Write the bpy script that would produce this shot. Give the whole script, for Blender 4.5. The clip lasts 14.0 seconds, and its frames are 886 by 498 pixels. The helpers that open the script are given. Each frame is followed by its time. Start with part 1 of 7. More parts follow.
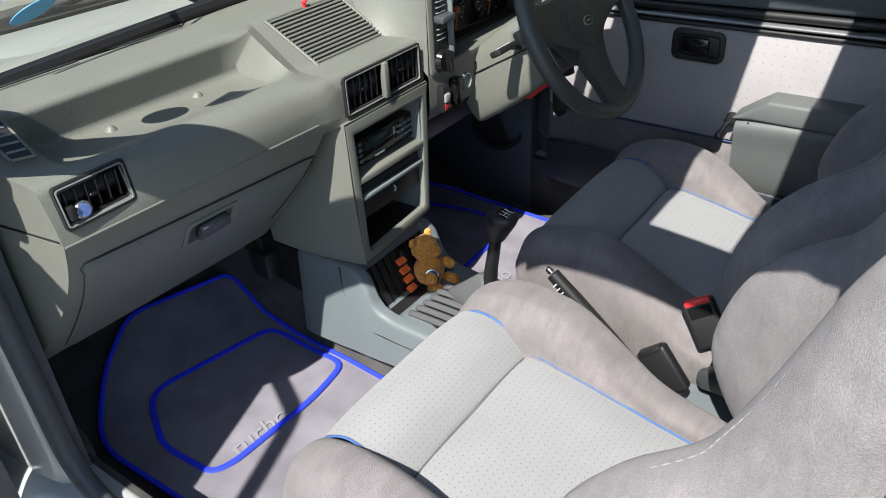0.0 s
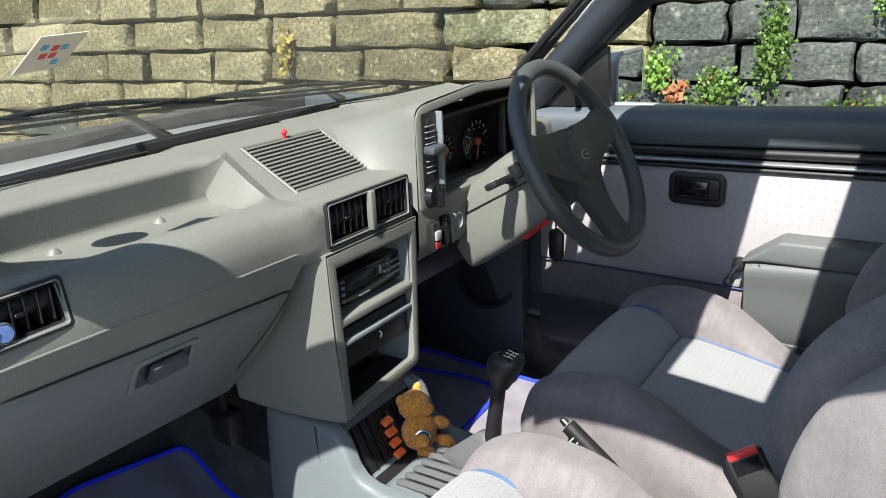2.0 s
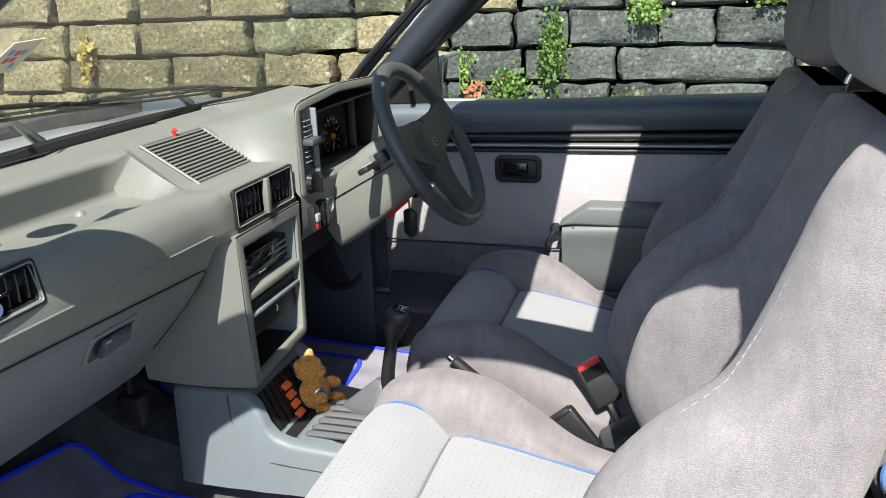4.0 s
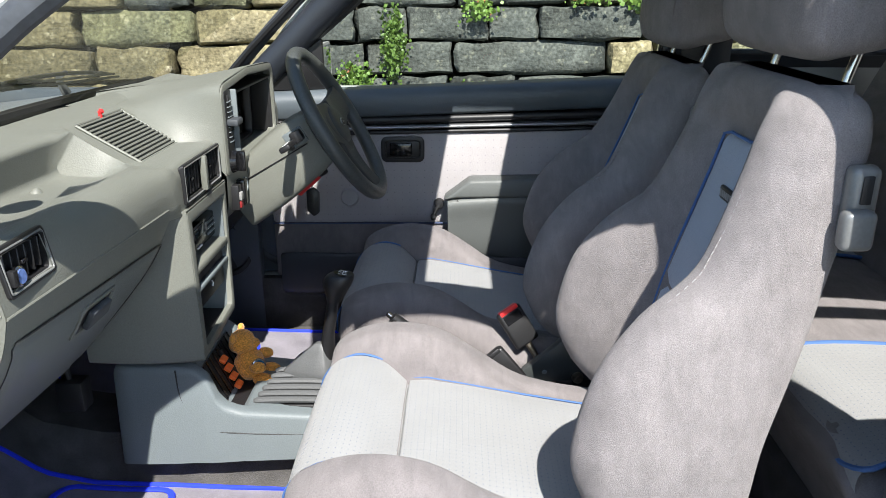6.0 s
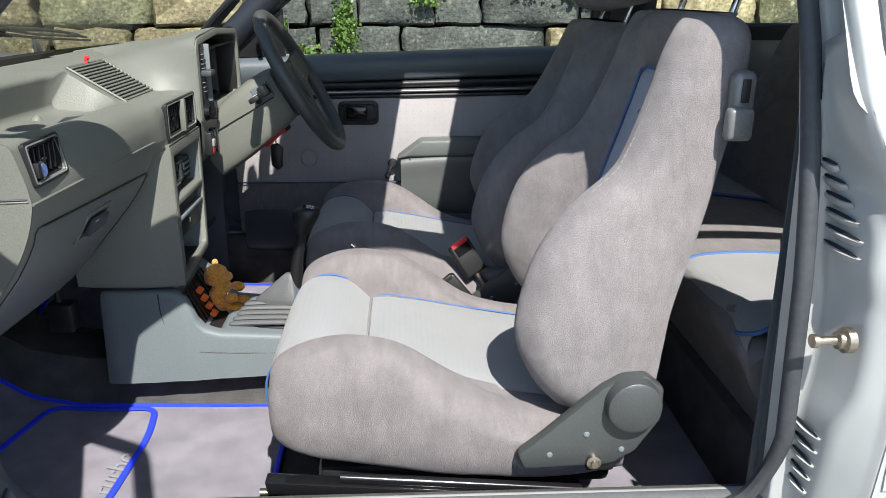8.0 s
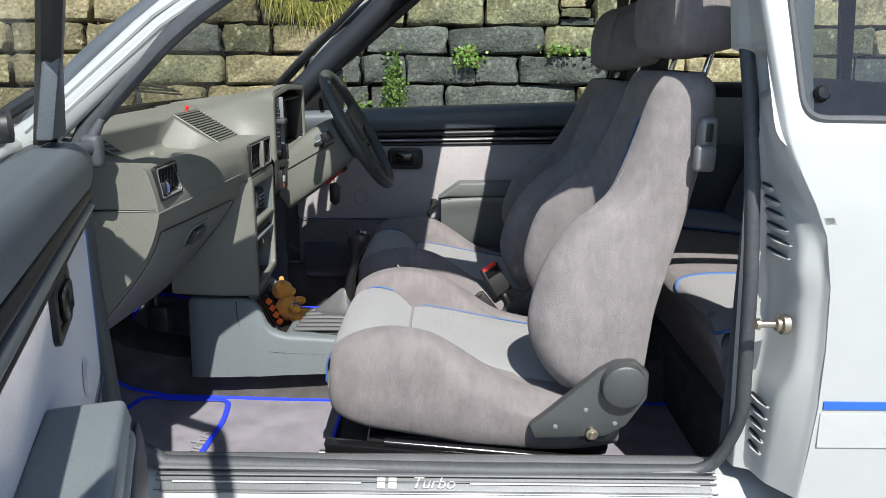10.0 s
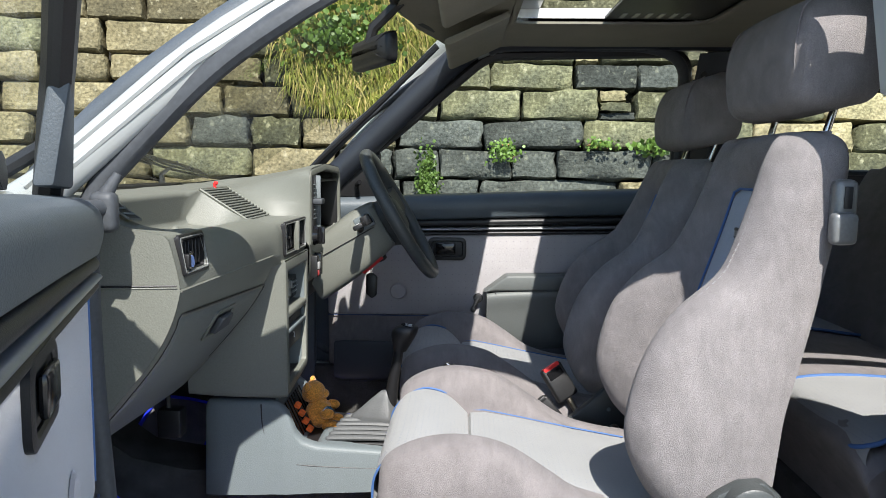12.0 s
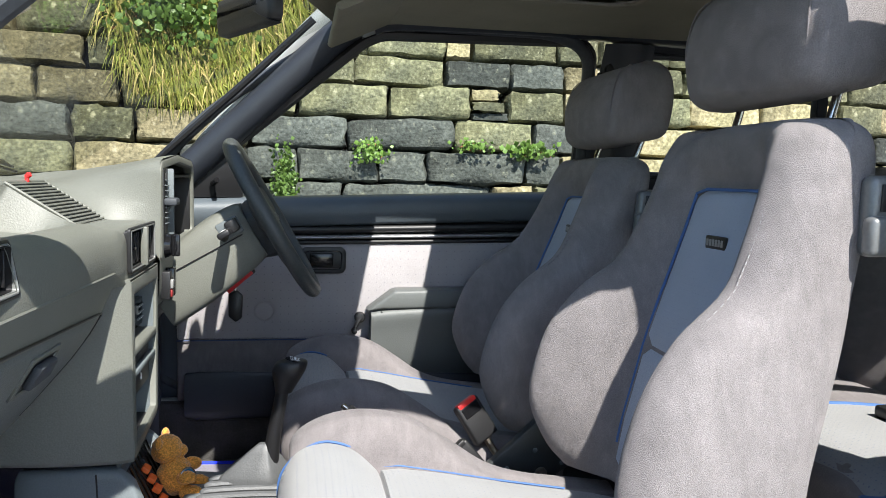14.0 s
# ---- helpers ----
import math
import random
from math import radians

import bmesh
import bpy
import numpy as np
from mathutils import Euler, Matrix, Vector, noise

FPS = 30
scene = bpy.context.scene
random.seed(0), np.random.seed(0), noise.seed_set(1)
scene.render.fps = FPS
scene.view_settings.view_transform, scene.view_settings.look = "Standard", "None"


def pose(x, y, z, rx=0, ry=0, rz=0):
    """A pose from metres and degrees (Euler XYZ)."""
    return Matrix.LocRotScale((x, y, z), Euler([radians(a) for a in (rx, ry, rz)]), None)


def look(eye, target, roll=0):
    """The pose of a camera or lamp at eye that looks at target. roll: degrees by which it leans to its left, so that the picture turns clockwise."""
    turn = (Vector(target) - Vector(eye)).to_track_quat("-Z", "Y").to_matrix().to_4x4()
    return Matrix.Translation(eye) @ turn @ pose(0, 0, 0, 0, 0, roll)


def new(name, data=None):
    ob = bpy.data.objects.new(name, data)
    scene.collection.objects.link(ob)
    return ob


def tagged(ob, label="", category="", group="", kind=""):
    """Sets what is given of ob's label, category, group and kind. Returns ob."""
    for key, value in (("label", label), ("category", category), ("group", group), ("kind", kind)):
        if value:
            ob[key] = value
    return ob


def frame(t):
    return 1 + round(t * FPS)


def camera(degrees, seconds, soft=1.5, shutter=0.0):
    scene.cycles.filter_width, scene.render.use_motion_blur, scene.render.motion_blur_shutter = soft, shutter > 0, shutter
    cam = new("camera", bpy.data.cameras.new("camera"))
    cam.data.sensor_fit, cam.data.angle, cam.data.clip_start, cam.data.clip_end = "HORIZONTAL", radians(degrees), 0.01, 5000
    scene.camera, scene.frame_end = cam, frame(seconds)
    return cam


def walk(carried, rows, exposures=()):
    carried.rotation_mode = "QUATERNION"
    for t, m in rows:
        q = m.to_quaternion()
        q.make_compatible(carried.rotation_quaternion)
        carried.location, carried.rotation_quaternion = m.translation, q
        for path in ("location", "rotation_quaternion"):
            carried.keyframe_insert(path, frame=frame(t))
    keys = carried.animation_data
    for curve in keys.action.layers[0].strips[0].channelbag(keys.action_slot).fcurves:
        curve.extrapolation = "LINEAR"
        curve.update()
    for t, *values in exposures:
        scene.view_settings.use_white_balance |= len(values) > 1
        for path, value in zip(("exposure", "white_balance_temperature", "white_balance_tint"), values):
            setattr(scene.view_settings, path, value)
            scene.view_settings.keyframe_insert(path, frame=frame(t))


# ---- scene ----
cam = camera(59.2, 14.0, 0.75)
PATH = [
    (0, (0.499, -1.028, 1.395), (-0.519, 0.307, 0.308), -3.4),
    (0.5, (0.477, -0.964, 1.345), (-0.595, 0.467, 0.449), -3.1),
    (1, (0.42, -0.909, 1.249), (-0.69, 0.596, 0.541), -2.8),
    (1.5, (0.394, -0.906, 1.219), (-0.721, 0.621, 0.568), -2.9),
    (2, (0.399, -0.963, 1.237), (-0.665, 0.606, 0.598), -2.8),
    (2.5, (0.405, -1.056, 1.25), (-0.565, 0.571, 0.61), -2.7),
    (3, (0.39, -1.133, 1.249), (-0.443, 0.568, 0.606), -2.4),
    (3.5, (0.38, -1.188, 1.255), (-0.323, 0.571, 0.612), -2.2),
    (6, (0.109, -1.439, 1.234), (0.065, 0.454, 0.589), -0.4),
    (6.5, (0.096, -1.476, 1.193), (0.127, 0.418, 0.551), -0.1),
    (7, (0.054, -1.534, 1.149), (0.142, 0.361, 0.516), -0.1),
    (7.5, (0.073, -1.586, 1.145), (0.179, 0.309, 0.514), 0.2),
    (10, (0.099, -1.968, 1.149), (0.086, -0.028, 0.663), 0.3),
    (10.5, (0.085, -1.978, 1.127), (0.061, -0.019, 0.725), 0.3),
    (11, (0.072, -1.924, 1.087), (0.037, 0.052, 0.778), 0.3),
    (11.5, (0.031, -1.834, 1.069), (-0.011, 0.15, 0.822), 0.3),
    (12, (0.001, -1.738, 1.058), (-0.05, 0.25, 0.848), 0.5),
    (12.5, (-0.033, -1.643, 1.05), (-0.075, 0.346, 0.852), 0.8),
    (13, (-0.076, -1.541, 1.04), (-0.062, 0.45, 0.844), 1.0),
    (13.5, (-0.088, -1.467, 1.035), (0.035, 0.52, 0.844), 1.0),
    (14, (-0.114, -1.401, 1.031), (0.252, 0.557, 0.847), 1.4),
]
walk(cam, [(t, look(e, g, r)) for t, e, g, r in PATH], [(t, e, 6400, 9) for t, e in ((0.0, 1.12), (1.5, 1.44), (3.5, 1.42), (7.0, 1.19), (10.0, 0.83), (11.2, 0.94), (12.5, 1.18), (14.0, 1.30))])

# ---- world and sun ----
SUN_WAY = Vector((-0.18, 0.80, -1.0)).normalized()
world = bpy.data.worlds.new("sky")
world.use_nodes = True
scene.world = world
wn = world.node_tree
sky = wn.nodes.new("ShaderNodeTexSky")
sky.sky_type = "NISHITA"
sky.sun_disc = False
sky.sun_elevation = math.asin(-SUN_WAY.z)
sky.sun_rotation = math.atan2(-SUN_WAY.x, -SUN_WAY.y)
sky.dust_density = 0.6
wn.links.new(sky.outputs[0], wn.nodes["Background"].inputs[0])
wn.nodes["Background"].inputs[1].default_value = 0.120
sun = new("sun", bpy.data.lights.new("sun", "SUN"))
sun.data.energy, sun.data.angle, sun.data.color = 4.7, radians(0.53), (1.0, 0.955, 0.89)
sun.matrix_world = look((0, 0, 6), Vector((0, 0, 6)) + SUN_WAY)

# ---- materials ----
def material(name, base, rough=0.6, metal=0.0, grain=0.0, grain_scale=400.0, bump=0.0, bump_scale=500.0, blotch=0.0, blotch_scale=9.0,
             sheen=0.0, random_value=0.0, coat=0.0, spec=0.5, detail=4.0, tint=None, streak=0.0):
    """Principled surface: base colour varied by a fine grain and by large soft stains, with a fine relief."""
    m = bpy.data.materials.new(name)
    m.use_nodes = True
    nt = m.node_tree
    p = nt.nodes["Principled BSDF"]
    p.inputs["Roughness"].default_value = rough
    p.inputs["Metallic"].default_value = metal
    p.inputs["Specular IOR Level"].default_value = spec
    p.inputs["Sheen Weight"].default_value = sheen
    p.inputs["Sheen Roughness"].default_value = 0.45
    p.inputs["Coat Weight"].default_value = coat
    p.inputs["Coat Roughness"].default_value = 0.06
    co = nt.nodes.new("ShaderNodeTexCoord").outputs["Object"]
    col = nt.nodes.new("ShaderNodeRGB")
    col.outputs[0].default_value = (*base, 1)
    out = col.outputs[0]

    def noise_tex(scale, det):
        n = nt.nodes.new("ShaderNodeTexNoise")
        n.inputs["Scale"].default_value, n.inputs["Detail"].default_value = scale, det
        nt.links.new(co, n.inputs["Vector"])
        return n.outputs["Fac"]

    def vary(out, fac, amount):
        r = nt.nodes.new("ShaderNodeMapRange")
        r.inputs["From Min"].default_value, r.inputs["From Max"].default_value = 0.3, 0.7
        r.inputs["To Min"].default_value, r.inputs["To Max"].default_value = 1 - amount, 1 + amount
        nt.links.new(fac, r.inputs["Value"])
        x = nt.nodes.new("ShaderNodeVectorMath")
        x.operation = "SCALE"
        nt.links.new(out, x.inputs[0])
        nt.links.new(r.outputs[0], x.inputs["Scale"])
        return x.outputs[0]

    if blotch:
        f = noise_tex(blotch_scale, 5.0)
        out = vary(out, f, blotch)
        if tint:
            mx = nt.nodes.new("ShaderNodeMix")
            mx.data_type = "RGBA"
            r = nt.nodes.new("ShaderNodeMapRange")
            r.inputs["From Min"].default_value, r.inputs["From Max"].default_value = 0.45, 0.7
            nt.links.new(noise_tex(blotch_scale * 0.6 + 0.37, 6.0), r.inputs["Value"])
            nt.links.new(r.outputs[0], mx.inputs[0])
            nt.links.new(out, mx.inputs["A"])
            mx.inputs["B"].default_value = (*tint, 1)
            out = mx.outputs["Result"]
    if streak:
        mp = nt.nodes.new("ShaderNodeMapping")
        mp.inputs["Rotation"].default_value = (0.5, 0.9, 0.3)
        mp.inputs["Scale"].default_value = (60, 14, 22)
        nt.links.new(co, mp.inputs["Vector"])
        n = nt.nodes.new("ShaderNodeTexNoise")
        n.inputs["Scale"].default_value, n.inputs["Detail"].default_value, n.inputs["Distortion"].default_value = 1.0, 6.0, 1.2
        nt.links.new(mp.outputs[0], n.inputs["Vector"])
        out = vary(out, n.outputs["Fac"], streak)
    if grain:
        out = vary(out, noise_tex(grain_scale, detail), grain)
    if random_value:
        oi = nt.nodes.new("ShaderNodeObjectInfo")
        r = nt.nodes.new("ShaderNodeMapRange")
        r.inputs["To Min"].default_value, r.inputs["To Max"].default_value = 1 - random_value, 1 + random_value
        nt.links.new(oi.outputs["Random"], r.inputs["Value"])
        x = nt.nodes.new("ShaderNodeVectorMath")
        x.operation = "SCALE"
        nt.links.new(out, x.inputs[0])
        nt.links.new(r.outputs[0], x.inputs["Scale"])
        out = x.outputs[0]
    nt.links.new(out, p.inputs["Base Color"])
    if bump:
        b = nt.nodes.new("ShaderNodeBump")
        b.inputs["Strength"].default_value = min(1.0, bump)
        b.inputs["Distance"].default_value = 0.0015 if bump_scale > 60 else 0.02
        nt.links.new(noise_tex(bump_scale, detail), b.inputs["Height"])
        nt.links.new(b.outputs[0], p.inputs["Normal"])
    return m


def glass_material(name, tint=(1, 1, 1), gloss=1.0):
    m = bpy.data.materials.new(name)
    m.use_nodes = True
    nt = m.node_tree
    nt.nodes.remove(nt.nodes["Principled BSDF"])
    tr, gl, mx = (nt.nodes.new("ShaderNodeBsdf" + k) for k in ("Transparent", "Glossy", "Transparent"))
    nt.nodes.remove(mx)
    tr.inputs[0].default_value = (*tint, 1)
    gl.inputs["Roughness"].default_value = 0.015
    mix = nt.nodes.new("ShaderNodeMixShader")
    fr = nt.nodes.new("ShaderNodeFresnel")
    fr.inputs[0].default_value = 1.45
    k = nt.nodes.new("ShaderNodeMath")
    k.operation = "MULTIPLY"
    k.inputs[1].default_value = gloss
    nt.links.new(fr.outputs[0], k.inputs[0])
    nt.links.new(k.outputs[0], mix.inputs[0])
    nt.links.new(tr.outputs[0], mix.inputs[1])
    nt.links.new(gl.outputs[0], mix.inputs[2])
    nt.links.new(mix.outputs[0], nt.nodes["Material Output"].inputs[0])
    return m


def velour(name, base, sheen):
    """Brushed velour: soft sheen, broad brushed patches and a fine pile."""
    return material(name, base, 0.9, grain=0.15, grain_scale=520, bump=0.9, bump_scale=800, blotch=0.11, blotch_scale=20, detail=6, streak=0.09, sheen=sheen, spec=0.15)


def dotted(name, base, dot, size=0.095, sheen=0.2):
    """Light woven cloth with a regular grid of small blue-grey dots."""
    m = material(name, base, 0.92, grain=0.07, grain_scale=1400, bump=0.6, bump_scale=1500, blotch=0.05, blotch_scale=11, sheen=sheen, spec=0.15)
    nt = m.node_tree
    p = nt.nodes["Principled BSDF"]
    old = p.inputs["Base Color"].links[0].from_socket
    co = nt.nodes.new("ShaderNodeTexCoord").outputs["UV"]
    sc = nt.nodes.new("ShaderNodeVectorMath")
    sc.operation = "FRACTION"
    nt.links.new(co, sc.inputs[0])
    d = nt.nodes.new("ShaderNodeVectorMath")
    d.operation = "DISTANCE"
    d.inputs[1].default_value = (0.5, 0.5, 0)
    nt.links.new(sc.outputs[0], d.inputs[0])
    lt = nt.nodes.new("ShaderNodeMath")
    lt.operation = "LESS_THAN"
    lt.inputs[1].default_value = size
    nt.links.new(d.outputs["Value"], lt.inputs[0])
    mx = nt.nodes.new("ShaderNodeMix")
    mx.data_type = "RGBA"
    nt.links.new(lt.outputs[0], mx.inputs[0])
    nt.links.new(old, mx.inputs["A"])
    mx.inputs["B"].default_value = (*dot, 1)
    nt.links.new(mx.outputs["Result"], p.inputs["Base Color"])
    return m


DASH = material("dash_plastic", (0.143, 0.148, 0.128), 0.48, grain=0.08, bump=0.38, bump_scale=380, blotch=0.05, blotch_scale=7, spec=0.4)
# the dash plastic again, darker and bluer: the lid's skylit shade is in the colour
LID_SHADE = material("lid_plastic_shade", (0.124, 0.136, 0.131), 0.48, grain=0.08, bump=0.38, bump_scale=380, blotch=0.05, blotch_scale=7, spec=0.4)
TRIM = material("trim_plastic", (0.135, 0.157, 0.165), 0.5, grain=0.06, bump=0.4, bump_scale=420, blotch=0.06, blotch_scale=8, spec=0.4)
ARM = material("armrest_plastic", (0.108, 0.116, 0.113), 0.48, grain=0.07, bump=0.4, bump_scale=420, blotch=0.06, blotch_scale=8, spec=0.4)
DARKVINYL = material("dark_vinyl", (0.068, 0.08, 0.092), 0.5, grain=0.08, bump=0.4, bump_scale=350, blotch=0.08, blotch_scale=9)
ROLL = material("padded_vinyl", (0.075, 0.091, 0.104), 0.45, grain=0.06, bump=0.4, bump_scale=300, blotch=0.08, blotch_scale=9)
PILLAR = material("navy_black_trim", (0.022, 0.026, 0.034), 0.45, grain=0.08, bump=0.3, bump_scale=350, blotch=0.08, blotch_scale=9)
BLACK = material("black_plastic", (0.012, 0.012, 0.013), 0.45, grain=0.1, bump=0.2, bump_scale=500)
GLOSSBLACK = material("gloss_black", (0.008, 0.008, 0.009), 0.15, grain=0.1, grain_scale=60)
RUBBER = material("rubber_seal", (0.045, 0.05, 0.057), 0.6, grain=0.15, grain_scale=120, blotch=0.12, blotch_scale=14)
LEATHER = material("wheel_leather", (0.052, 0.058, 0.058), 0.42, grain=0.15, grain_scale=220, bump=0.45, bump_scale=480)
VELOUR = velour("seat_velour", (0.204, 0.189, 0.189), 0.1)
VELOUR_SIDE = velour("seat_side_velour", (0.184, 0.168, 0.168), 0.1)
CLOTH = dotted("seat_cloth", (0.262, 0.264, 0.264), (0.12, 0.14, 0.20))
DOORCLOTH = dotted("door_cloth", (0.37, 0.352, 0.358), (0.26, 0.25, 0.27), 0.07, 1.0)
DOORCLOTH.node_tree.nodes["Principled BSDF"].inputs["Sheen Roughness"].default_value = 0.22
# seat cloth lifted and blued: the skylight on the shaded back panels is painted in
BACKCLOTH_SHADE = dotted("back_cloth", (0.34, 0.39, 0.47), (0.22, 0.26, 0.34), 0.06)
PIPING = material("blue_piping", (0.05, 0.12, 0.30), 0.7, grain=0.15, grain_scale=500)
MATBLUE = material("mat_edging", (0.015, 0.04, 0.85), 0.8, grain=0.2, grain_scale=700)
CARPET = material("floor_carpet", (0.080, 0.077, 0.074), 1.0, grain=0.45, grain_scale=700, bump=1.0, bump_scale=800, blotch=0.25, blotch_scale=18, spec=0.1)
MATPILE = material("mat_pile", (0.205, 0.192, 0.222), 1.0, grain=0.25, grain_scale=900, bump=1.0, bump_scale=900, blotch=0.2, blotch_scale=13, spec=0.1, sheen=0.15)
WHITE = material("white_paint", (0.355, 0.37, 0.365), 0.28, grain=0.015, grain_scale=30, coat=0.6, blotch=0.02)
CHROME = material("bright_metal", (0.62, 0.6, 0.57), 0.22, 1.0, grain=0.1, grain_scale=90)
STEEL = material("worn_steel", (0.42, 0.37, 0.30), 0.35, 1.0, grain=0.2, grain_scale=150)
SATIN = material("satin_strip", (0.30, 0.31, 0.32), 0.3, 0.6, grain=0.06)
GREYPLASTIC = material("pale_grey_plastic", (0.24, 0.24, 0.235), 0.4, grain=0.06, grain_scale=200)
RED = material("red_plastic", (0.70, 0.03, 0.03), 0.4, grain=0.05)
ORANGE = material("orange_box", (0.85, 0.16, 0.03), 0.5, grain=0.08, grain_scale=90)
BEAR = material("bear_plush", (0.62, 0.27, 0.045), 1.0, grain=0.5, grain_scale=350, bump=1.0, bump_scale=420, blotch=0.2, blotch_scale=40, sheen=0.3)
BADGE = material("blue_badge", (0.012, 0.09, 0.17), 0.25, grain=0.2, grain_scale=150)
LETTER = material("white_letter", (0.75, 0.76, 0.78), 0.6, grain=0.05)
THREAD = material("grey_thread", (0.24, 0.24, 0.26), 0.8, grain=0.2, grain_scale=600)
NEEDLE = material("orange_needle", (0.9, 0.25, 0.03), 0.5, grain=0.05)
HEADLINER = material("headliner", (0.22, 0.205, 0.16), 0.95, grain=0.08, grain_scale=300, bump=0.4, bump_scale=400, blotch=0.06)
GLASS = glass_material("window_glass", (0.93, 0.96, 0.94), 0.25)
SCREEN = glass_material("screen_glass", (0.77, 0.79, 0.74), 0.14)
DUSTGLASS = glass_material("tinted_glass", (0.55, 0.60, 0.60), 2.2)
MIRROR = material("mirror", (0.85, 0.87, 0.88), 0.02, 1.0)
DISPLAY = material("lcd", (0.02, 0.03, 0.03), 0.1)
def stone_material(name, base, lichen, soot, seed):
    """Weathered gritstone: broad soot stains, pale lichen flecks, coarse pitted relief."""
    m = material(name, base, 0.95, grain=0.45, grain_scale=75, blotch=0.45, blotch_scale=6 + seed, random_value=0.36, detail=10, tint=soot, spec=0.2)
    nt = m.node_tree
    p = nt.nodes["Principled BSDF"]
    old = p.inputs["Base Color"].links[0].from_socket
    co = nt.nodes.new("ShaderNodeTexCoord").outputs["Object"]

    def tex(kind, scale, det=6.0):
        n = nt.nodes.new("ShaderNodeTex" + kind)
        n.inputs["Scale"].default_value = scale
        n.inputs["Detail"].default_value = det
        nt.links.new(co, n.inputs["Vector"])
        return n.outputs[0]

    def ramp(fac, a, b):
        r = nt.nodes.new("ShaderNodeMapRange")
        r.inputs["From Min"].default_value, r.inputs["From Max"].default_value = a, b
        nt.links.new(fac, r.inputs["Value"])
        return r.outputs[0]

    mx = nt.nodes.new("ShaderNodeMix")
    mx.data_type = "RGBA"
    nt.links.new(ramp(tex("Noise", 31 + 3 * seed, 9.0), 0.60, 0.72), mx.inputs[0])
    nt.links.new(old, mx.inputs["A"])
    mx.inputs["B"].default_value = (*lichen, 1)
    nt.links.new(mx.outputs["Result"], p.inputs["Base Color"])
    last = None
    bed = nt.nodes.new("ShaderNodeMapping")
    bed.inputs["Scale"].default_value = (5, 5, 34)
    nt.links.new(co, bed.inputs["Vector"])
    layer = nt.nodes.new("ShaderNodeTexNoise")
    layer.inputs["Scale"].default_value, layer.inputs["Detail"].default_value = 1.0, 8.0
    nt.links.new(bed.outputs[0], layer.inputs["Vector"])
    for src, dist in ((tex("Noise", 7.0, 9.0), 0.020), (layer.outputs["Fac"], 0.008), (ramp(tex("Noise", 60.0, 6.0), 0.3, 0.6), 0.0022)):
        b = nt.nodes.new("ShaderNodeBump")
        b.inputs["Strength"].default_value = 0.9
        b.inputs["Distance"].default_value = dist
        nt.links.new(src, b.inputs["Height"])
        if last:
            nt.links.new(last, b.inputs["Normal"])
        last = b.outputs[0]
    nt.links.new(last, p.inputs["Normal"])
    return m


STONE = [
    stone_material("gritstone_buff", (0.165, 0.143, 0.080), (0.32, 0.29, 0.19), (0.088, 0.080, 0.050), 0),
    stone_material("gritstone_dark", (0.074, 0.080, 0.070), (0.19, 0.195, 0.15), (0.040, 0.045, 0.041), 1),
    stone_material("gritstone_moss", (0.138, 0.136, 0.076), (0.29, 0.28, 0.18), (0.058, 0.062, 0.044), 2),
    stone_material("gritstone_pale", (0.25, 0.215, 0.125), (0.40, 0.36, 0.24), (0.17, 0.155, 0.085), 3),
]
MORTAR = material("wall_core", (0.032, 0.029, 0.023), 1.0, grain=0.4, grain_scale=40, bump=1.0, bump_scale=30)
LEAF = material("ivy_leaf", (0.12, 0.21, 0.035), 0.5, grain=0.2, grain_scale=60, random_value=0.35)
LEAF_DRY = material("dry_leaf", (0.28, 0.22, 0.05), 0.8, grain=0.3, grain_scale=60, random_value=0.3)
BROWN_LEAF = material("brown_leaf", (0.30, 0.12, 0.05), 0.8, grain=0.3, grain_scale=60)
ASPHALT = material("asphalt", (0.255, 0.25, 0.235), 0.95, grain=0.3, grain_scale=90, bump=0.8, bump_scale=120, blotch=0.12, blotch_scale=2.2)
STICKER = material("paper_sticker", (0.75, 0.68, 0.52), 0.7, grain=0.04)
BLUESTICK = material("blue_sticker", (0.10, 0.42, 0.68), 0.6, grain=0.04)


# ---- mesh tools ----
def finish(bm, sharp=38):
    bmesh.ops.recalc_face_normals(bm, faces=bm.faces)
    for f in bm.faces:
        f.smooth = True
    lim = radians(sharp)
    for e in bm.edges:
        if len(e.link_faces) == 2 and e.calc_face_angle(0) > lim:
            e.smooth = False


def part(name, bm, mat, parent=None, label="", sharp=38):
    """Links a bmesh as one mesh object, under a thing or a part."""
    if isinstance(bm, bmesh.types.BMesh):
        finish(bm, sharp)
        me = bpy.data.meshes.new(name)
        bm.to_mesh(me)
        bm.free()
    else:
        me = bm
    me.materials.clear()
    me.materials.append(mat)
    ob = new(name, me)
    if parent:
        ob.parent = parent
        ob.matrix_parent_inverse = Matrix.Translation(-parent.location)
    if label:
        ob["label"] = label
    return ob


def thing(name, label, category, kind="", group="", at=(0, 0, 0)):
    ob = tagged(new(name), label, category, group, kind)
    ob.location = at
    ob.empty_display_size = 0.1
    return ob


def rings(sections, closed=True, cap=True):
    """Skin of quads through rows of points; every row has the same count."""
    bm = bmesh.new()
    vs = [[bm.verts.new(p) for p in s] for s in sections]
    k = len(vs[0])
    for a, b in zip(vs, vs[1:]):
        for i in range(k if closed else k - 1):
            j = (i + 1) % k
            try:
                bm.faces.new((a[i], a[j], b[j], b[i]))
            except ValueError:
                pass
    if cap and closed:
        for s in (vs[0], vs[-1]):
            bm.faces.new(s)
    return bm


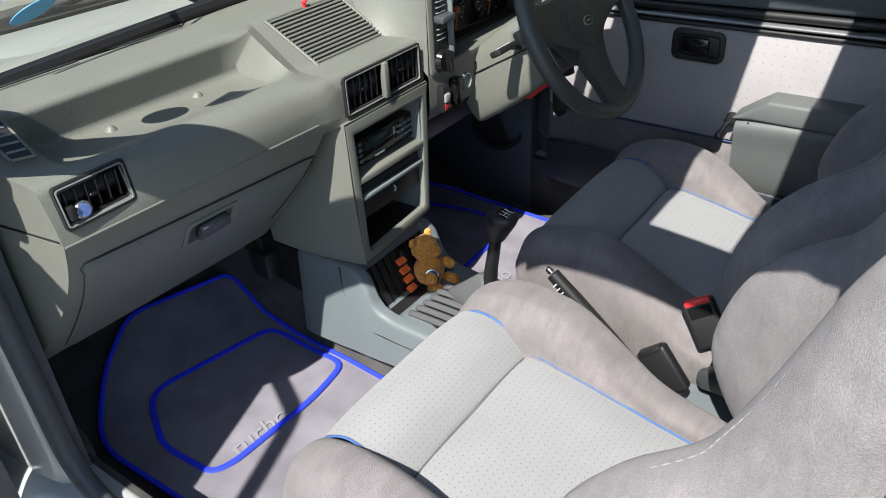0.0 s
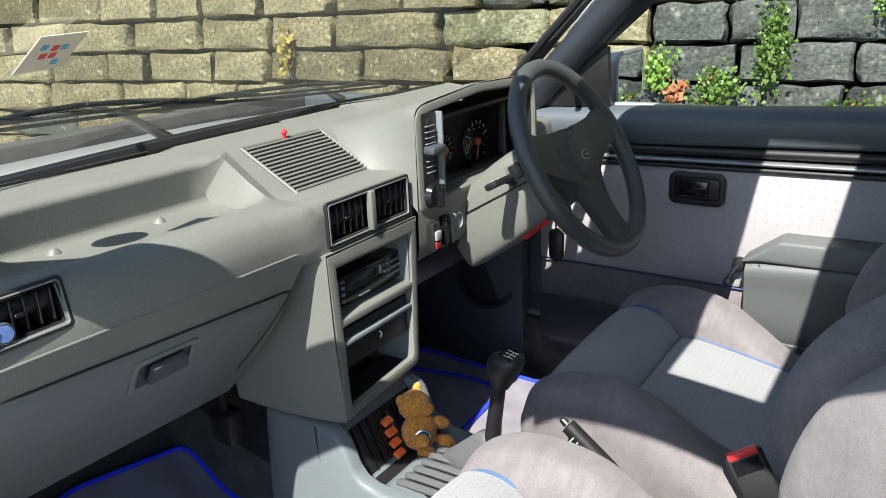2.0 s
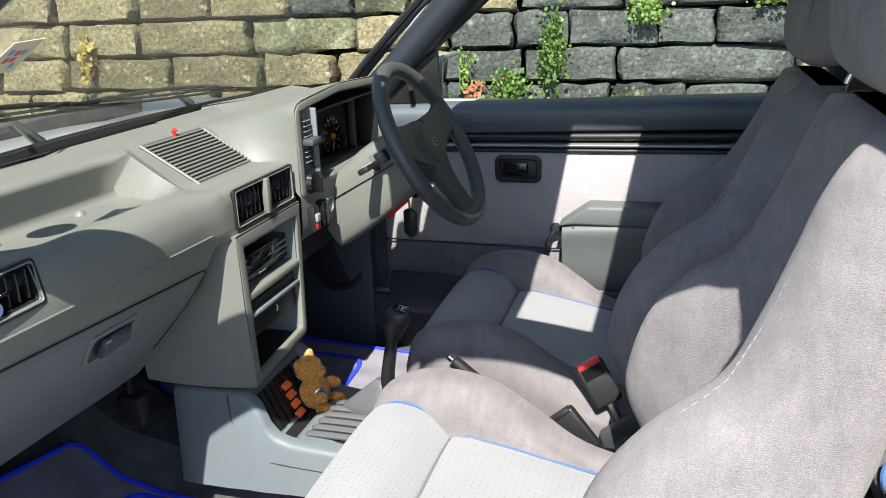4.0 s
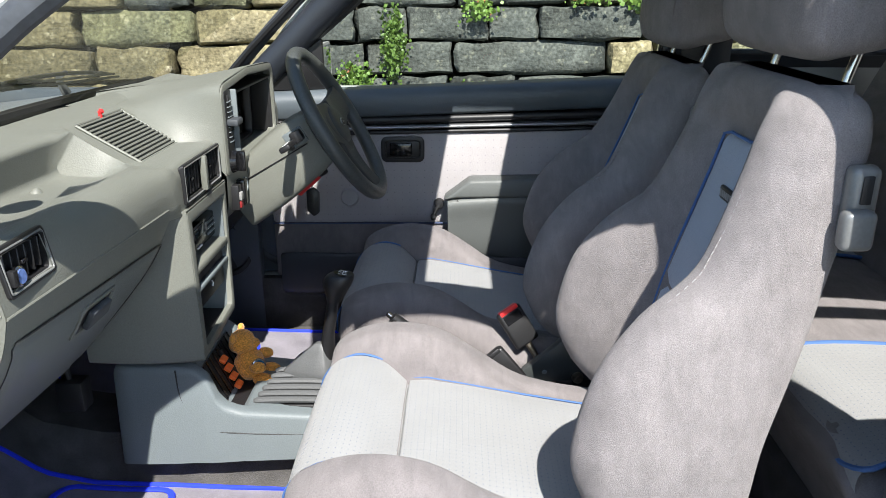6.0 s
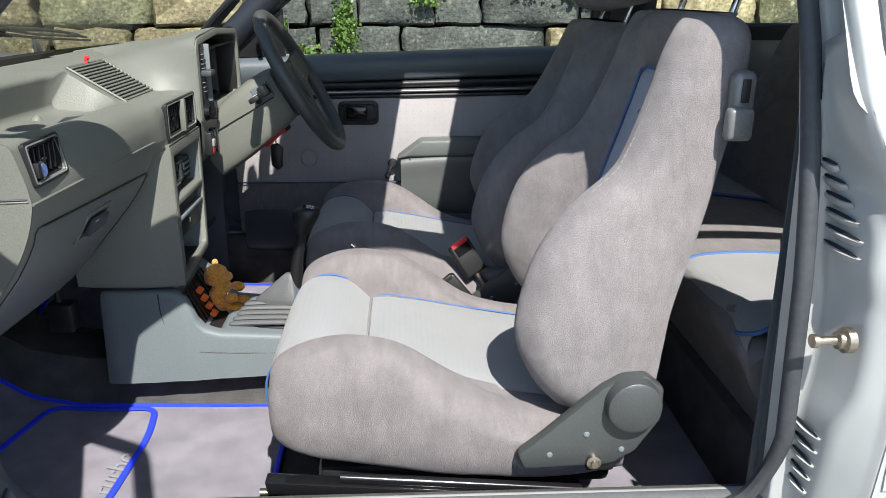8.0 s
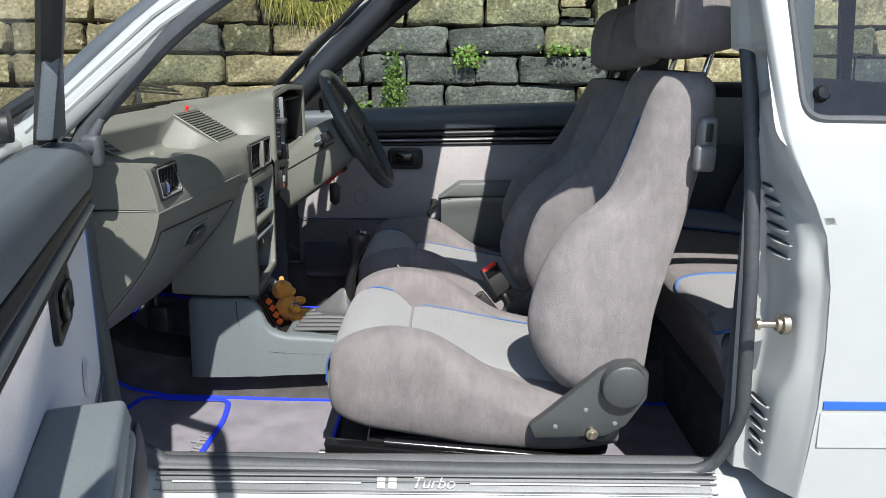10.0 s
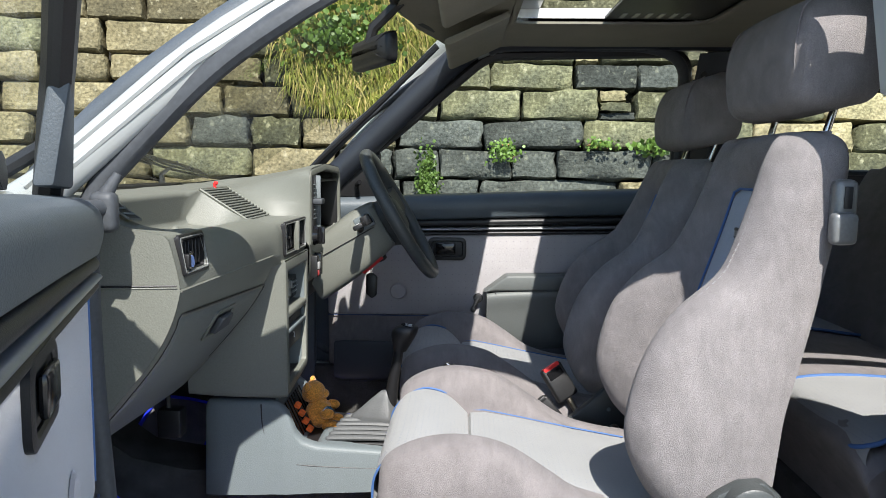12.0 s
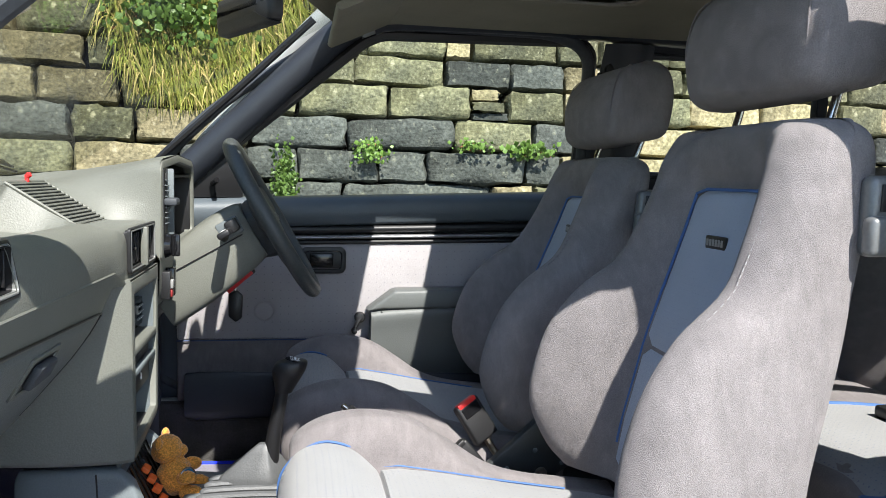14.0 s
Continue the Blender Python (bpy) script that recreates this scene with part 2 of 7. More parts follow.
def spline(pts, n, closed=False):
    """n points of a Catmull-Rom curve through pts."""
    P = np.array(pts, float)
    k = len(P)
    out = []
    total = k if closed else k - 1
    for i in range(n):
        u = i * total / (n if closed else n - 1)
        a = min(int(u), total - 1)
        f = u - a
        if closed:
            p0, p1, p2, p3 = (P[(a + d) % k] for d in (-1, 0, 1, 2))
        else:
            p1, p2 = P[a], P[a + 1]
            p0 = P[a - 1] if a > 0 else 2 * p1 - p2
            p3 = P[a + 2] if a + 2 < k else 2 * p2 - p1
        out.append(0.5 * (2 * p1 + (p2 - p0) * f + (2 * p0 - 5 * p1 + 4 * p2 - p3) * f * f + (3 * p1 - p0 - 3 * p2 + p3) * f ** 3))
    return out


def skin(sections, n=48, m=32, closed=True, cap=True):
    """Smooth skin: every section resampled to n points, and m sections."""
    rows = [spline(s, n, closed) for s in sections]
    cols = [spline([r[i] for r in rows], m) for i in range(n)]
    return rings([[cols[i][j] for i in range(n)] for j in range(m)], closed, cap)


def tube(path, r, seg=10, closed=False, flat=1.0):
    """A round bar along a path; flat squeezes it along its upward side."""
    P = [Vector(p) for p in path]
    k = len(P)
    rows, up = [], None
    for i, p in enumerate(P):
        a = P[(i - 1) % k] if closed or i else p
        b = P[(i + 1) % k] if closed or i < k - 1 else p
        d = (b - a).normalized()
        if up is None:
            up = Vector((0, 0, 1)) if abs(d.z) < 0.9 else Vector((1, 0, 0))
        side = d.cross(up).normalized()
        up = side.cross(d).normalized()
        rr = r[i] if isinstance(r, (list, tuple)) else r
        rows.append([p + side * math.cos(2 * math.pi * q / seg) * rr + up * math.sin(2 * math.pi * q / seg) * rr * flat for q in range(seg)])
    if closed:
        rows.append(rows[0])
        bm = rings(rows, True, False)
        bmesh.ops.remove_doubles(bm, verts=bm.verts, dist=1e-6)
        return bm
    return rings(rows, True, True)


def lathe(profile, seg=32, axis=(0, 0, 1), at=(0, 0, 0)):
    """Turned body: profile of (radius, height) about an axis."""
    q = Vector(axis).to_track_quat("Z", "Y")
    rows = [[q @ Vector((max(r, 1e-4) * math.cos(2 * math.pi * i / seg), max(r, 1e-4) * math.sin(2 * math.pi * i / seg), h)) + Vector(at) for i in range(seg)] for r, h in profile]
    return rings(rows)


def rbox(x0, x1, y0, y1, z0, z1, r=0.004, seg=2, m=None):
    """A box with rounded edges."""
    bm = bmesh.new()
    bmesh.ops.create_cube(bm, size=1)
    for v in bm.verts:
        v.co = Vector((x0 + (v.co.x + 0.5) * (x1 - x0), y0 + (v.co.y + 0.5) * (y1 - y0), z0 + (v.co.z + 0.5) * (z1 - z0)))
    r = min(r, 0.49 * min(abs(x1 - x0), abs(y1 - y0), abs(z1 - z0)))
    if r > 0:
        bmesh.ops.bevel(bm, geom=list(bm.edges), offset=r, segments=seg, affect="EDGES", profile=0.5)
    if m is not None:
        bm.transform(m)
    return bm


def prism(pts, way, r=0.004, seg=2):
    """A flat outline pushed along a way, edges rounded."""
    bm = bmesh.new()
    a = [bm.verts.new(p) for p in pts]
    b = [bm.verts.new(Vector(p) + Vector(way)) for p in pts]
    n = len(a)
    bm.faces.new(a)
    bm.faces.new(b[::-1])
    for i in range(n):
        bm.faces.new((a[i], b[i], b[(i + 1) % n], a[(i + 1) % n]))
    bmesh.ops.recalc_face_normals(bm, faces=bm.faces)
    if r > 0:
        bmesh.ops.bevel(bm, geom=list(bm.edges), offset=r, segments=seg, affect="EDGES", profile=0.5, clamp_overlap=True)
    return bm


def fillet(pts, radii, seg=4):
    """Rounds the corners of an open line of points."""
    P = [Vector(p) for p in pts]
    out = [P[0]]
    for i in range(1, len(P) - 1):
        r = radii[i] if isinstance(radii, (list, tuple)) else radii
        a, b = P[i - 1] - P[i], P[i + 1] - P[i]
        d = min(r, a.length * 0.48, b.length * 0.48)
        s, e = P[i] + a.normalized() * d, P[i] + b.normalized() * d
        for q in range(seg + 1):
            u = q / seg
            out.append(s * (1 - u) ** 2 + P[i] * 2 * u * (1 - u) + e * u * u)
    return out + [P[-1]]


def round_rect(cx, cy, w, h, r, seg=4):
    """Outline of a rounded rectangle in a plane, as (u, v)."""
    out = []
    for sx, sy, a0 in ((1, 1, 0), (-1, 1, 90), (-1, -1, 180), (1, -1, 270)):
        for q in range(seg + 1):
            a = radians(a0 + 90 * q / seg)
            out.append((cx + sx * (w / 2 - r) + r * math.cos(a), cy + sy * (h / 2 - r) + r * math.sin(a)))
    return out


def frame_ring(outer, inner, place, depth):
    """A frame between two outlines of the same count; place(u, v, w) sets a point, w is the height."""
    rows = []
    for line, w in ((outer, 0), (outer, depth * 0.8), ([(o[0] * 0.7 + i[0] * 0.3, o[1] * 0.7 + i[1] * 0.3) for o, i in zip(outer, inner)], depth),
                    ([(o[0] * 0.2 + i[0] * 0.8, o[1] * 0.2 + i[1] * 0.8) for o, i in zip(outer, inner)], depth), (inner, depth * 0.7), (inner, -depth)):
        rows.append([place(u, v, w) for u, v in line])
    return rings(rows, True, False)


def uv_plan(ob, fu, fv):
    """Lays a plain cloth grid on a mesh: fu and fv give the repeats from a place."""
    me = ob.data
    lay = me.uv_layers.new(name="UVMap")
    for lp in me.loops:
        co = me.vertices[lp.vertex_index].co
        lay.data[lp.index].uv = (fu(co), fv(co))


def words(name, text, size, mat, parent, m, extrude=0.0006, shear=0.0, label=""):
    cu = bpy.data.curves.new(name, "FONT")
    cu.body, cu.size, cu.extrude, cu.shear, cu.align_x, cu.align_y = text, size, extrude, shear, "CENTER", "CENTER"
    tmp = bpy.data.objects.new(name, cu)
    scene.collection.objects.link(tmp)
    dg = bpy.context.evaluated_depsgraph_get()
    me = bpy.data.meshes.new_from_object(tmp.evaluated_get(dg))
    bpy.data.objects.remove(tmp)
    me.transform(m)
    return part(name, me, mat, parent, label)


def merge(*bms):
    """Joins bmeshes that make up one piece."""
    out = bmesh.new()
    for b in bms:
        me = bpy.data.meshes.new("tmp")
        b.to_mesh(me)
        b.free()
        out.from_mesh(me)
        bpy.data.meshes.remove(me)
    return out


def punch(bm, y0, y1, z0, z1, xmin=-9.0):
    """Cuts a clean rectangular opening through a skin that faces the rear."""
    for co, no in (((0, y0, 0), (0, 1, 0)), ((0, y1, 0), (0, 1, 0)), ((0, 0, z0), (0, 0, 1)), ((0, 0, z1), (0, 0, 1))):
        bmesh.ops.bisect_plane(bm, geom=list(bm.verts) + list(bm.edges) + list(bm.faces), plane_co=co, plane_no=no, dist=1e-6)
    gone = [f for f in bm.faces if y0 < f.calc_center_median().y < y1 and z0 < f.calc_center_median().z < z1 and f.calc_center_median().x > xmin]
    bmesh.ops.delete(bm, geom=gone, context="FACES")
    return bm


def mirror_y(bm, y0=0.0):
    for v in bm.verts:
        v.co.y = 2 * y0 - v.co.y
    bmesh.ops.reverse_faces(bm, faces=bm.faces)
    return bm

# ---- ground ----
bm = bmesh.new()
bmesh.ops.create_grid(bm, x_segments=8, y_segments=8, size=400)
tagged(part("ground", bm, ASPHALT), "pale worn asphalt yard in full sun", "ground", kind="structure")

# ---- car body ----
# x runs to the rear, y to the driver's side, z up; the body is symmetric about y = 0
body = thing("car", "white three-door hatchback with its passenger door open", "car", at=(0.3, 0, 0.2))


def side_y(z):
    """Half width of the inner side of the body at a height."""
    return 0.70 if z < 0.95 else 0.70 - (z - 0.95) * 0.27


def both(name, make, mat, label=""):
    """The same panel on the two sides of the body."""
    part(name, make(), mat, body, label)
    part(name, mirror_y(make()), mat, body, label)


# floor pan with tunnel and toe board
def floor_pan():
    ys = [-0.70, -0.66, -0.30, -0.140, -0.131, -0.122, -0.112, -0.10, 0.04, 0.052, 0.062, 0.071, 0.08, 0.30, 0.66, 0.70]
    rows = []
    for x in (-1.15, -0.92, -0.72, -0.60, -0.3, 0.0, 0.3, 0.6, 0.75, 1.5):
        lift = 0.36 if x < -1.1 else 0.16 if x < -0.9 else 0.02 if x < -0.7 else 0.0
        row = []
        for y in ys:
            t = max(0.0, 1 - max(0.0, abs(y + 0.03) - 0.075) / 0.032)
            row.append((x, y, 0.278 + lift + 0.115 * (3 * t * t - 2 * t ** 3) + 0.002 * math.sin(31 * x + 17 * y)))
        rows.append(row)
    return rings(rows, False, False)


part("floor_carpet", floor_pan(), CARPET, body, "dark grey-brown pile carpet over the tunnel")
part("underbody", rbox(-1.2, 1.6, -0.70, 0.70, 0.17, 0.25, 0.01), BLACK, body)
part("bulkhead", rbox(-1.20, -1.14, -0.70, 0.70, 0.2, 0.98, 0.01), CARPET, body)
part("scuttle", prism([(-1.2, -0.72, 0.93), (-0.80, -0.72, 0.975), (-0.735, -0.72, 0.978), (-0.735, -0.72, 0.962), (-0.80, -0.72, 0.955), (-1.2, -0.72, 0.90)], (0, 1.44, 0), 0.004), WHITE, body, "white painted scuttle below the windscreen")


# bonnet, seen through the windscreen
def bonnet():
    rows = []
    for i in range(13):
        y = -0.70 + 1.4 * i / 12
        rows.append([(x, y, z - 0.05 * (y / 0.7) ** 4) for x, z in ((-0.86, 0.955), (-0.92, 0.965), (-1.2, 0.945), (-1.6, 0.90), (-1.95, 0.83), (-2.0, 0.74), (-2.02, 0.45))])
    return rings(rows, False, False)


part("bonnet", bonnet(), WHITE, body, "white bonnet ahead of the windscreen")
both("front_wing", lambda: rings([[(x, -0.70 - d, z) for d, z in ((0, zt), (0.06, zt - 0.03), (0.09, zt - 0.12), (0.09, 0.25))] for x, zt in ((-2.0, 0.78), (-1.6, 0.87), (-1.2, 0.925), (-0.86, 0.95), (-0.60, 0.965))], False, False), WHITE)


# roof with its sunroof opening, and the lining below it
SR = (0.125, 0.60, -0.43, 0.26)


def roof_skin(z, x0, x1, w, crown, front):
    xs = sorted([x0, x0 + 0.02, front, SR[1], 0.9, 1.2, x1])
    ys = sorted([-w, -w + 0.05, SR[2], 0.0, SR[3], w - 0.05, w])
    bm = bmesh.new()
    g = {}
    for i, x in enumerate(xs):
        for j, y in enumerate(ys):
            g[i, j] = bm.verts.new((x + (0.15 * (y / w) ** 2 if i < 2 else 0.0), y, z - crown * (y / w) ** 4 - crown * 0.8 * max(0, (x0 + 0.05 - x) / 0.05)))
    for i in range(len(xs) - 1):
        for j in range(len(ys) - 1):
            if xs[i] >= front and xs[i + 1] <= SR[1] and ys[j] >= SR[2] and ys[j + 1] <= SR[3]:
                continue
            bm.faces.new((g[i, j], g[i + 1, j], g[i + 1, j + 1], g[i, j + 1]))
    return bm


tagged(part("ceiling", roof_skin(1.420, -0.15, 1.55, 0.585, 0.022, SR[0]), HEADLINER), "pale beige cloth headlining with a sunroof opening", "ceiling", kind="structure")
part("roof", roof_skin(1.452, -0.17, 1.58, 0.60, 0.03, 0.185), WHITE, body, "white steel roof")


def roof_rail():
    return skin([[(x, -y - a, z + b) for a, b in ((-0.055, 0.02), (-0.05, -0.018), (-0.015, -0.032), (0.028, -0.012), (0.024, 0.022), (-0.02, 0.036))]
                 for x, y, z in ((0.04, 0.615, 1.40), (0.12, 0.605, 1.422), (0.4, 0.602, 1.428), (0.8, 0.602, 1.425), (1.56, 0.60, 1.40))], 24, 20)


both("roof_rail", roof_rail, WHITE)
both("cant_trim", lambda: tube(spline([(0.07, -0.570, 1.388), (0.13, -0.566, 1.402), (0.4, -0.563, 1.407), (0.8, -0.563, 1.405), (1.5, -0.560, 1.39)], 24), 0.015, 10, flat=0.8), PILLAR)


# front pillars: painted outside, dark trim inside
def front_pillar():
    rows = []
    for x, y, z, s in ((-0.80, 0.735, 0.82, 1.3), (-0.68, 0.735, 0.93, 1.15), (-0.565, 0.730, 1.035, 1.0), (-0.365, 0.695, 1.212, 0.9), (-0.235, 0.668, 1.300, 0.9), (0.0, 0.62, 1.430, 0.9), (0.08, 0.60, 1.462, 0.9)):
        k = 0.56 if z > 0.95 else 1.0
        dx, dz = (0.012, -0.017) if z > 0.95 else (0.0, 0.0)
        rows.append([(x + dx + a * s * k, -y - b * s * 0.8, z + dz + c * s * k) for a, b, c in ((-0.045, -0.02, 0.030), (-0.02, -0.035, 0.0), (0.02, -0.02, -0.035), (0.028, 0.012, -0.042), (0.0, 0.03, -0.005), (-0.035, 0.016, 0.034))])
    return skin(rows, 30, 24)


part("front_pillar", front_pillar(), WHITE, body, "white painted windscreen pillar")
part("front_pillar", mirror_y(skin([[(x + a * 0.55, -y - b * 0.55, z + c * 0.55) for a, b, c in ((-0.045, -0.02, 0.030), (-0.02, -0.035, 0.0), (0.02, -0.02, -0.035), (0.028, 0.012, -0.042), (0.0, 0.03, -0.005), (-0.035, 0.016, 0.034))]
                                    for x, y, z in ((-0.62, 0.745, 0.80), (-0.50, 0.738, 0.93), (-0.375, 0.712, 1.06), (-0.245, 0.680, 1.215), (-0.085, 0.640, 1.385), (-0.02, 0.615, 1.445))], 30, 20)), WHITE, body, "white painted windscreen pillar")
for q in (-0.006, 0.012):
    part("pillar_gutter", tube([(x + 0.012 - 0.57 * q, -y - 0.021, z - 0.017 + 0.82 * q) for x, y, z in ((-0.565, 0.730, 1.035), (-0.365, 0.695, 1.212), (-0.235, 0.668, 1.300), (0.0, 0.620, 1.430))], 0.0045, 6), WHITE, body)
part("pillar_cover", mirror_y(skin([[(x - 0.68 * a, -y - b, z + 0.73 * a) for a, b in ((-0.042, 0.02), (-0.040, -0.010), (-0.016, -0.024), (0.008, -0.020), (0.024, -0.004), (0.024, 0.02))] for x, y, z in ((-0.50, 0.682, 0.945), (-0.365, 0.668, 1.07), (-0.19, 0.628, 1.232), (-0.02, 0.585, 1.388), (0.06, 0.562, 1.43))], 26, 24)), PILLAR, body, "dark moulded pillar cover")
part("pillar_trim", tube(spline([(-0.62, -0.67, 0.99), (-0.50, -0.665, 1.12), (-0.36, -0.65, 1.23), (-0.23, -0.63, 1.31), (-0.03, -0.58, 1.40), (0.08, -0.55, 1.435)], 20), 0.028, 12, flat=0.8), DARKVINYL, body, "dark trimmed inner pillar")
part("pillar_grommet", merge(rbox(-0.486, -0.452, -0.742, -0.715, 0.968, 1.022, 0.010, 3), tube([(-0.470, -0.735, 1.0), (-0.482, -0.775, 1.004), (-0.498, -0.815, 1.008)], [0.012, 0.0085, 0.0085], 12), tube([(-0.472, -0.728, 1.01), (-0.452, -0.722, 1.045)], [0.011, 0.006], 10)), RUBBER, body, "charcoal rubber grommet and strap")


# door aperture seal: a fat rubber bead round the whole opening
def seal_path():
    pts = fillet([(-0.40, -0.712, 0.455), (-0.485, -0.712, 0.50), (-0.505, -0.712, 0.80), (-0.503, -0.712, 1.012), (-0.335, -0.688, 1.183), (-0.21, -0.658, 1.267), (0.01, -0.607, 1.398), (0.14, -0.575, 1.408), (0.46, -0.575, 1.408),
                  (0.552, -0.592, 1.365), (0.572, -0.70, 0.95), (0.592, -0.712, 0.54), (0.565, -0.712, 0.455), (0.2, -0.712, 0.450), (-0.40, -0.712, 0.455)], [0, 0.05, 0.1, 0.06, 0.08, 0.08, 0.06, 0.04, 0.06, 0.09, 0.15, 0.05, 0.09, 0.05, 0], 6)
    return pts[:-1]


def near_seal():
    """On the near side the bead stands further out along the sill and up the lock post."""
    path = seal_path()
    bm = tube(path, [0.0165 if p[0] < 0.5 or p[2] > 1.38 else 0.0118 for p in path], 10, closed=True)
    for v in bm.verts:
        k = min(1.0, max(0.0, (v.co.x + 0.42) / 0.35)) * min(1.0, max(0.0, (1.42 - v.co.z) / 0.16))
        up = min(1.0, max(0.0, (v.co.z - 0.47) / 0.14))
        v.co.y -= (0.010 + 0.054 * up) * k
        v.co.z -= 0.020 * (1.0 - up)
        v.co.x += 0.003 * min(1.0, max(0.0, (v.co.x - 0.40) / 0.12))
    return bm


part("door_seal", near_seal(), RUBBER, body, "thick charcoal rubber door seal")
bm = mirror_y(tube(seal_path(), 0.0165, 10, closed=True))
for v in bm.verts:
    v.co.x += 0.088 * min(1.0, max(0.0, (v.co.x - 0.2) / 0.3))
part("door_seal", bm, RUBBER, body, "thick charcoal rubber door seal")

part("front_post", skin([[(x, y, z) for x, y in ((-0.512, -0.700), (-0.516, -0.716), (-0.545, -0.726), (-0.60, -0.732), (-0.74, -0.736), (-0.74, -0.704))] for z in (0.40, 0.6, 0.8, 0.99)], 30, 8), WHITE, body, "white painted hinge post")

# sills with tread plates
TREAD = material("tread_metal", (0.13, 0.14, 0.145), 0.42, 0.35, grain=0.12, grain_scale=260, blotch=0.12, blotch_scale=12)
SILLTRIM = material("sill_rubber", (0.105, 0.11, 0.115), 0.55, grain=0.12, grain_scale=200, blotch=0.12, blotch_scale=14)
both("sill", lambda: skin([[(x, -y, z) for y, z in ((0.66, 0.30), (0.665, 0.42), (0.69, 0.437), (0.735, 0.425), (0.765, 0.40), (0.795, 0.36), (0.80, 0.22), (0.72, 0.19))] for x in (-0.75, -0.4, 0.0, 0.4, 0.8)], 40, 6), WHITE)
both("tread_plate", lambda: prism([(-0.40, -0.733, 0.4285), (0.56, -0.733, 0.4285), (0.56, -0.762, 0.408), (-0.40, -0.762, 0.408)], (0, 0.002, 0.003), 0.001, 1), TREAD, "brushed grey metal sill tread plate")
for yy, zz, rr in ((-0.726, 0.438, 0.0075), (-0.7385, 0.432, 0.0045), (-0.7465, 0.4235, 0.0022), (-0.7600, 0.4125, 0.0018)):
    both("sill_ridge", lambda: tube([(-0.41, yy, zz), (0.57, yy, zz)], rr, 8, flat=0.6), SILLTRIM)
both("sill_flap", lambda: rbox(-0.42, 0.56, -0.716, -0.694, 0.434, 0.449, 0.005), SILLTRIM, "grey rubber sill trim")
both("sill_carpet", lambda: rbox(-0.75, 0.75, -0.70, -0.655, 0.26, 0.435, 0.015), CARPET)

# rear side panels with the door shut faces: seal flange, recessed channel, ledge, step and outer skin
SHUT_Z = [0.43, 0.52, 0.60, 0.645, 0.70, 0.785, 0.81, 0.845, 0.88, 0.93, 0.975, 1.02, 1.10, 1.25, 1.42]
SHUT = {"corner": ([0.640, 0.638, 0.634, 0.640, 0.642, 0.640, 0.632, 0.632, 0.630, 0.622, 0.606, 0.598, 0.588, 0.572, 0.552], [0.703, 0.703, 0.703, 0.703, 0.703, 0.703, 0.703, 0.703, 0.702, 0.700, 0.700, 0.700, 0.682, 0.645, 0.60]),
        "lip": ([0.648, 0.650, 0.648, 0.662, 0.665, 0.660, 0.648, 0.650, 0.648, 0.636, 0.611, 0.602, 0.591, 0.575, 0.555], [0.748, 0.755, 0.765, 0.784, 0.784, 0.778, 0.786, 0.788, 0.780, 0.740, 0.715, 0.712, 0.692, 0.652, 0.606]),
        "ledge": ([0.676, 0.682, 0.687, 0.689, 0.688, 0.686, 0.683, 0.678, 0.668, 0.645, 0.622, 0.603, 0.594, 0.577, 0.557], [0.790, 0.794, 0.795, 0.796, 0.796, 0.796, 0.796, 0.795, 0.794, 0.788, 0.782, 0.776, 0.752, 0.694, 0.625]),
        "skin": ([0.684, 0.690, 0.696, 0.698, 0.696, 0.693, 0.690, 0.686, 0.678, 0.656, 0.632, 0.612, 0.600, 0.582, 0.560], [0.803, 0.807, 0.808, 0.808, 0.808, 0.808, 0.808, 0.807, 0.806, 0.803, 0.797, 0.790, 0.764, 0.704, 0.632])}
SOFT = (-0.018, -0.009, 0.0, 0.009, 0.018)
shut = lambda k, z: (float(np.mean([np.interp(z + d, SHUT_Z, SHUT[k][0]) for d in SOFT])), -float(np.mean([np.interp(z + d, SHUT_Z, SHUT[k][1]) for d in SOFT])))


def quarter_panel():
    rows = []
    for d in (0.0, 0.06, 0.15, 0.4, 0.9):
        rows.append([(shut("skin", max(z, 0.43))[0] + d, -y, z) for y, z in ((0.79, 0.20), (0.802, 0.43), (0.808, 0.52), (0.809, 0.60), (0.809, 0.70), (0.808, 0.80), (0.806, 0.88), (0.803, 0.93), (0.797, 0.975), (0.789, 1.02))])
    return rings(rows, False, False)


both("quarter_panel", quarter_panel, WHITE, "white rear quarter panel")


def shut_face():
    rows = []
    for z in np.linspace(0.43, 1.42, 100):
        z = float(z)
        c, l, e, o = (shut(k, z) for k in ("corner", "lip", "ledge", "skin"))
        xi = 0.594 - 0.03 * max(0, (z - 0.5)) / 0.9
        yi = -(0.70 if z < 0.95 else 0.70 - (z - 0.95) * 0.22)
        line = [(xi - 0.004, yi + 0.03, z), (xi, yi + 0.004, z), (c[0], c[1], z), (l[0], l[1], z), (e[0], e[1], z), (o[0], o[1], z), (o[0] + 0.02, o[1], z)]
        rows.append(fillet(line, [0, 0.004, 0.012, 0.012, 0.005, 0.004, 0], 4))
    return rings(rows, False, False)


part("shut_face", shut_face(), WHITE, body, "white door shut face with pressed louvres")


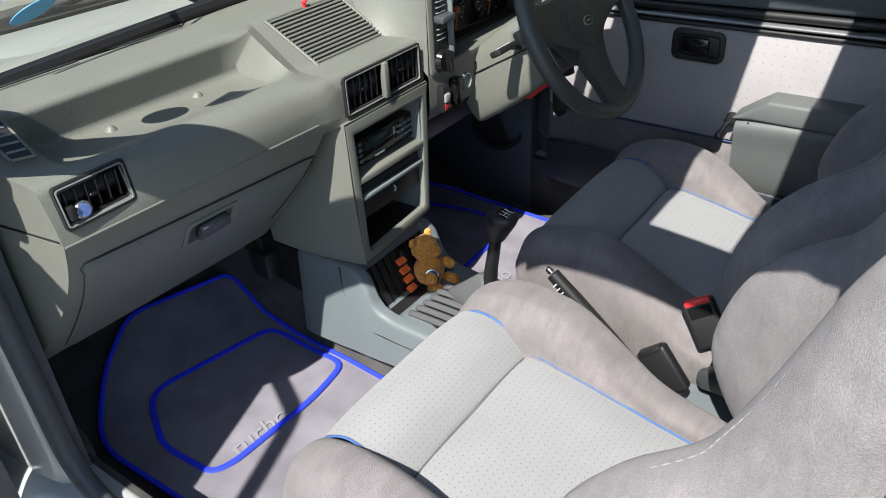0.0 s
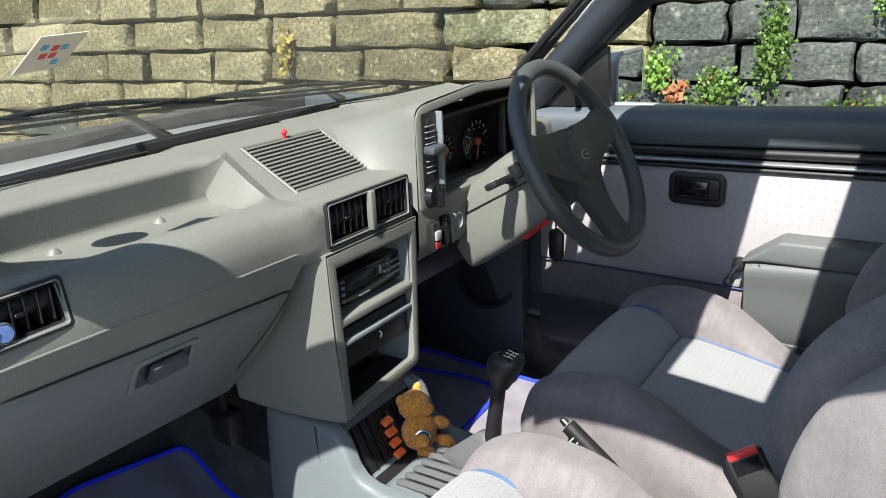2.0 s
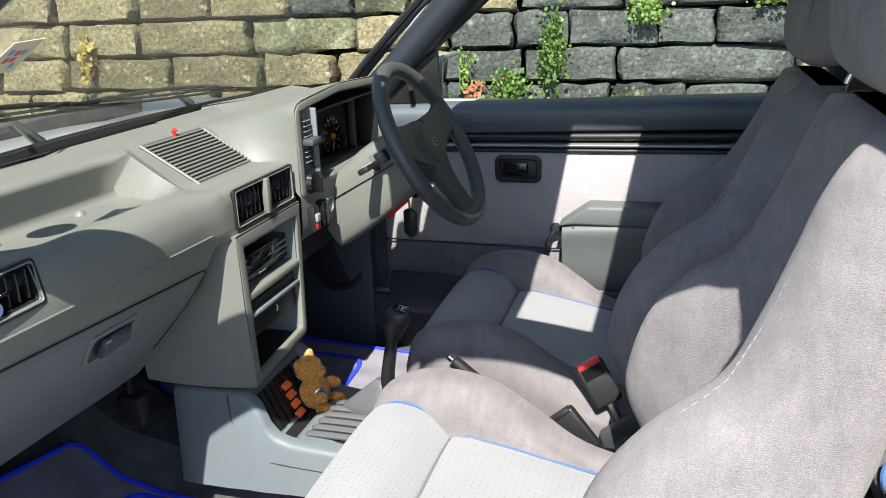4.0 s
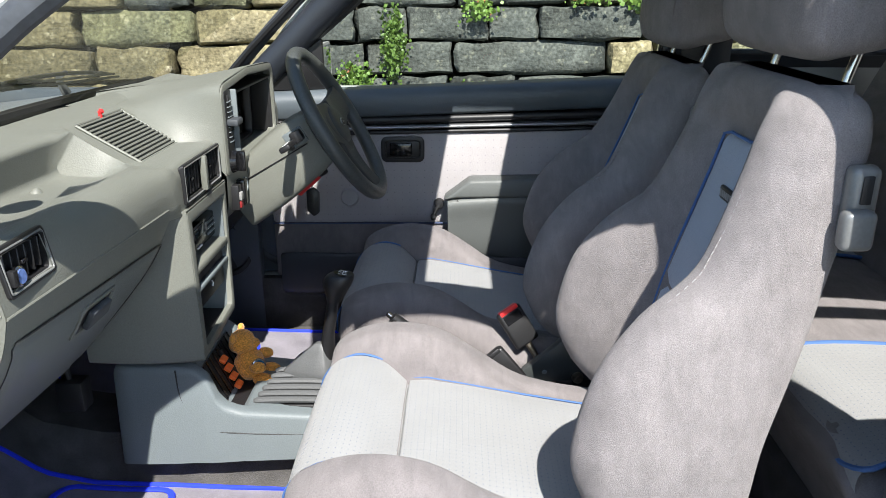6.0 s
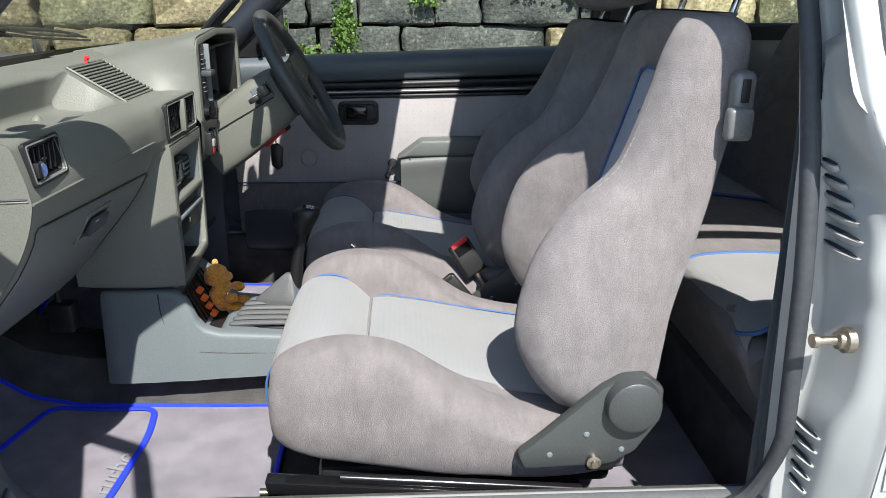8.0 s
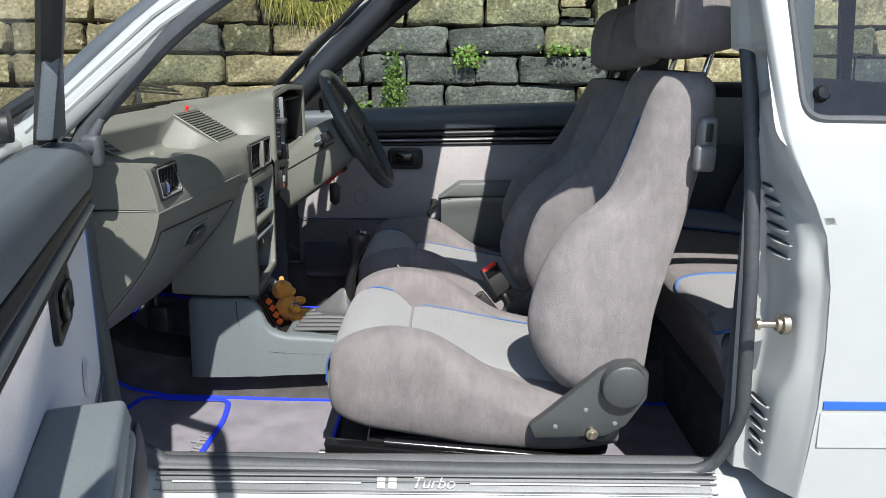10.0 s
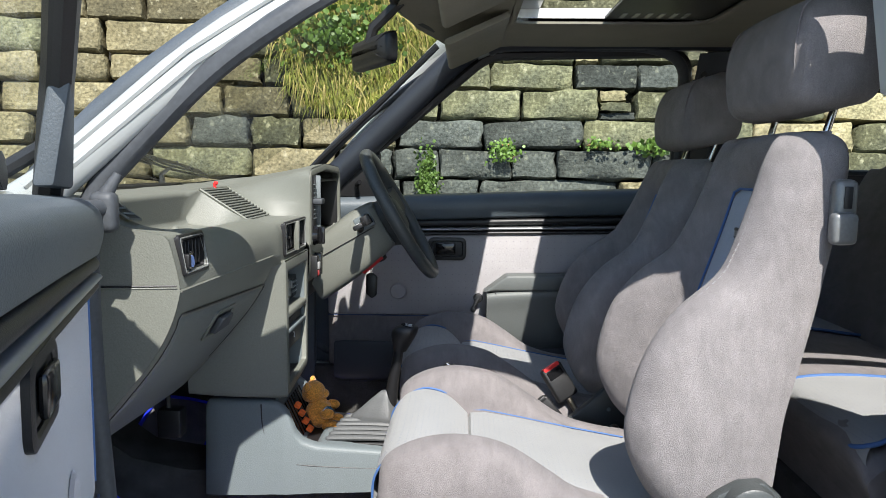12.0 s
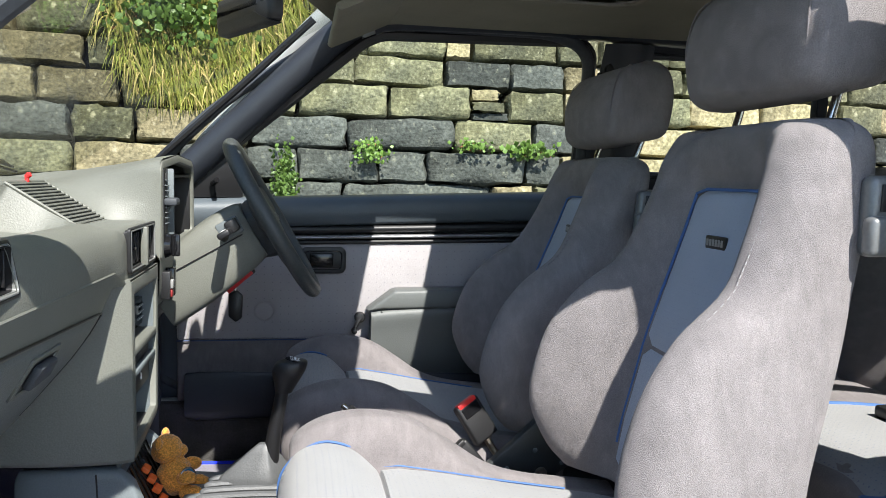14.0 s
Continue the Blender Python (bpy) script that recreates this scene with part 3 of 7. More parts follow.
def upper_quarter():
    # painted frame round the rear side window
    bm = bmesh.new()
    out = [(0.565, 1.42), (0.612, 1.0), (1.55, 1.0), (1.5, 1.42)]
    inn = fillet([(0.8, 1.375), (0.618, 1.375), (0.636, 1.05), (1.30, 1.045), (1.20, 1.375), (0.8, 1.375)], [0, 0.03, 0.035, 0.04, 0.04, 0], 5)[:-1]
    y = lambda z: -(0.79 - (z - 1.0) * 0.42)
    a = [bm.verts.new((x, y(z), z)) for x, z in inn]
    b = [bm.verts.new((x + (0.93 - x) * -0.14, y(1.21 + (z - 1.21) * 1.25), 1.21 + (z - 1.21) * 1.25)) for x, z in inn]
    c = [bm.verts.new((x, y(z) + 0.02, z)) for x, z in inn]
    n = len(a)
    for i in range(n):
        j = (i + 1) % n
        bm.faces.new((a[i], a[j], b[j], b[i]))
        bm.faces.new((a[i], c[i], c[j], a[j]))
    return bm


part("window_surround", upper_quarter(), WHITE, body)
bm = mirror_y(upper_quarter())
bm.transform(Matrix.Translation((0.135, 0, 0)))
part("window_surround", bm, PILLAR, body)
QW = fillet([(0.8, 1.372), (0.621, 1.372), (0.640, 1.053), (1.295, 1.048), (1.198, 1.372), (0.8, 1.372)], [0, 0.03, 0.035, 0.04, 0.04, 0], 5)[:-1]
qy = lambda z: -(0.785 - (z - 1.0) * 0.42)
part("quarter_window_rubber", tube([(x, qy(z) + 0.002, z) for x, z in QW], 0.009, 8, closed=True), RUBBER, body)
part("quarter_window_rubber", mirror_y(tube([(x + 0.135, qy(z) + 0.002, z) for x, z in QW], 0.009, 8, closed=True)), RUBBER, body)


def quarter_glass():
    bm = bmesh.new()
    bm.faces.new([bm.verts.new((x, qy(z), z)) for x, z in QW])
    return bm


for k in (0, 1):
    g = quarter_glass()
    if k:
        g.transform(Matrix.Translation((0.135, 0, 0)))
    ob = part("quarter_glass", mirror_y(g) if k else g, DUSTGLASS if not k else GLASS, body, "hinged rear side window glass")
    ob.visible_shadow = False
both("window_catch", lambda: lathe([(0.001, 0.012), (0.009, 0.011), (0.0125, 0.006), (0.013, 0.0)], 20, (0, -1, 0.3), (0.668, qy(1.092) - 0.002, 1.092)), GLOSSBLACK)

# louvres pressed into the recessed channel, each with its dark slit
def louvre(z, yi, yo, drop, k):
    at = lambda y, zz: Vector((np.interp(y, [shut("lip", zz)[1], shut("corner", zz)[1]], [shut("lip", zz)[0], shut("corner", zz)[0]]), y, zz))
    up = Vector((0, 0, 1))
    rows = []
    for u in np.linspace(0, 1, 9):
        y = yi + (yo - yi) * u
        w = math.sin(math.pi * min(1, max(0.0, 0.08 + 0.86 * u))) ** 0.6
        p = at(y, z - drop * u)
        rows.append([p, p + Vector((-0.009, -0.003, -0.002)) * w, p + Vector((-0.005, -0.002, -0.009)) * w, p + Vector((0.001, 0, -0.014)) * w])
    lv = rings(rows, False, False)
    slit = tube([at(yi + (yo - yi) * u, z - drop * u) + Vector((-0.0035, -0.001, 0.0015)) for u in np.linspace(0.06, 0.94, 6)], [0.0008, 0.0022, 0.0024, 0.0024, 0.0020, 0.0008], 6)
    for mir in (0, 1):
        a, b = (lv, slit) if not mir else (mirror_y(lv.copy()), mirror_y(slit.copy()))
        if not mir:
            keep = (a.copy(), b.copy())
        o = part("louvre", keep[0] if not mir else a, WHITE, body)
        part("slit", keep[1] if not mir else b, BLACK, o)


for i in range(6):
    louvre(0.948 - 0.0215 * i, -0.690 - 0.002 * i, -0.722 - 0.011 * min(i, 4), 0.006, i)
for i in range(5):
    louvre(0.580 - 0.0225 * i, -0.690, -0.748 + 0.003 * i, 0.010 + 0.001 * i, i)

# striker bolt on the shut face
st = part("striker", lathe([(0.001, 0.046), (0.0085, 0.046), (0.009, 0.040), (0.0055, 0.038), (0.0055, 0.016), (0.011, 0.014), (0.011, 0.008), (0.016, 0.006), (0.016, -0.004)], 20, (-0.99, -0.06, 0.02), (0.622, -0.817, 0.744)), STEEL, body, "worn steel door striker bolt")

# blue stripe and perforated decal on the flank
part("side_stripe", rbox(0.703, 1.6, -0.8115, -0.8085, 0.597, 0.611, 0.0005, 1), material("stripe_blue", (0.02, 0.10, 0.42), 0.4, grain=0.05), body, "dark blue side stripe")
part("side_decal", rbox(0.700, 1.6, -0.8112, -0.8085, 0.530, 0.590, 0.0005, 1), dotted("perforated_decal", (0.39, 0.405, 0.40), (0.03, 0.032, 0.032), 0.21), body, "perforated white decal band")
dec = body.children[-1]
uv_plan(dec, lambda c: (c.x + c.z) / 0.0072, lambda c: (c.x - c.z) / 0.0072)

# the near flank stands a little further out than its mirror image
OUT = Matrix.Translation((0.099, -1.968, 1.149)) @ Matrix.Scale(0.958, 4) @ Matrix.Translation((-0.099, 1.968, -1.149))
for o in body.children_recursive:
    if o.name.split(".")[0] in ("shut_face", "quarter_panel", "window_surround", "quarter_window_rubber", "quarter_glass", "window_catch", "louvre", "slit", "side_stripe", "side_decal") and o.data.vertices[0].co.y < 0:
        o.data.transform(OUT)
    if o.name.split(".")[0] == "shut_face":
        # the flange is hidden behind the rubber bead
        for v in o.data.vertices:
            if v.co.x < 0.59 and v.co.y > -0.752 and v.co.z < 1.15:
                v.co.x += 0.020

# rear of the shell, closed
part("tailgate", prism([(1.58, -0.60, 1.43), (1.95, -0.66, 0.95), (2.0, -0.7, 0.3), (1.98, -0.7, 0.3), (1.92, -0.66, 0.95), (1.55, -0.6, 1.40)], (0, 1.28, 0), 0.004), DARKVINYL, body)
both("rear_side_trim", lambda: prism([(0.60, -0.69, 0.40), (0.60, -0.69, 0.845), (1.95, -0.69, 0.885), (1.95, -0.69, 0.40)], (0, 0.03, 0), 0.006), DARKVINYL, "dark rear side trim panel")
both("rear_belt_roll", lambda: tube([(0.60, -0.672, 0.822), (1.9, -0.672, 0.842)], 0.010, 8), BLACK)

# centre pillars inside, with belt
def centre_pillar():
    return skin([[(x0, -y + 0.012, z), (x0 + w * 0.3, -y + 0.03, z), (x0 + w * 0.7, -y + 0.03, z), (x0 + w, -y + 0.012, z), (x0 + w, -y + 0.002, z), (x0, -y + 0.002, z)]
                 for x0, w, y, z in ((0.60, 0.16, 0.685, 0.42), (0.60, 0.15, 0.685, 0.95), (0.612, 0.135, 0.645, 1.15), (0.635, 0.12, 0.59, 1.39))], 24, 16)


bm = centre_pillar()
for v in bm.verts:
    v.co.x = 0.60 + (v.co.x - 0.60) * 0.62
part("centre_pillar", bm, DARKVINYL, body, "dark trimmed centre pillar")
bm = mirror_y(centre_pillar())
bm.transform(Matrix.Translation((0.055, 0, 0)))
part("centre_pillar", bm, PILLAR, body, "dark trimmed centre pillar")
both("belt_anchor", lambda: merge(lathe([(0.001, 0.02), (0.016, 0.018), (0.018, 0)], 16, (0, 1, 0), (0.70, -0.60, 1.325)), rbox(0.665, 0.735, -0.605, -0.585, 1.30, 1.318, 0.006)), BLACK)
belt = lambda d: prism([(0.665 + d, -0.662, 0.45), (0.712 + d, -0.662, 0.45), (0.722 + d, -0.598, 1.31), (0.675 + d, -0.598, 1.31)], (0, 0.0025, 0), 0.0)
part("seat_belt", belt(-0.045), BLACK, body, "black seat belt webbing")
part("seat_belt", mirror_y(belt(0.0)), BLACK, body, "black seat belt webbing")

# windscreen
def screen():
    a = [(-0.74, -0.68, 0.985), (-0.76, 0.0, 0.995), (-0.74, 0.68, 0.985)]
    b = [(0.0, -0.565, 1.42), (-0.15, 0.0, 1.425), (0.0, 0.565, 1.42)]
    lo, hi = spline(a, 13), spline(b, 13)
    return rings([lo, [p * 0.5 + q * 0.5 + np.array((-0.012, 0, 0.012)) for p, q in zip(lo, hi)], hi], False, False)


ws = part("windscreen", screen(), SCREEN, body, "clear curved windscreen")
ws.visible_shadow = False
part("windscreen_rubber", tube(spline([(-0.725, -0.68, 0.99), (-0.745, 0, 1.0), (-0.725, 0.68, 0.99)], 20), 0.014, 8), BLACK, body)
part("windscreen_rubber", tube(spline([(-0.005, -0.56, 1.414), (-0.155, 0, 1.420), (-0.005, 0.56, 1.414)], 12), 0.014, 8), BLACK, body)
part("windscreen_rubber", tube([(-0.735, -0.685, 0.985), (-0.36, -0.645, 1.215), (0.0, -0.58, 1.42)], 0.012, 8), BLACK, body)
part("windscreen_rubber", tube([(-0.535, 0.694, 0.985), (-0.44, 0.672, 1.08), (-0.25, 0.625, 1.25), (-0.08, 0.580, 1.408)], 0.010, 8), BLACK, body)

# ---- doors ----
NAVY = material("navy_piping", (0.045, 0.07, 0.16), 0.7, grain=0.15, grain_scale=500)
def door(name, label):
    """Driver's door, standing shut: inner trim faces -y; the hinge edge lies at x = -0.50."""
    d = thing(name, label, "car door", kind="structure", at=(-0.5, 0.75, 0.4))
    # outer skin and core
    part("door_skin", rbox(-0.50, 0.585, 0.745, 0.795, 0.33, 0.965, 0.015, 3), WHITE, d, "white outer door skin")
    part("door_core", rbox(-0.49, 0.575, 0.70, 0.744, 0.36, 0.955, 0.01), DARKVINYL, d)
    # upper vinyl roll with two bead lines
    prof = [(0.705, 0.972), (0.672, 0.968), (0.655, 0.952), (0.652, 0.925), (0.660, 0.898), (0.668, 0.893), (0.700, 0.89)]
    def sweep(prof, rise=0.024, x0=-0.49, x1=0.57):
        return rings([[(x, p[1], p[2] + rise * (x + 0.12) / 0.67) for p in fillet([(0, a, b) for a, b in prof], 0.012)] for x in (x0, -0.2, 0.1, 0.35, x1)], False, False)
    part("top_roll", sweep(prof), ROLL, d, "dark padded vinyl door top")
    part("bead", sweep([(0.70, 0.893), (0.664, 0.893), (0.658, 0.884), (0.664, 0.873), (0.70, 0.871)], 0.018), BLACK, d)
    part("chrome_bead", sweep([(0.70, 0.8705), (0.662, 0.8695), (0.655, 0.8645), (0.662, 0.8585), (0.70, 0.8575)], 0.014), SATIN, d, "satin metal bead line")
    part("bead", sweep([(0.70, 0.857), (0.664, 0.857), (0.660, 0.850), (0.666, 0.845), (0.70, 0.844)], 0.012), BLACK, d)
    # cloth panel and lower carpet panel
    cl = part("cloth_panel", prism([(-0.42, 0.668, 0.5945), (-0.42, 0.668, 0.842), (0.57, 0.668, 0.86), (0.57, 0.668, 0.5945)], (0, 0.02, 0), 0.008), DOORCLOTH, d, "grey dotted cloth door panel")
    uv_plan(cl, lambda c: c.x / 0.021, lambda c: c.z / 0.021)
    part("piping", tube([(-0.42, 0.665, 0.594), (0.10, 0.667, 0.594)], 0.0018, 6), NAVY, d)
    part("lower_panel", prism([(-0.42, 0.671, 0.40), (-0.42, 0.671, 0.5935), (0.57, 0.671, 0.5935), (0.57, 0.671, 0.40)], (0, 0.02, 0), 0.006), VELOUR_SIDE, d, "mauve-grey lower door cloth")
    pk = part("door_pocket", skin([[(x, 0.672, z0), (x, 0.62, z0 + 0.005), (x, 0.612, z0 + 0.05), (x, 0.618, z1), (x, 0.628, z1 + 0.002), (x, 0.630, z1 - 0.02), (x, 0.672, z1 - 0.03)]
                                   for x, z0, z1 in ((-0.385, 0.41, 0.50), (-0.37, 0.395, 0.515), (-0.1, 0.395, 0.51), (0.3, 0.395, 0.50), (0.55, 0.395, 0.49))], 40, 16), PILLAR, d, "dark moulded door pocket")
    # inner handle
    o = round_rect(-0.048, 0.805, 0.118, 0.070, 0.016)
    i = round_rect(-0.048, 0.805, 0.094, 0.046, 0.010)
    hd = part("handle_frame", frame_ring(o, i, lambda u, v, w: (u, 0.668 - w, v), 0.008), BLACK, d, "black door release surround")
    part("handle_cup", rbox(-0.094, -0.002, 0.664, 0.67, 0.783, 0.827, 0.001), BLACK, hd)
    part("handle_lever", rbox(-0.083, -0.022, 0.655, 0.663, 0.788, 0.824, 0.004), GLOSSBLACK, hd)
    # armrest with its lidded pocket
    arm = part("armrest", skin([[(x, 0.67, z0 - 0.20), (x, 0.625, z0 - 0.17), (x, 0.604, z0 - 0.06), (x, 0.600, z0), (x, 0.67, z0)]
                                for x, z0 in ((0.075, 0.672), (0.10, 0.676), (0.2, 0.682), (0.35, 0.684), (0.55, 0.684))], 30, 14), ARM, d, "grey moulded armrest bin")
    part("armrest_pad", prism([(0.062, 0.596, 0.678), (0.135, 0.596, 0.733), (0.32, 0.60, 0.735), (0.55, 0.60, 0.735), (0.55, 0.596, 0.69), (0.105, 0.596, 0.684)], (0, 0.072, 0), 0.008, 3), ARM, arm, "grey padded armrest top")
    part("lid_line", tube([(0.10, 0.601, 0.678), (0.115, 0.600, 0.663), (0.35, 0.599, 0.665), (0.55, 0.599, 0.666)], 0.0022, 6), BLACK, arm)
    # window winder, speaker grille, lock
    wd = part("window_winder", merge(lathe([(0.001, 0.022), (0.012, 0.02), (0.015, 0)], 20, (0, -1, 0), (0.050, 0.668, 0.652)), tube([(0.050, 0.650, 0.652), (0.042, 0.645, 0.640), (0.034, 0.642, 0.622)], 0.005, 8),
                                 lathe([(0.001, 0.02), (0.007, 0.018), (0.008, 0)], 16, (0, -1, 0), (0.034, 0.646, 0.620))), BLACK, d, "black window winder")
    part("speaker_cap", lathe([(0.001, 0.004), (0.022, 0.004), (0.026, 0.0)], 28, (0, -1, 0), (-0.20, 0.667, 0.67)), DOORCLOTH, d)
    # window frame and glass
    fr = [(-0.475, 0.955), (-0.26, 1.115), (0.045, 1.365), (0.09, 1.385), (0.61, 1.395), (0.648, 1.365), (0.646, 0.975)]
    yy = lambda z: 0.715 - (z - 0.95) * 0.27
    part("window_frame", tube([Vector((p[0], yy(p[1]), p[1])) for p in fillet([(a, b, 0) for a, b in fr], [0, 0.2, 0.05, 0.05, 0.05, 0.05, 0], 5)], 0.017, 8), BLACK, d, "black window frame")
    bm = bmesh.new()
    bm.faces.new([bm.verts.new((x, yy(z) + 0.003, z)) for x, z in fr])
    gl = part("window_glass", bm, GLASS, d, "clear door glass")
    gl.visible_shadow = False
    return d


door_right = door("door_1", "shut driver's door with grey cloth trim panel")
tri = part("mirror_sail", prism([(-0.47, 0.685, 0.96), (-0.255, 0.685, 0.965), (-0.255, 0.668, 1.10)], (0, 0.02, 0), 0.005), BLACK, door_right, "black triangular mirror base")
part("mirror_stick", tube([(-0.33, 0.675, 1.0), (-0.32, 0.65, 1.005), (-0.315, 0.63, 1.01)], 0.007, 8), GLOSSBLACK, tri)


# the near door is the same door, mirrored, swung open on its hinges
def near_door():
    src = door("door_2", "open passenger door swung wide, white-clad with grey cloth trim")
    for o in src.children_recursive:
        o.data.transform(Matrix.Scale(-1, 4, (0, 1, 0)))
        o.data.flip_normals()
        o.matrix_parent_inverse = Matrix.Translation((0.5, 0.75, 0)) if o.parent == src else Matrix()
    src.matrix_basis = pose(-0.56, -0.752, 0.06, 0, 0, -DOOR_SWING)
    for o in src.children_recursive:
        if o.name.startswith(("armrest", "lid_line")):
            o.data.transform(Matrix.Translation((-0.03, 0, 0.03)))
        # same plastic as the far armrest; the lighter colour stands in for stronger light
        if o.name.startswith("armrest"):
            o.data.materials[0] = TRIM
    extra = [part("mirror_sail", prism([(0.025, 0.066, 0.955), (0.215, 0.066, 0.962), (0.215, 0.092, 1.105)], (0, -0.022, 0), 0.005), DARKVINYL, src, "dark grey mirror sail panel")]
    extra.append(part("edge_piping", tube([(0.078, 0.079, 0.60), (0.076, 0.079, 0.835)], 0.0042, 8), PIPING, src, "blue piping down the hinge side"))
    extra.append(part("edge_strip", rbox(0.030, 0.074, 0.050, 0.076, 0.36, 0.845, 0.006), VELOUR_SIDE, src, "grey cloth edge strip"))
    for o in extra:
        o.matrix_parent_inverse = Matrix()
        o.data.transform(Matrix.Translation((0.0, 0, 0.012)))
    for o in src.children_recursive:
        for v in o.data.vertices:
            x = v.co.x + (0.0 if o in extra else 0.5)
            if x < 0.22:
                v.co.x += 0.052 * (0.22 - x) / 0.22
            if o.name.startswith("handle"):
                v.co.z += 0.015
    return src


DOOR_SWING = 70.5
door_left = near_door()

# ---- dashboard ----
dash = thing("dashboard", "grey moulded dashboard with vents, tray and centre stack", "dashboard", at=(-0.5, 0, 0.6))


def yaw(y):
    """The fascia stands further to the rear towards the middle of the car."""
    return 0.050 * (y + 0.60)


LOWER = [(-0.400, 0.876), (-0.408, 0.842), (-0.423, 0.806), (-0.446, 0.768), (-0.506, 0.695), (-0.588, 0.608)]


def passenger_profile(k, f):
    """Section of the passenger side: k is 0 on the end block and 1 in the tray, f the same for the front lip."""
    end = [(-0.745, 0.985), (-0.665, 1.012), (-0.600, 1.014), (-0.555, 1.012), (-0.530, 1.006), (-0.500, 0.985), (-0.470, 0.968), (-0.440, 0.962), (-0.416, 0.957), (-0.4035, 0.905)]
    tray = [(-0.745, 0.985), (-0.665, 1.012), (-0.574, 1.008), (-0.562, 1.000), (-0.576, 0.938), (-0.500, 0.933), (-0.462, 0.948), (-0.438, 0.953), (-0.408, 0.938), (-0.3975, 0.905)]
    mix = []
    for i, ((a, b), (c, d)) in enumerate(zip(end, tray)):
        w = f if i > 6 else k
        mix.append((a + (c - a) * w, b + (d - b) * w))
    return mix + LOWER + [(-0.602, 0.600), (-0.745, 0.64)]


RAD = [0, 0.03, 0.012, 0.014, 0.018, 0.03, 0.02, 0.02, 0.022, 0.02, 0.006, 0.02, 0.02, 0.02, 0.03, 0.012, 0.01, 0]
Y_END = lambda x: -0.643 - 0.15 * (-0.404 - x)


def section(y, prof, rad=RAD):
    return [Vector((x, y, z)) for x, z in [(p[0], p[2]) for p in fillet([(a, y, b) for a, b in prof], rad, 4)]]


rows = []
for y, k, f in ((-0.645, 0.0, 0.0), (-0.615, 0.0, 0.0), (-0.598, 0.12, 0.0), (-0.582, 0.6, 0.0), (-0.568, 0.92, 0.0), (-0.55, 1.0, 0.05), (-0.52, 1.0, 0.25), (-0.49, 1.0, 0.7), (-0.45, 1.0, 0.95), (-0.40, 1.0, 1.0), (-0.28, 1.0, 1.0), (-0.235, 1.0, 1.0), (-0.20, 0.97, 1.0)):
    rows.append([p + Vector((yaw(y), 0, 0)) for p in section(y, passenger_profile(k, f))])
rows[0] = [Vector((p.x, Y_END(p.x), p.z)) for p in rows[0]]
CEN = [(-0.745, 0.985), (-0.665, 1.012), (-0.562, 1.009), (-0.554, 1.006), (-0.545, 1.0005), (-0.500, 0.9703), (-0.458, 0.942), (-0.440, 0.9405), (-0.386, 0.941), (-0.3745, 0.925), (-0.3735, 0.875), (-0.374, 0.862), (-0.370, 0.855), (-0.42, 0.845), (-0.46, 0.845), (-0.5, 0.845), (-0.55, 0.846), (-0.745, 0.86)]
# the tray's right wall slopes up to the grille, and the pad runs on into the centre block
WALL = [(-0.745, 0.985), (-0.665, 1.012), (-0.562, 1.009), (-0.556, 1.007), (-0.545, 1.000), (-0.500, 0.970), (-0.462, 0.950), (-0.438, 0.946), (-0.402, 0.940), (-0.3965, 0.905), (-0.396, 0.872), (-0.402, 0.862), (-0.41, 0.852), (-0.43, 0.846), (-0.46, 0.845), (-0.5, 0.845), (-0.55, 0.846), (-0.745, 0.86)]
rows.append([p + Vector((yaw(-0.176), 0, 0)) for p in section(-0.176, WALL)])
rows.append(section(-0.148, CEN))
part("passenger_side", punch(rings(rows, False, False), -0.624, -0.536, 0.903, 0.949, -0.45), DASH, dash, "grey passenger side with a deep open tray", 45)
# closed end facing the door, with its seam
end = [(p.x - 0.001, Y_END(p.x), p.z) for p in rows[0]]
part("end_cap", prism([Vector(p) for p in end], (0, 0.006, 0), 0.0), DASH, dash)
part("end_seam", tube([(x, Y_END(x) - 0.0004, 0.8845) for x in (-0.56, -0.48, -0.408)], 0.0016, 6), BLACK, dash)
part("end_seam_lip", tube([(x, Y_END(x) + 0.0002, 0.8815) for x in (-0.56, -0.48, -0.407)], 0.0016, 6), DASH, dash)
part("crease", tube([(-0.4005 + yaw(y), y, 0.877) for y in (-0.642, -0.40, -0.16)], 0.0022, 6), DASH, dash)
for y in (-0.456, -0.30):
    part("clip_bump", lathe([(0.001, 0.010), (0.006, 0.007), (0.011, 0.0)], 14, (0.2, 0, 1), (-0.552 + yaw(y), y, 0.9345)), DASH, dash)


def low_face(y, z, h=0.0):
    """A place on the curved lower face at a height, h proud of it."""
    zs, xs = [p[1] for p in LOWER[::-1]], [p[0] for p in LOWER[::-1]]
    f = lambda q: float(np.mean([np.interp(q + e, zs, xs) for e in (-0.016, -0.008, 0.0, 0.008, 0.016)]))
    t = Vector((f(z + 0.004) - f(z - 0.004), 0, 0.008)).normalized()
    return Vector((f(z) + yaw(y), y, z)) + Vector((t.z, 0, -t.x)) * h


# glovebox lid, proud of the lower face, with a dark gap round it
def lid_top(y):
    return 0.840 - 0.019 * (y + 0.632) / 0.44


def lid_right(z):
    """The right edge leans towards the door as it goes down, beside the flared stack."""
    return -0.194 - 0.050 * ((0.822 - z) / 0.21) ** 0.7 if z < 0.822 else -0.194


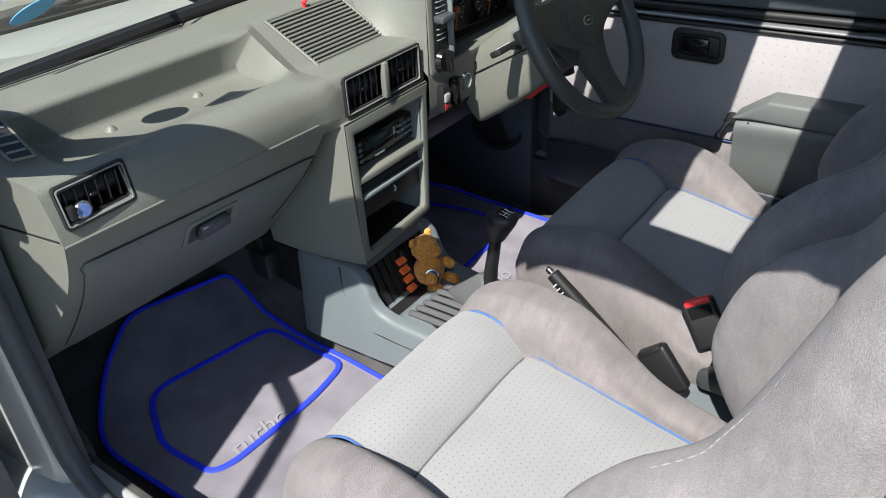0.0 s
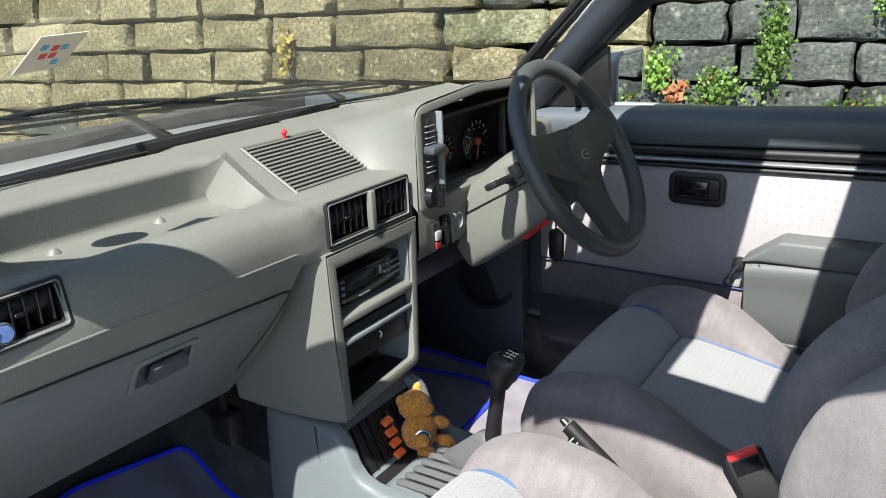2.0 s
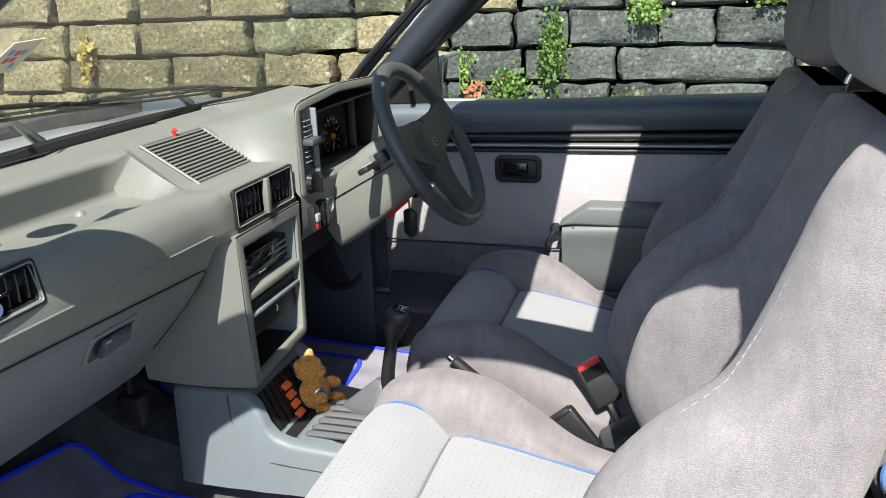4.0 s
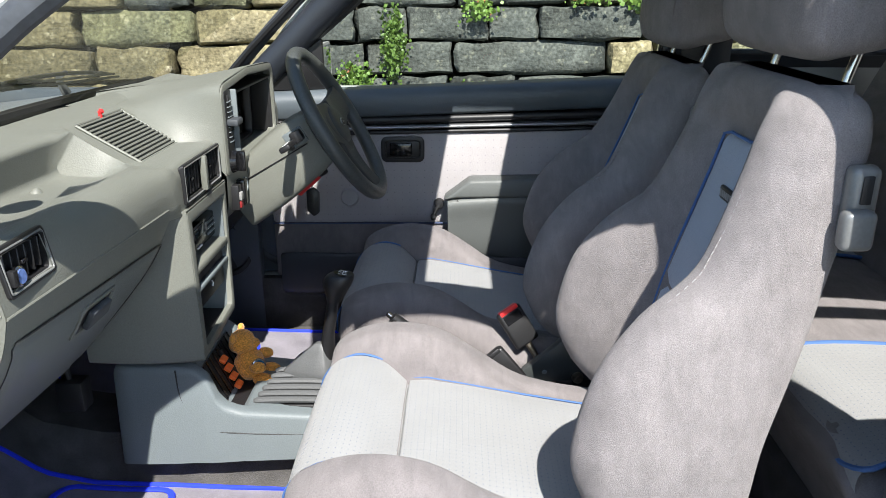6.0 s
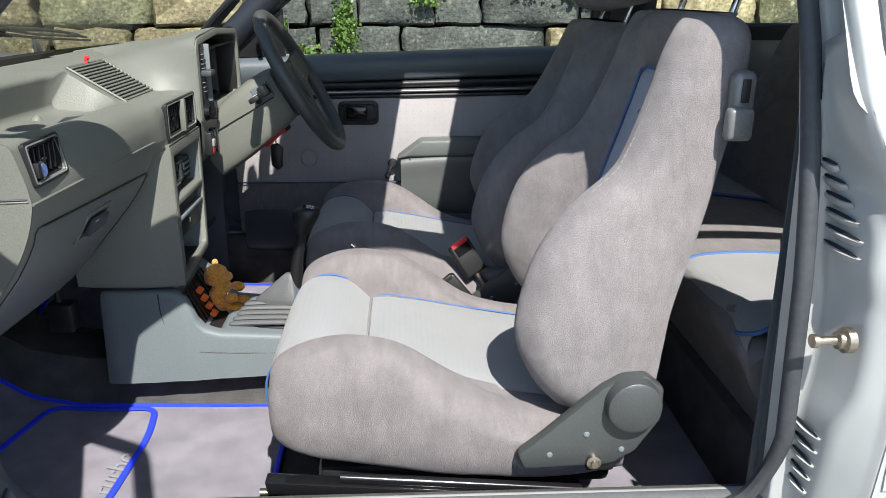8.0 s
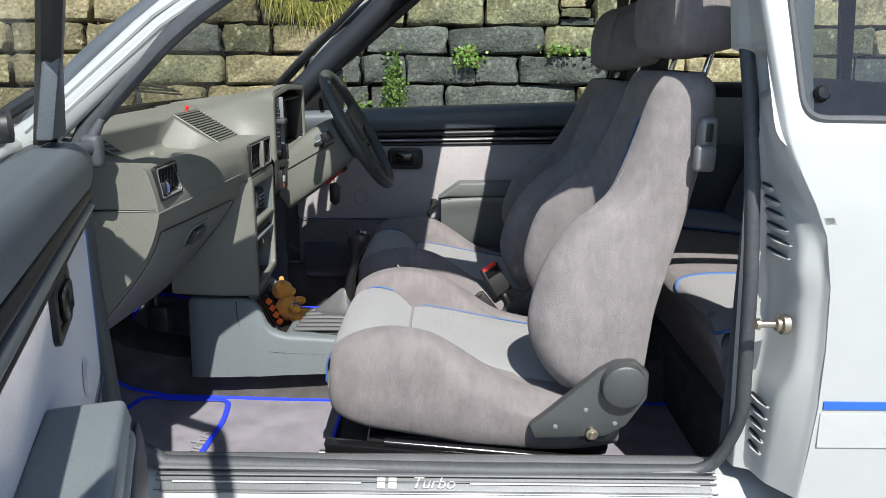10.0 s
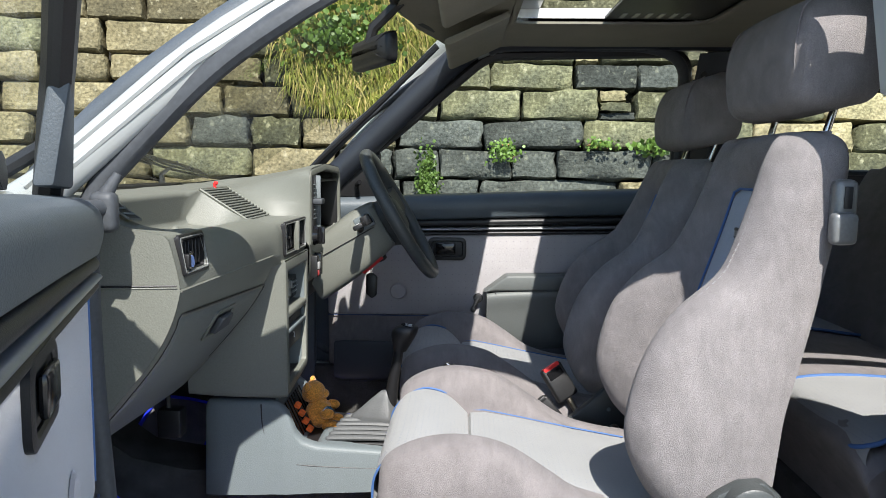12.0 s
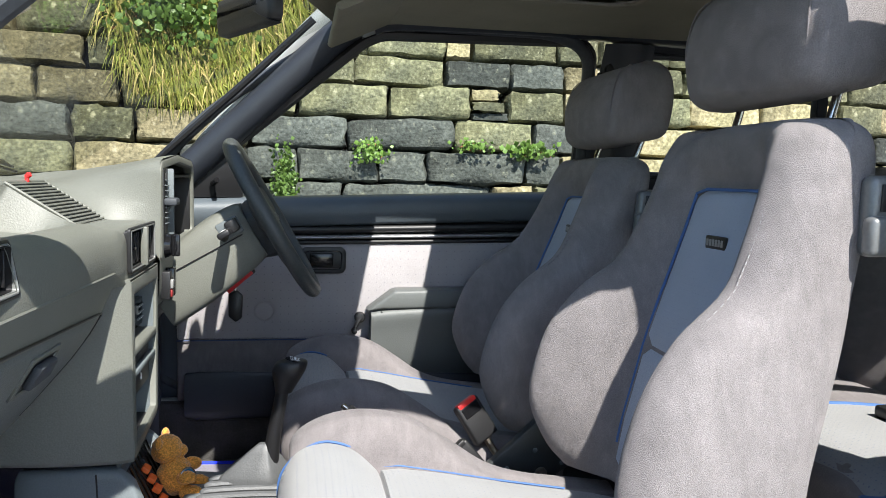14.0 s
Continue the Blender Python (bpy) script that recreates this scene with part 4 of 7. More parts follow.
lid = []
for q in range(25):
    v = q / 24
    row = []
    for i in range(29):
        u = i / 28
        z1 = lid_top(-0.632 + 0.438 * u)
        z = z1 + (0.616 - z1) * v
        y0, y1 = -0.632 + 0.012 * v, lid_right(z)
        row.append(low_face(y0 + (y1 - y0) * u, z, 0.0022 if 0 < i < 28 and q > 0 else -0.004))
    lid.append(row)
part("glovebox_lid", rings(lid, False, False), LID_SHADE, dash, "grey glovebox lid")
gap = [low_face(-0.622 - 0.002, 0.63 + 0.19 * q / 8, 0.0012) for q in range(9)] + [low_face(-0.632 + 0.004, 0.832, 0.0012), low_face(-0.622, 0.8395, 0.0012)] + [low_face(-0.60 + 0.38 * q / 10, lid_top(-0.60 + 0.38 * q / 10), 0.0012) for q in range(11)] + [low_face(-0.200, 0.820, 0.0012)] + [low_face(lid_right(z) + 0.001, z, 0.0012) for z in (0.812, 0.79, 0.76, 0.72, 0.68)]
part("lid_gap", tube(gap, [0.0007] * 9 + [0.0010] * 2 + [0.0019] * 12 + [0.0010] * 5, 6), BLACK, dash)


def slope(y, s, h):
    """A place on the lid: s down from its top edge, h proud of it."""
    return low_face(y, 0.842 - s * 0.87, h + 0.0022)


gh = part("glovebox_latch", frame_ring(round_rect(-0.410, 0.062, 0.100, 0.058, 0.010), round_rect(-0.410, 0.062, 0.084, 0.042, 0.008), lambda u, v, w: slope(u, v, w), 0.0035), DASH, dash)
part("latch_cup", prism([slope(-0.453, 0.041, 0.0008), slope(-0.367, 0.041, 0.0008), slope(-0.367, 0.083, 0.0008), slope(-0.453, 0.083, 0.0008)], slope(0, 0.06, 0.0006) - slope(0, 0.06, 0), 0.0), BLACK, gh)
part("latch_paddle", prism([slope(-0.436, 0.046, 0.001), slope(-0.384, 0.044, 0.001), slope(-0.376, 0.072, 0.001), slope(-0.436, 0.078, 0.001)], slope(0, 0.06, 0.011) - slope(0, 0.06, 0), 0.004), RUBBER, gh, "dark grey latch paddle")
part("finger_scoop", prism([slope(-0.374, 0.044, 0.0008), slope(-0.364, 0.040, 0.0008), slope(-0.364, 0.070, 0.0008), slope(-0.374, 0.076, 0.0008)], slope(0, 0.06, 0.003) - slope(0, 0.06, 0), 0.001), DASH, gh)


VENTLIP = material("vent_lip_plastic", (0.15, 0.155, 0.15), 0.35, grain=0.05)


# air vents
def vent(y0, y1, z0, z1, x, cells, lean=0.0):
    """A black louvred air outlet in a pale frame."""
    cy, cz, w, h = (y0 + y1) / 2, (z0 + z1) / 2, y1 - y0, z1 - z0
    put = lambda u, v, q: Vector((x + q + lean * (v - cz), u, v))
    fr = part("vent_frame", frame_ring(round_rect(cy, cz, w, h, 0.006), round_rect(cy, cz, w - 0.007, h - 0.007, 0.005), put, 0.005), BLACK, dash, "black vent surround")
    part("vent_lip", frame_ring(round_rect(cy, cz, w - 0.007, h - 0.007, 0.005), round_rect(cy, cz, w - 0.012, h - 0.012, 0.004), lambda u, v, q: put(u, v, q + 0.0015), 0.004), VENTLIP, fr, "pale vent lip")
    bx = rings([[(x + q, u, v) for u, v in round_rect(cy, cz, w - 0.014, h - 0.014, 0.003)] for q in (0.003, -0.045)], True, False)
    part("vent_duct", merge(bx, rbox(x - 0.047, x - 0.043, y0 + 0.004, y1 - 0.004, z0 + 0.004, z1 - 0.004, 0.001)), BLACK, fr)
    for a, b in cells:
        part("vent_drum", tube([(x - 0.022, a + 0.002, cz + 0.004), (x - 0.022, b - 0.002, cz + 0.004)], (h - 0.02) * 0.36, 14), BLACK, fr)
        for q in range(6):
            y = a + 0.006 + (b - a - 0.012) * q / 5
            part("slat", rbox(x - 0.022, x - 0.001, y - 0.0011, y + 0.0011, z0 + 0.011, z1 - 0.011, 0.0008, 1), BLACK, fr)
        part("tab", rbox(x - 0.004, x + 0.002, (a + b) / 2 - 0.006, (a + b) / 2 + 0.006, cz - 0.002, cz + 0.003, 0.001, 1), GLOSSBLACK, fr)
    return fr


vl = vent(-0.633, -0.527, 0.896, 0.956, -0.4075, [(-0.624, -0.536)], -0.17)
vc = vent(-0.136, 0.074, 0.868, 0.940, -0.372, [(-0.127, -0.040), (-0.024, 0.065)])
part("vent_divider", rbox(-0.372, -0.360, -0.038, -0.026, 0.872, 0.936, 0.002), DASH, vc)
# small charm clipped to the passenger vent
ch = part("vent_charm", lathe([(0.001, 0.005), (0.0105, 0.006), (0.0125, 0.004), (0.0125, 0.0)], 28, (1, 0, 0.1), (-0.405, -0.603, 0.915)), CHROME, vl, "round chrome-rimmed blue charm")
part("charm_face", lathe([(0.001, 0.0068), (0.0088, 0.0066), (0.009, 0.005)], 24, (1, 0, 0.1), (-0.405, -0.603, 0.915)), material("charm_blue", (0.10, 0.16, 0.36), 0.3, grain=0.3, grain_scale=200), ch)
part("charm_clip", rbox(-0.406, -0.396, -0.624, -0.614, 0.908, 0.928, 0.002), BLACK, vl)

# demister outlet at the door end
DEM = [Vector((-0.535, -0.640, 1.0135)), Vector((-0.527, -0.608, 1.0125)), Vector((-0.474, -0.606, 0.9745)), Vector((-0.480, -0.634, 0.9770))]
dn = (DEM[1] - DEM[0]).cross(DEM[2] - DEM[1]).normalized()
dn = dn if dn.z > 0 else -dn
dm = part("demister", prism(DEM, dn * 0.004, 0.001, 1), BLACK, dash, "black slotted demister outlet")
for q in range(4):
    a, b = DEM[0].lerp(DEM[3], 0.18 + 0.21 * q), DEM[1].lerp(DEM[2], 0.18 + 0.21 * q)
    part("demister_rib", tube([a.lerp(b, 0.1) + dn * 0.0045, a.lerp(b, 0.9) + dn * 0.0045], 0.0018, 6), TRIM, dm)
for a, b in ((0, 1), (1, 2), (2, 3), (3, 0)):
    part("demister_rim", tube([DEM[a] + dn * 0.003, DEM[b] + dn * 0.003], 0.0022, 6), DASH, dm)
for a, b in ((-0.56, -0.42), (-0.36, -0.22)):
    part("screen_slot", rbox(-0.652, -0.646, a, b, 1.0135, 1.0155, 0.0005, 1), BLACK, dash)

# centre block under the grille
rows = [section(y, CEN) for y in (-0.148, -0.10, 0.0, 0.088)]
part("centre_block", punch(rings(rows, False, False), -0.128, 0.066, 0.876, 0.932, -0.43), DASH, dash, "", 45)
# slotted speaker grille: a frame with raised bars over a dark well
gd = Vector((-0.452 + 0.556, 0, 0.938 - 1.008)).normalized()
gn = Vector((-gd.z, 0, gd.x))
GO = Vector((-0.548, 0, 1.0035))
gp = lambda y, s, h: GO + gd * s + gn * h + Vector((0, y, 0))
sh = lambda s: 0.06 * s / 0.11
gr = part("speaker_grille", prism([gp(-0.118, 0.0, 0.0005), gp(0.060, 0.0, 0.0005), gp(0.072, 0.114, 0.0005), gp(-0.104, 0.114, 0.0005)], gn * 0.0012, 0.0), BLACK, dash, "black slotted speaker grille")
for q in range(14):
    s = 0.003 + q * 0.0083
    y0, y1 = -0.117 + 0.013 * s / 0.11, 0.059 + 0.012 * s / 0.11
    part("grille_bar", tube([gp(y0, s, 0.003), gp(y1, s, 0.003)], 0.0024, 6), DASH, gr)
for (ya, sa), (yb, sb) in (((-0.121, -0.003), (-0.107, 0.117)), ((0.063, -0.003), (0.075, 0.117)), ((-0.121, -0.003), (0.063, -0.003)), ((-0.107, 0.117), (0.075, 0.117))):
    part("grille_rim", tube([gp(ya, sa, 0.002), gp(yb, sb, 0.002)], 0.0028, 6), DASH, gr)
pn = part("alarm_lamp", merge(tube([(-0.548, -0.026, 1.004), (-0.548, -0.026, 1.016)], 0.0035, 8), lathe([(0.001, 0.007), (0.005, 0.004), (0.004, -0.003)], 12, (1, 0, 1), (-0.547, -0.026, 1.016))), RED, dash, "small red alarm lamp")

# centre stack: open frame with shelves
SX = -0.366
st_o = [(-0.158, 0.858), (0.092, 0.846), (0.078, 0.600), (0.062, 0.578), (-0.140, 0.565), (-0.148, 0.575)]
sb = []
for x, g in ((-0.56, 0.046), (-0.51, 0.040), (-0.46, 0.030), (-0.42, 0.018), (-0.385, 0.006), (SX - 0.006, 0.0), (SX, -0.004)):
    sb.append([(x, y - g * (0.35 + 0.65 * min(1.0, (0.862 - z) / 0.20)) if y < 0 else y + g * 0.1, z + (0.10 * (-0.385 - x) * max(0.0, (0.72 - z) / 0.15) if x < -0.385 else 0.0)) for y, z in ((-0.150, 0.862), (-0.150, 0.79), (-0.150, 0.72), (-0.146, 0.65), (-0.141, 0.576), (-0.137, 0.570), (0.064, 0.588), (0.072, 0.598), (0.086, 0.85), (0.086, 0.862))])
stack = part("radio_console", rings(sb, True, False), DASH, dash, "grey centre stack with radio and open bins", 25)
# face frame
fo = [(-0.146, 0.858), (0.082, 0.858), (0.069, 0.597), (0.062, 0.590), (-0.133, 0.574), (-0.138, 0.580)]
fi = [(-0.128, 0.836), (0.068, 0.836), (0.055, 0.612), (0.050, 0.606), (-0.116, 0.592), (-0.121, 0.597)]
part("stack_frame", frame_ring(fo, fi, lambda u, v, w: Vector((SX - 0.004 + w, u, v)), 0.006), DASH, stack)
part("stack_well", rbox(-0.50, -0.455, -0.135, 0.075, 0.575, 0.85, 0.001), BLACK, stack)
for zz, h in ((0.742, 0.016),):
    part("stack_shelf", rbox(-0.45, SX + 0.001, -0.128, 0.066, zz - 0.008, zz + 0.008, 0.005, 3), DASH, stack)
for s, y0, y1 in (("l", -0.131, -0.126), ("r", 0.060, 0.065)):
    part("well_side", rbox(-0.455, SX - 0.004, y0, y1, 0.585, 0.85, 0.001, 1), TRIM, stack)
part("well_floor", rbox(-0.455, SX - 0.004, -0.128, 0.062, 0.586, 0.592, 0.001, 1), BLACK, stack)
part("well_roof", rbox(-0.455, SX - 0.004, -0.128, 0.066, 0.842, 0.85, 0.001, 1), DASH, stack)
# small drawer below the shelf
dr = part("stack_drawer", rbox(-0.45, -0.378, -0.120, 0.060, 0.655, 0.724, 0.003), BLACK, stack, "black blank drawer front")
part("drawer_lip", rbox(-0.380, -0.366, -0.121, 0.060, 0.700, 0.709, 0.003), TRIM, dr)
part("drawer_clip", tube([(-0.377, -0.022, 0.686), (-0.3765, -0.018, 0.680), (-0.3765, -0.022, 0.674)], 0.0014, 6), LETTER, dr)

# radio
radio = thing("car_radio", "black cassette radio with small buttons in the stack", "radio", at=(-0.4, -0.03, 0.76))
part("radio_body", rbox(-0.45, -0.388, -0.118, 0.060, 0.757, 0.806, 0.002), GLOSSBLACK, radio)
part("radio_slot", rbox(-0.389, -0.3865, -0.070, 0.010, 0.781, 0.800, 0.001), DISPLAY, radio)
for r in range(3):
    for c in range(7):
        part("button", rbox(-0.389, -0.3855, 0.012 + c * 0.0068, 0.016 + c * 0.0068, 0.768 + r * 0.011, 0.773 + r * 0.011, 0.0008, 1), TRIM, radio)
        part("button_mark", rbox(-0.386, -0.3850, 0.013 + c * 0.0068, 0.0148 + c * 0.0068, 0.770 + r * 0.011, 0.7713 + r * 0.011, 0.0, 1), LETTER, radio) if (c + r) % 2 else None
for r in range(4):
    for c in range(2):
        part("button", rbox(-0.389, -0.3855, -0.112 + c * 0.014, -0.103 + c * 0.014, 0.762 + r * 0.011, 0.768 + r * 0.011, 0.0008, 1), TRIM, radio)
part("radio_knob", lathe([(0.001, 0.009), (0.006, 0.009), (0.007, 0.0)], 18, (1, 0, 0), (-0.389, -0.082, 0.792)), BLACK, radio)
part("radio_lettering", rbox(-0.389, -0.3855, -0.055, -0.028, 0.7605, 0.7635, 0.0), LETTER, radio)
part("radio_button", rbox(-0.389, -0.384, 0.000, 0.004, 0.782, 0.797, 0.001), GREYPLASTIC, radio)

# instrument hood
HX = -0.362
hy1 = 0.540


def hood():
    rows = []
    for x, za, zb, yb, ya in ((-0.70, 1.000, 0.99, 0.05, 0.26), (-0.62, 1.010, 1.000, 0.05, 0.24), (-0.56, 1.016, 0.998, 0.055, 0.20), (-0.50, 1.026, 0.965, 0.060, 0.165), (-0.44, 1.037, 0.930, 0.066, 0.130), (-0.39, 1.048, 0.905, 0.078, 0.104), (HX, 1.052, 0.868, 0.088, 0.094)):
        rows.append([(x, y, z) for y, z in ((yb, zb), (yb * 0.5 + ya * 0.5, zb * 0.5 + za * 0.5 - 0.004), (ya, za - 0.008), (ya + 0.03, za), (0.30, za + 0.012), (hy1 - 0.035, za + 0.004), (hy1 - 0.01, za - 0.012), (hy1, zb * 0.5 + za * 0.5), (hy1, zb))])
    rows = [spline(fillet(r, [0, 0.01, 0.03, 0.03, 0.03, 0.02, 0.02, 0.02, 0], 3), 60) for r in rows]
    cols = [spline([r[i] for r in rows], 24) for i in range(60)]
    return rings([[c[j] for c in cols] for j in range(24)], False, False)


bn = part("instrument_hood", hood(), DASH, dash, "grey hooded instrument binnacle", 50)
ho = fillet([(0.30, 1.062), (hy1 - 0.006, 1.052), (hy1, 0.872), (0.094, 0.866), (0.094, 1.046), (0.30, 1.062)], [0, 0.03, 0.02, 0.01, 0.03, 0], 5)[:-1]
hi = fillet([(0.30, 1.046), (hy1 - 0.020, 1.036), (hy1 - 0.014, 0.888), (0.108, 0.880), (0.108, 1.032), (0.30, 1.046)], [0, 0.03, 0.02, 0.01, 0.03, 0], 5)[:-1]
part("hood_rim", frame_ring([tuple(p[:2]) for p in [Vector((*q, 0)) if len(q) == 2 else q for q in ho]], [tuple(p[:2]) for p in hi], lambda u, v, w: Vector((HX - 0.006 + w - 0.28 * max(0, 0.96 - v) * 0, u, v)), 0.010), DASH, bn)
part("hood_lining", rbox(-0.43, HX - 0.004, 0.165, hy1 - 0.016, 1.016, 1.022, 0.002), BLACK, bn)
part("hood_side", rbox(-0.44, HX - 0.004, hy1 - 0.02, hy1 - 0.014, 0.885, 1.020, 0.002), BLACK, bn)
pan = part("cluster_panel", rbox(-0.475, -0.452, 0.175, hy1 - 0.02, 0.872, 1.008, 0.002), BLACK, bn)
lens = part("cluster_lens", rbox(-0.425, -0.423, 0.156, 0.485, 0.888, 1.012, 0.002), glass_material("lens", (0.85, 0.85, 0.85), 0.05), bn)
part("cluster_frame", frame_ring(round_rect(0.335, 0.945, 0.315, 0.130, 0.012), round_rect(0.33, 0.945, 0.305, 0.112, 0.010), lambda u, v, w: Vector((-0.420 + w, u, v)), 0.012), BLACK, bn)
for cy, cz, r in ((0.300, 0.930, 0.034), (0.425, 0.925, 0.050)):
    g = part("gauge", lathe([(0.001, 0.002), (r, 0.002), (r + 0.002, 0.0)], 36, (1, 0, 0), (-0.446, cy, cz)), GLOSSBLACK, bn, "black round gauge")
    for q in range(13):
        a = radians(225 - q * 22.5)
        m = Matrix.Translation((-0.4430, cy + math.cos(a) * r * 0.82, cz + math.sin(a) * r * 0.82)) @ Matrix.Rotation(a, 4, "X")
        part("gauge_mark", rbox(-0.0004, 0.0004, -0.004, 0.004, -0.0007, 0.0007, 0, 1, m), LETTER, g)
    for q in range(1, 12, 2):
        a = radians(225 - q * 22.5)
        part("gauge_figure", rbox(-0.4434, -0.4428, cy + math.cos(a) * r * 0.6 - 0.003, cy + math.cos(a) * r * 0.6 + 0.003, cz + math.sin(a) * r * 0.6 - 0.002, cz + math.sin(a) * r * 0.6 + 0.002, 0), THREAD, g)
    part("gauge_hub", lathe([(0.001, 0.006), (0.007, 0.006), (0.008, 0)], 20, (1, 0, 0), (-0.443, cy, cz)), NEEDLE, g, "orange needle hub")
    part("needle", tube([(-0.438, cy, cz), (-0.438, cy - 0.010, cz - 0.036)], 0.0013, 6), NEEDLE, g)
for q in range(5):
    part("warning_lamp", rbox(-0.446, -0.4435, 0.170 + 0.0, 0.182, 0.905 + q * 0.018, 0.915 + q * 0.018, 0.001, 1), TRIM, bn)

# switch strip beside the hood: slider and rotary knob
part("strip_panel", rbox(-0.372, -0.356, 0.104, 0.150, 0.884, 1.036, 0.004), BLACK, bn)
part("strip_rib", rbox(-0.372, -0.346, 0.150, 0.156, 0.900, 1.034, 0.002), TRIM, bn)
for q in range(9):
    part("strip_slat", rbox(-0.358, -0.352, 0.112, 0.140, 0.932 + q * 0.010, 0.9335 + q * 0.010, 0.0005, 1), TRIM, bn)
part("slider_rail", rbox(-0.358, -0.354, 0.118, 0.128, 0.93, 1.026, 0.001), BLACK, bn)
part("slider", rbox(-0.358, -0.334, 0.106, 0.146, 0.966, 0.980, 0.004), RUBBER, bn, "grey heater slider")
part("rotary_knob", merge(lathe([(0.001, 0.012), (0.020, 0.011), (0.0245, 0.0)], 28, (1, 0, 0), (-0.358, 0.128, 0.891)), rbox(-0.348, -0.332, 0.123, 0.133, 0.870, 0.912, 0.003)), GLOSSBLACK, bn, "black rotary knob")

# driver's lower dash
LOW = [(-0.50, 0.880), (-0.372, 0.880), (-0.362, 0.870), (-0.364, 0.80), (-0.372, 0.775), (-0.40, 0.765), (-0.50, 0.75)]
part("lower_dash", rings([section(y, LOW, [0, 0.006, 0.008, 0.02, 0.01, 0.01, 0]) for y in (0.088, 0.2, 0.4, 0.64)], False, False), DASH, dash, "", 45)
part("knee_panel", prism([(-0.38, 0.09, 0.770), (-0.42, 0.09, 0.70), (-0.56, 0.09, 0.66), (-0.56, 0.09, 0.77)], (0, 0.55, 0), 0.006), BLACK, dash, "dark lower knee panel")
part("dash_top_driver", rings([[(-0.745, y, 0.985), (-0.665, y, 1.012), (-0.60, y, 1.004), (-0.56, y, 0.985)] for y in (0.08, 0.3, 0.5, 0.665)], False, False), DASH, dash)
part("dash_end", rbox(-0.70, -0.380, 0.543, 0.668, 0.74, 0.945, 0.02, 3), DASH, dash)
DARKRED = material("dark_red_plastic", (0.22, 0.02, 0.02), 0.4, grain=0.05)
sw = part("hazard_switch", rbox(-0.366, -0.348, 0.112, 0.134, 0.790, 0.842, 0.002), BLACK, dash, "black rocker switch with red mark")
part("switch_mark", rbox(-0.350, -0.3445, 0.115, 0.131, 0.794, 0.808, 0.002), DARKRED, sw)
part("switch_rocker", rbox(-0.350, -0.3430, 0.115, 0.131, 0.810, 0.827, 0.002), GREYPLASTIC, sw)
part("switch", rbox(-0.366, -0.346, 0.152, 0.176, 0.790, 0.845, 0.004), GLOSSBLACK, dash)
part("blank_plug", lathe([(0.001, 0.003), (0.015, 0.003), (0.0155, 0.006), (0.0185, 0.005), (0.019, 0.0)], 28, (1, 0, 0), (-0.364, 0.210, 0.820)), TRIM, dash)

# ---- steering column and wheel ----
column = thing("steering_column", "grey two-piece steering column shroud with stalks", "steering column", at=(-0.3, 0.33, 0.8))
ax = Vector((0.868, 0, 0.497)).normalized()
HUB = Vector((-0.168, 0.335, 0.932))
wv = Vector((-0.497, 0, 0.868))
wy = Vector((0, 1, 0))
cp = lambda s, u, v: HUB + ax * s + wy * u + wv * v
rowsC = []
for s, w, a, b in ((-0.28, 0.088, 0.035, -0.098), (-0.20, 0.090, 0.052, -0.092), (-0.12, 0.088, 0.066, -0.080), (-0.065, 0.082, 0.066, -0.068), (-0.045, 0.076, 0.060, -0.060)):
    rowsC.append([cp(s, u, v) for u, v in ((-w, 0.0), (-w * 0.93, a * 0.75), (-w * 0.6, a), (w * 0.6, a), (w * 0.93, a * 0.75), (w, 0), (w * 0.93, b * 0.8), (w * 0.6, b), (-w * 0.6, b), (-w * 0.93, b * 0.8))])
sh1 = part("shroud", skin(rowsC, 44, 16), DASH, column, "grey column shroud")
part("shroud_seam", tube([cp(s, -w - 0.001, 0.004) for s, w in ((-0.27, 0.0885), (-0.20, 0.0905), (-0.12, 0.0885), (-0.065, 0.0825))], 0.0016, 6), BLACK, sh1)
part("shroud_screw", lathe([(0.001, 0.004), (0.007, 0.004), (0.008, 0.0)], 16, (0, -1, 0), cp(-0.175, -0.0835, -0.045)), CHROME, sh1)
part("warning_tag", prism([cp(-0.155, -0.05, -0.093), cp(-0.09, -0.05, -0.080), cp(-0.09, -0.066, -0.072), cp(-0.155, -0.066, -0.083)], (0, 0.004, 0), 0.001, 1), RED, sh1, "red strip under the column")
part("red_tag", rbox(-0.285, -0.268, 0.312, 0.336, 0.932, 0.945, 0.003), RED, sh1)
turn = Matrix.Rotation(radians(-29.8), 4, "Y")
hz = part("hazard_plate", rbox(-0.026, 0.022, -0.004, 0.004, -0.018, 0.020, 0.004, 2, Matrix.Translation(cp(-0.080, -0.083, 0.026)) @ turn), TRIM, sh1, "grey switch plate")
part("hazard_lever", rbox(-0.008, 0.018, -0.022, 0.002, -0.012, 0.014, 0.004, 2, Matrix.Translation(cp(-0.078, -0.088, 0.028)) @ turn), BLACK, hz, "black hazard switch")
stk = part("stalk", merge(tube([cp(-0.105, -0.075, 0.010), cp(-0.095, -0.105, 0.018), cp(-0.090, -0.122, 0.022)], 0.008, 10, flat=0.7), rbox(-0.013, 0.013, -0.030, 0.035, -0.006, 0.006, 0.004, 2, Matrix.Translation(cp(-0.088, -0.150, 0.024)) @ turn)), BLACK, column, "black light stalk")
for q in range(3):
    part("stalk_mark", rbox(-0.004, 0.004, -0.003, 0.003, 0.0062, 0.0068, 0, 1, Matrix.Translation(cp(-0.088, -0.166 + q * 0.018, 0.024)) @ turn), LETTER, stk)
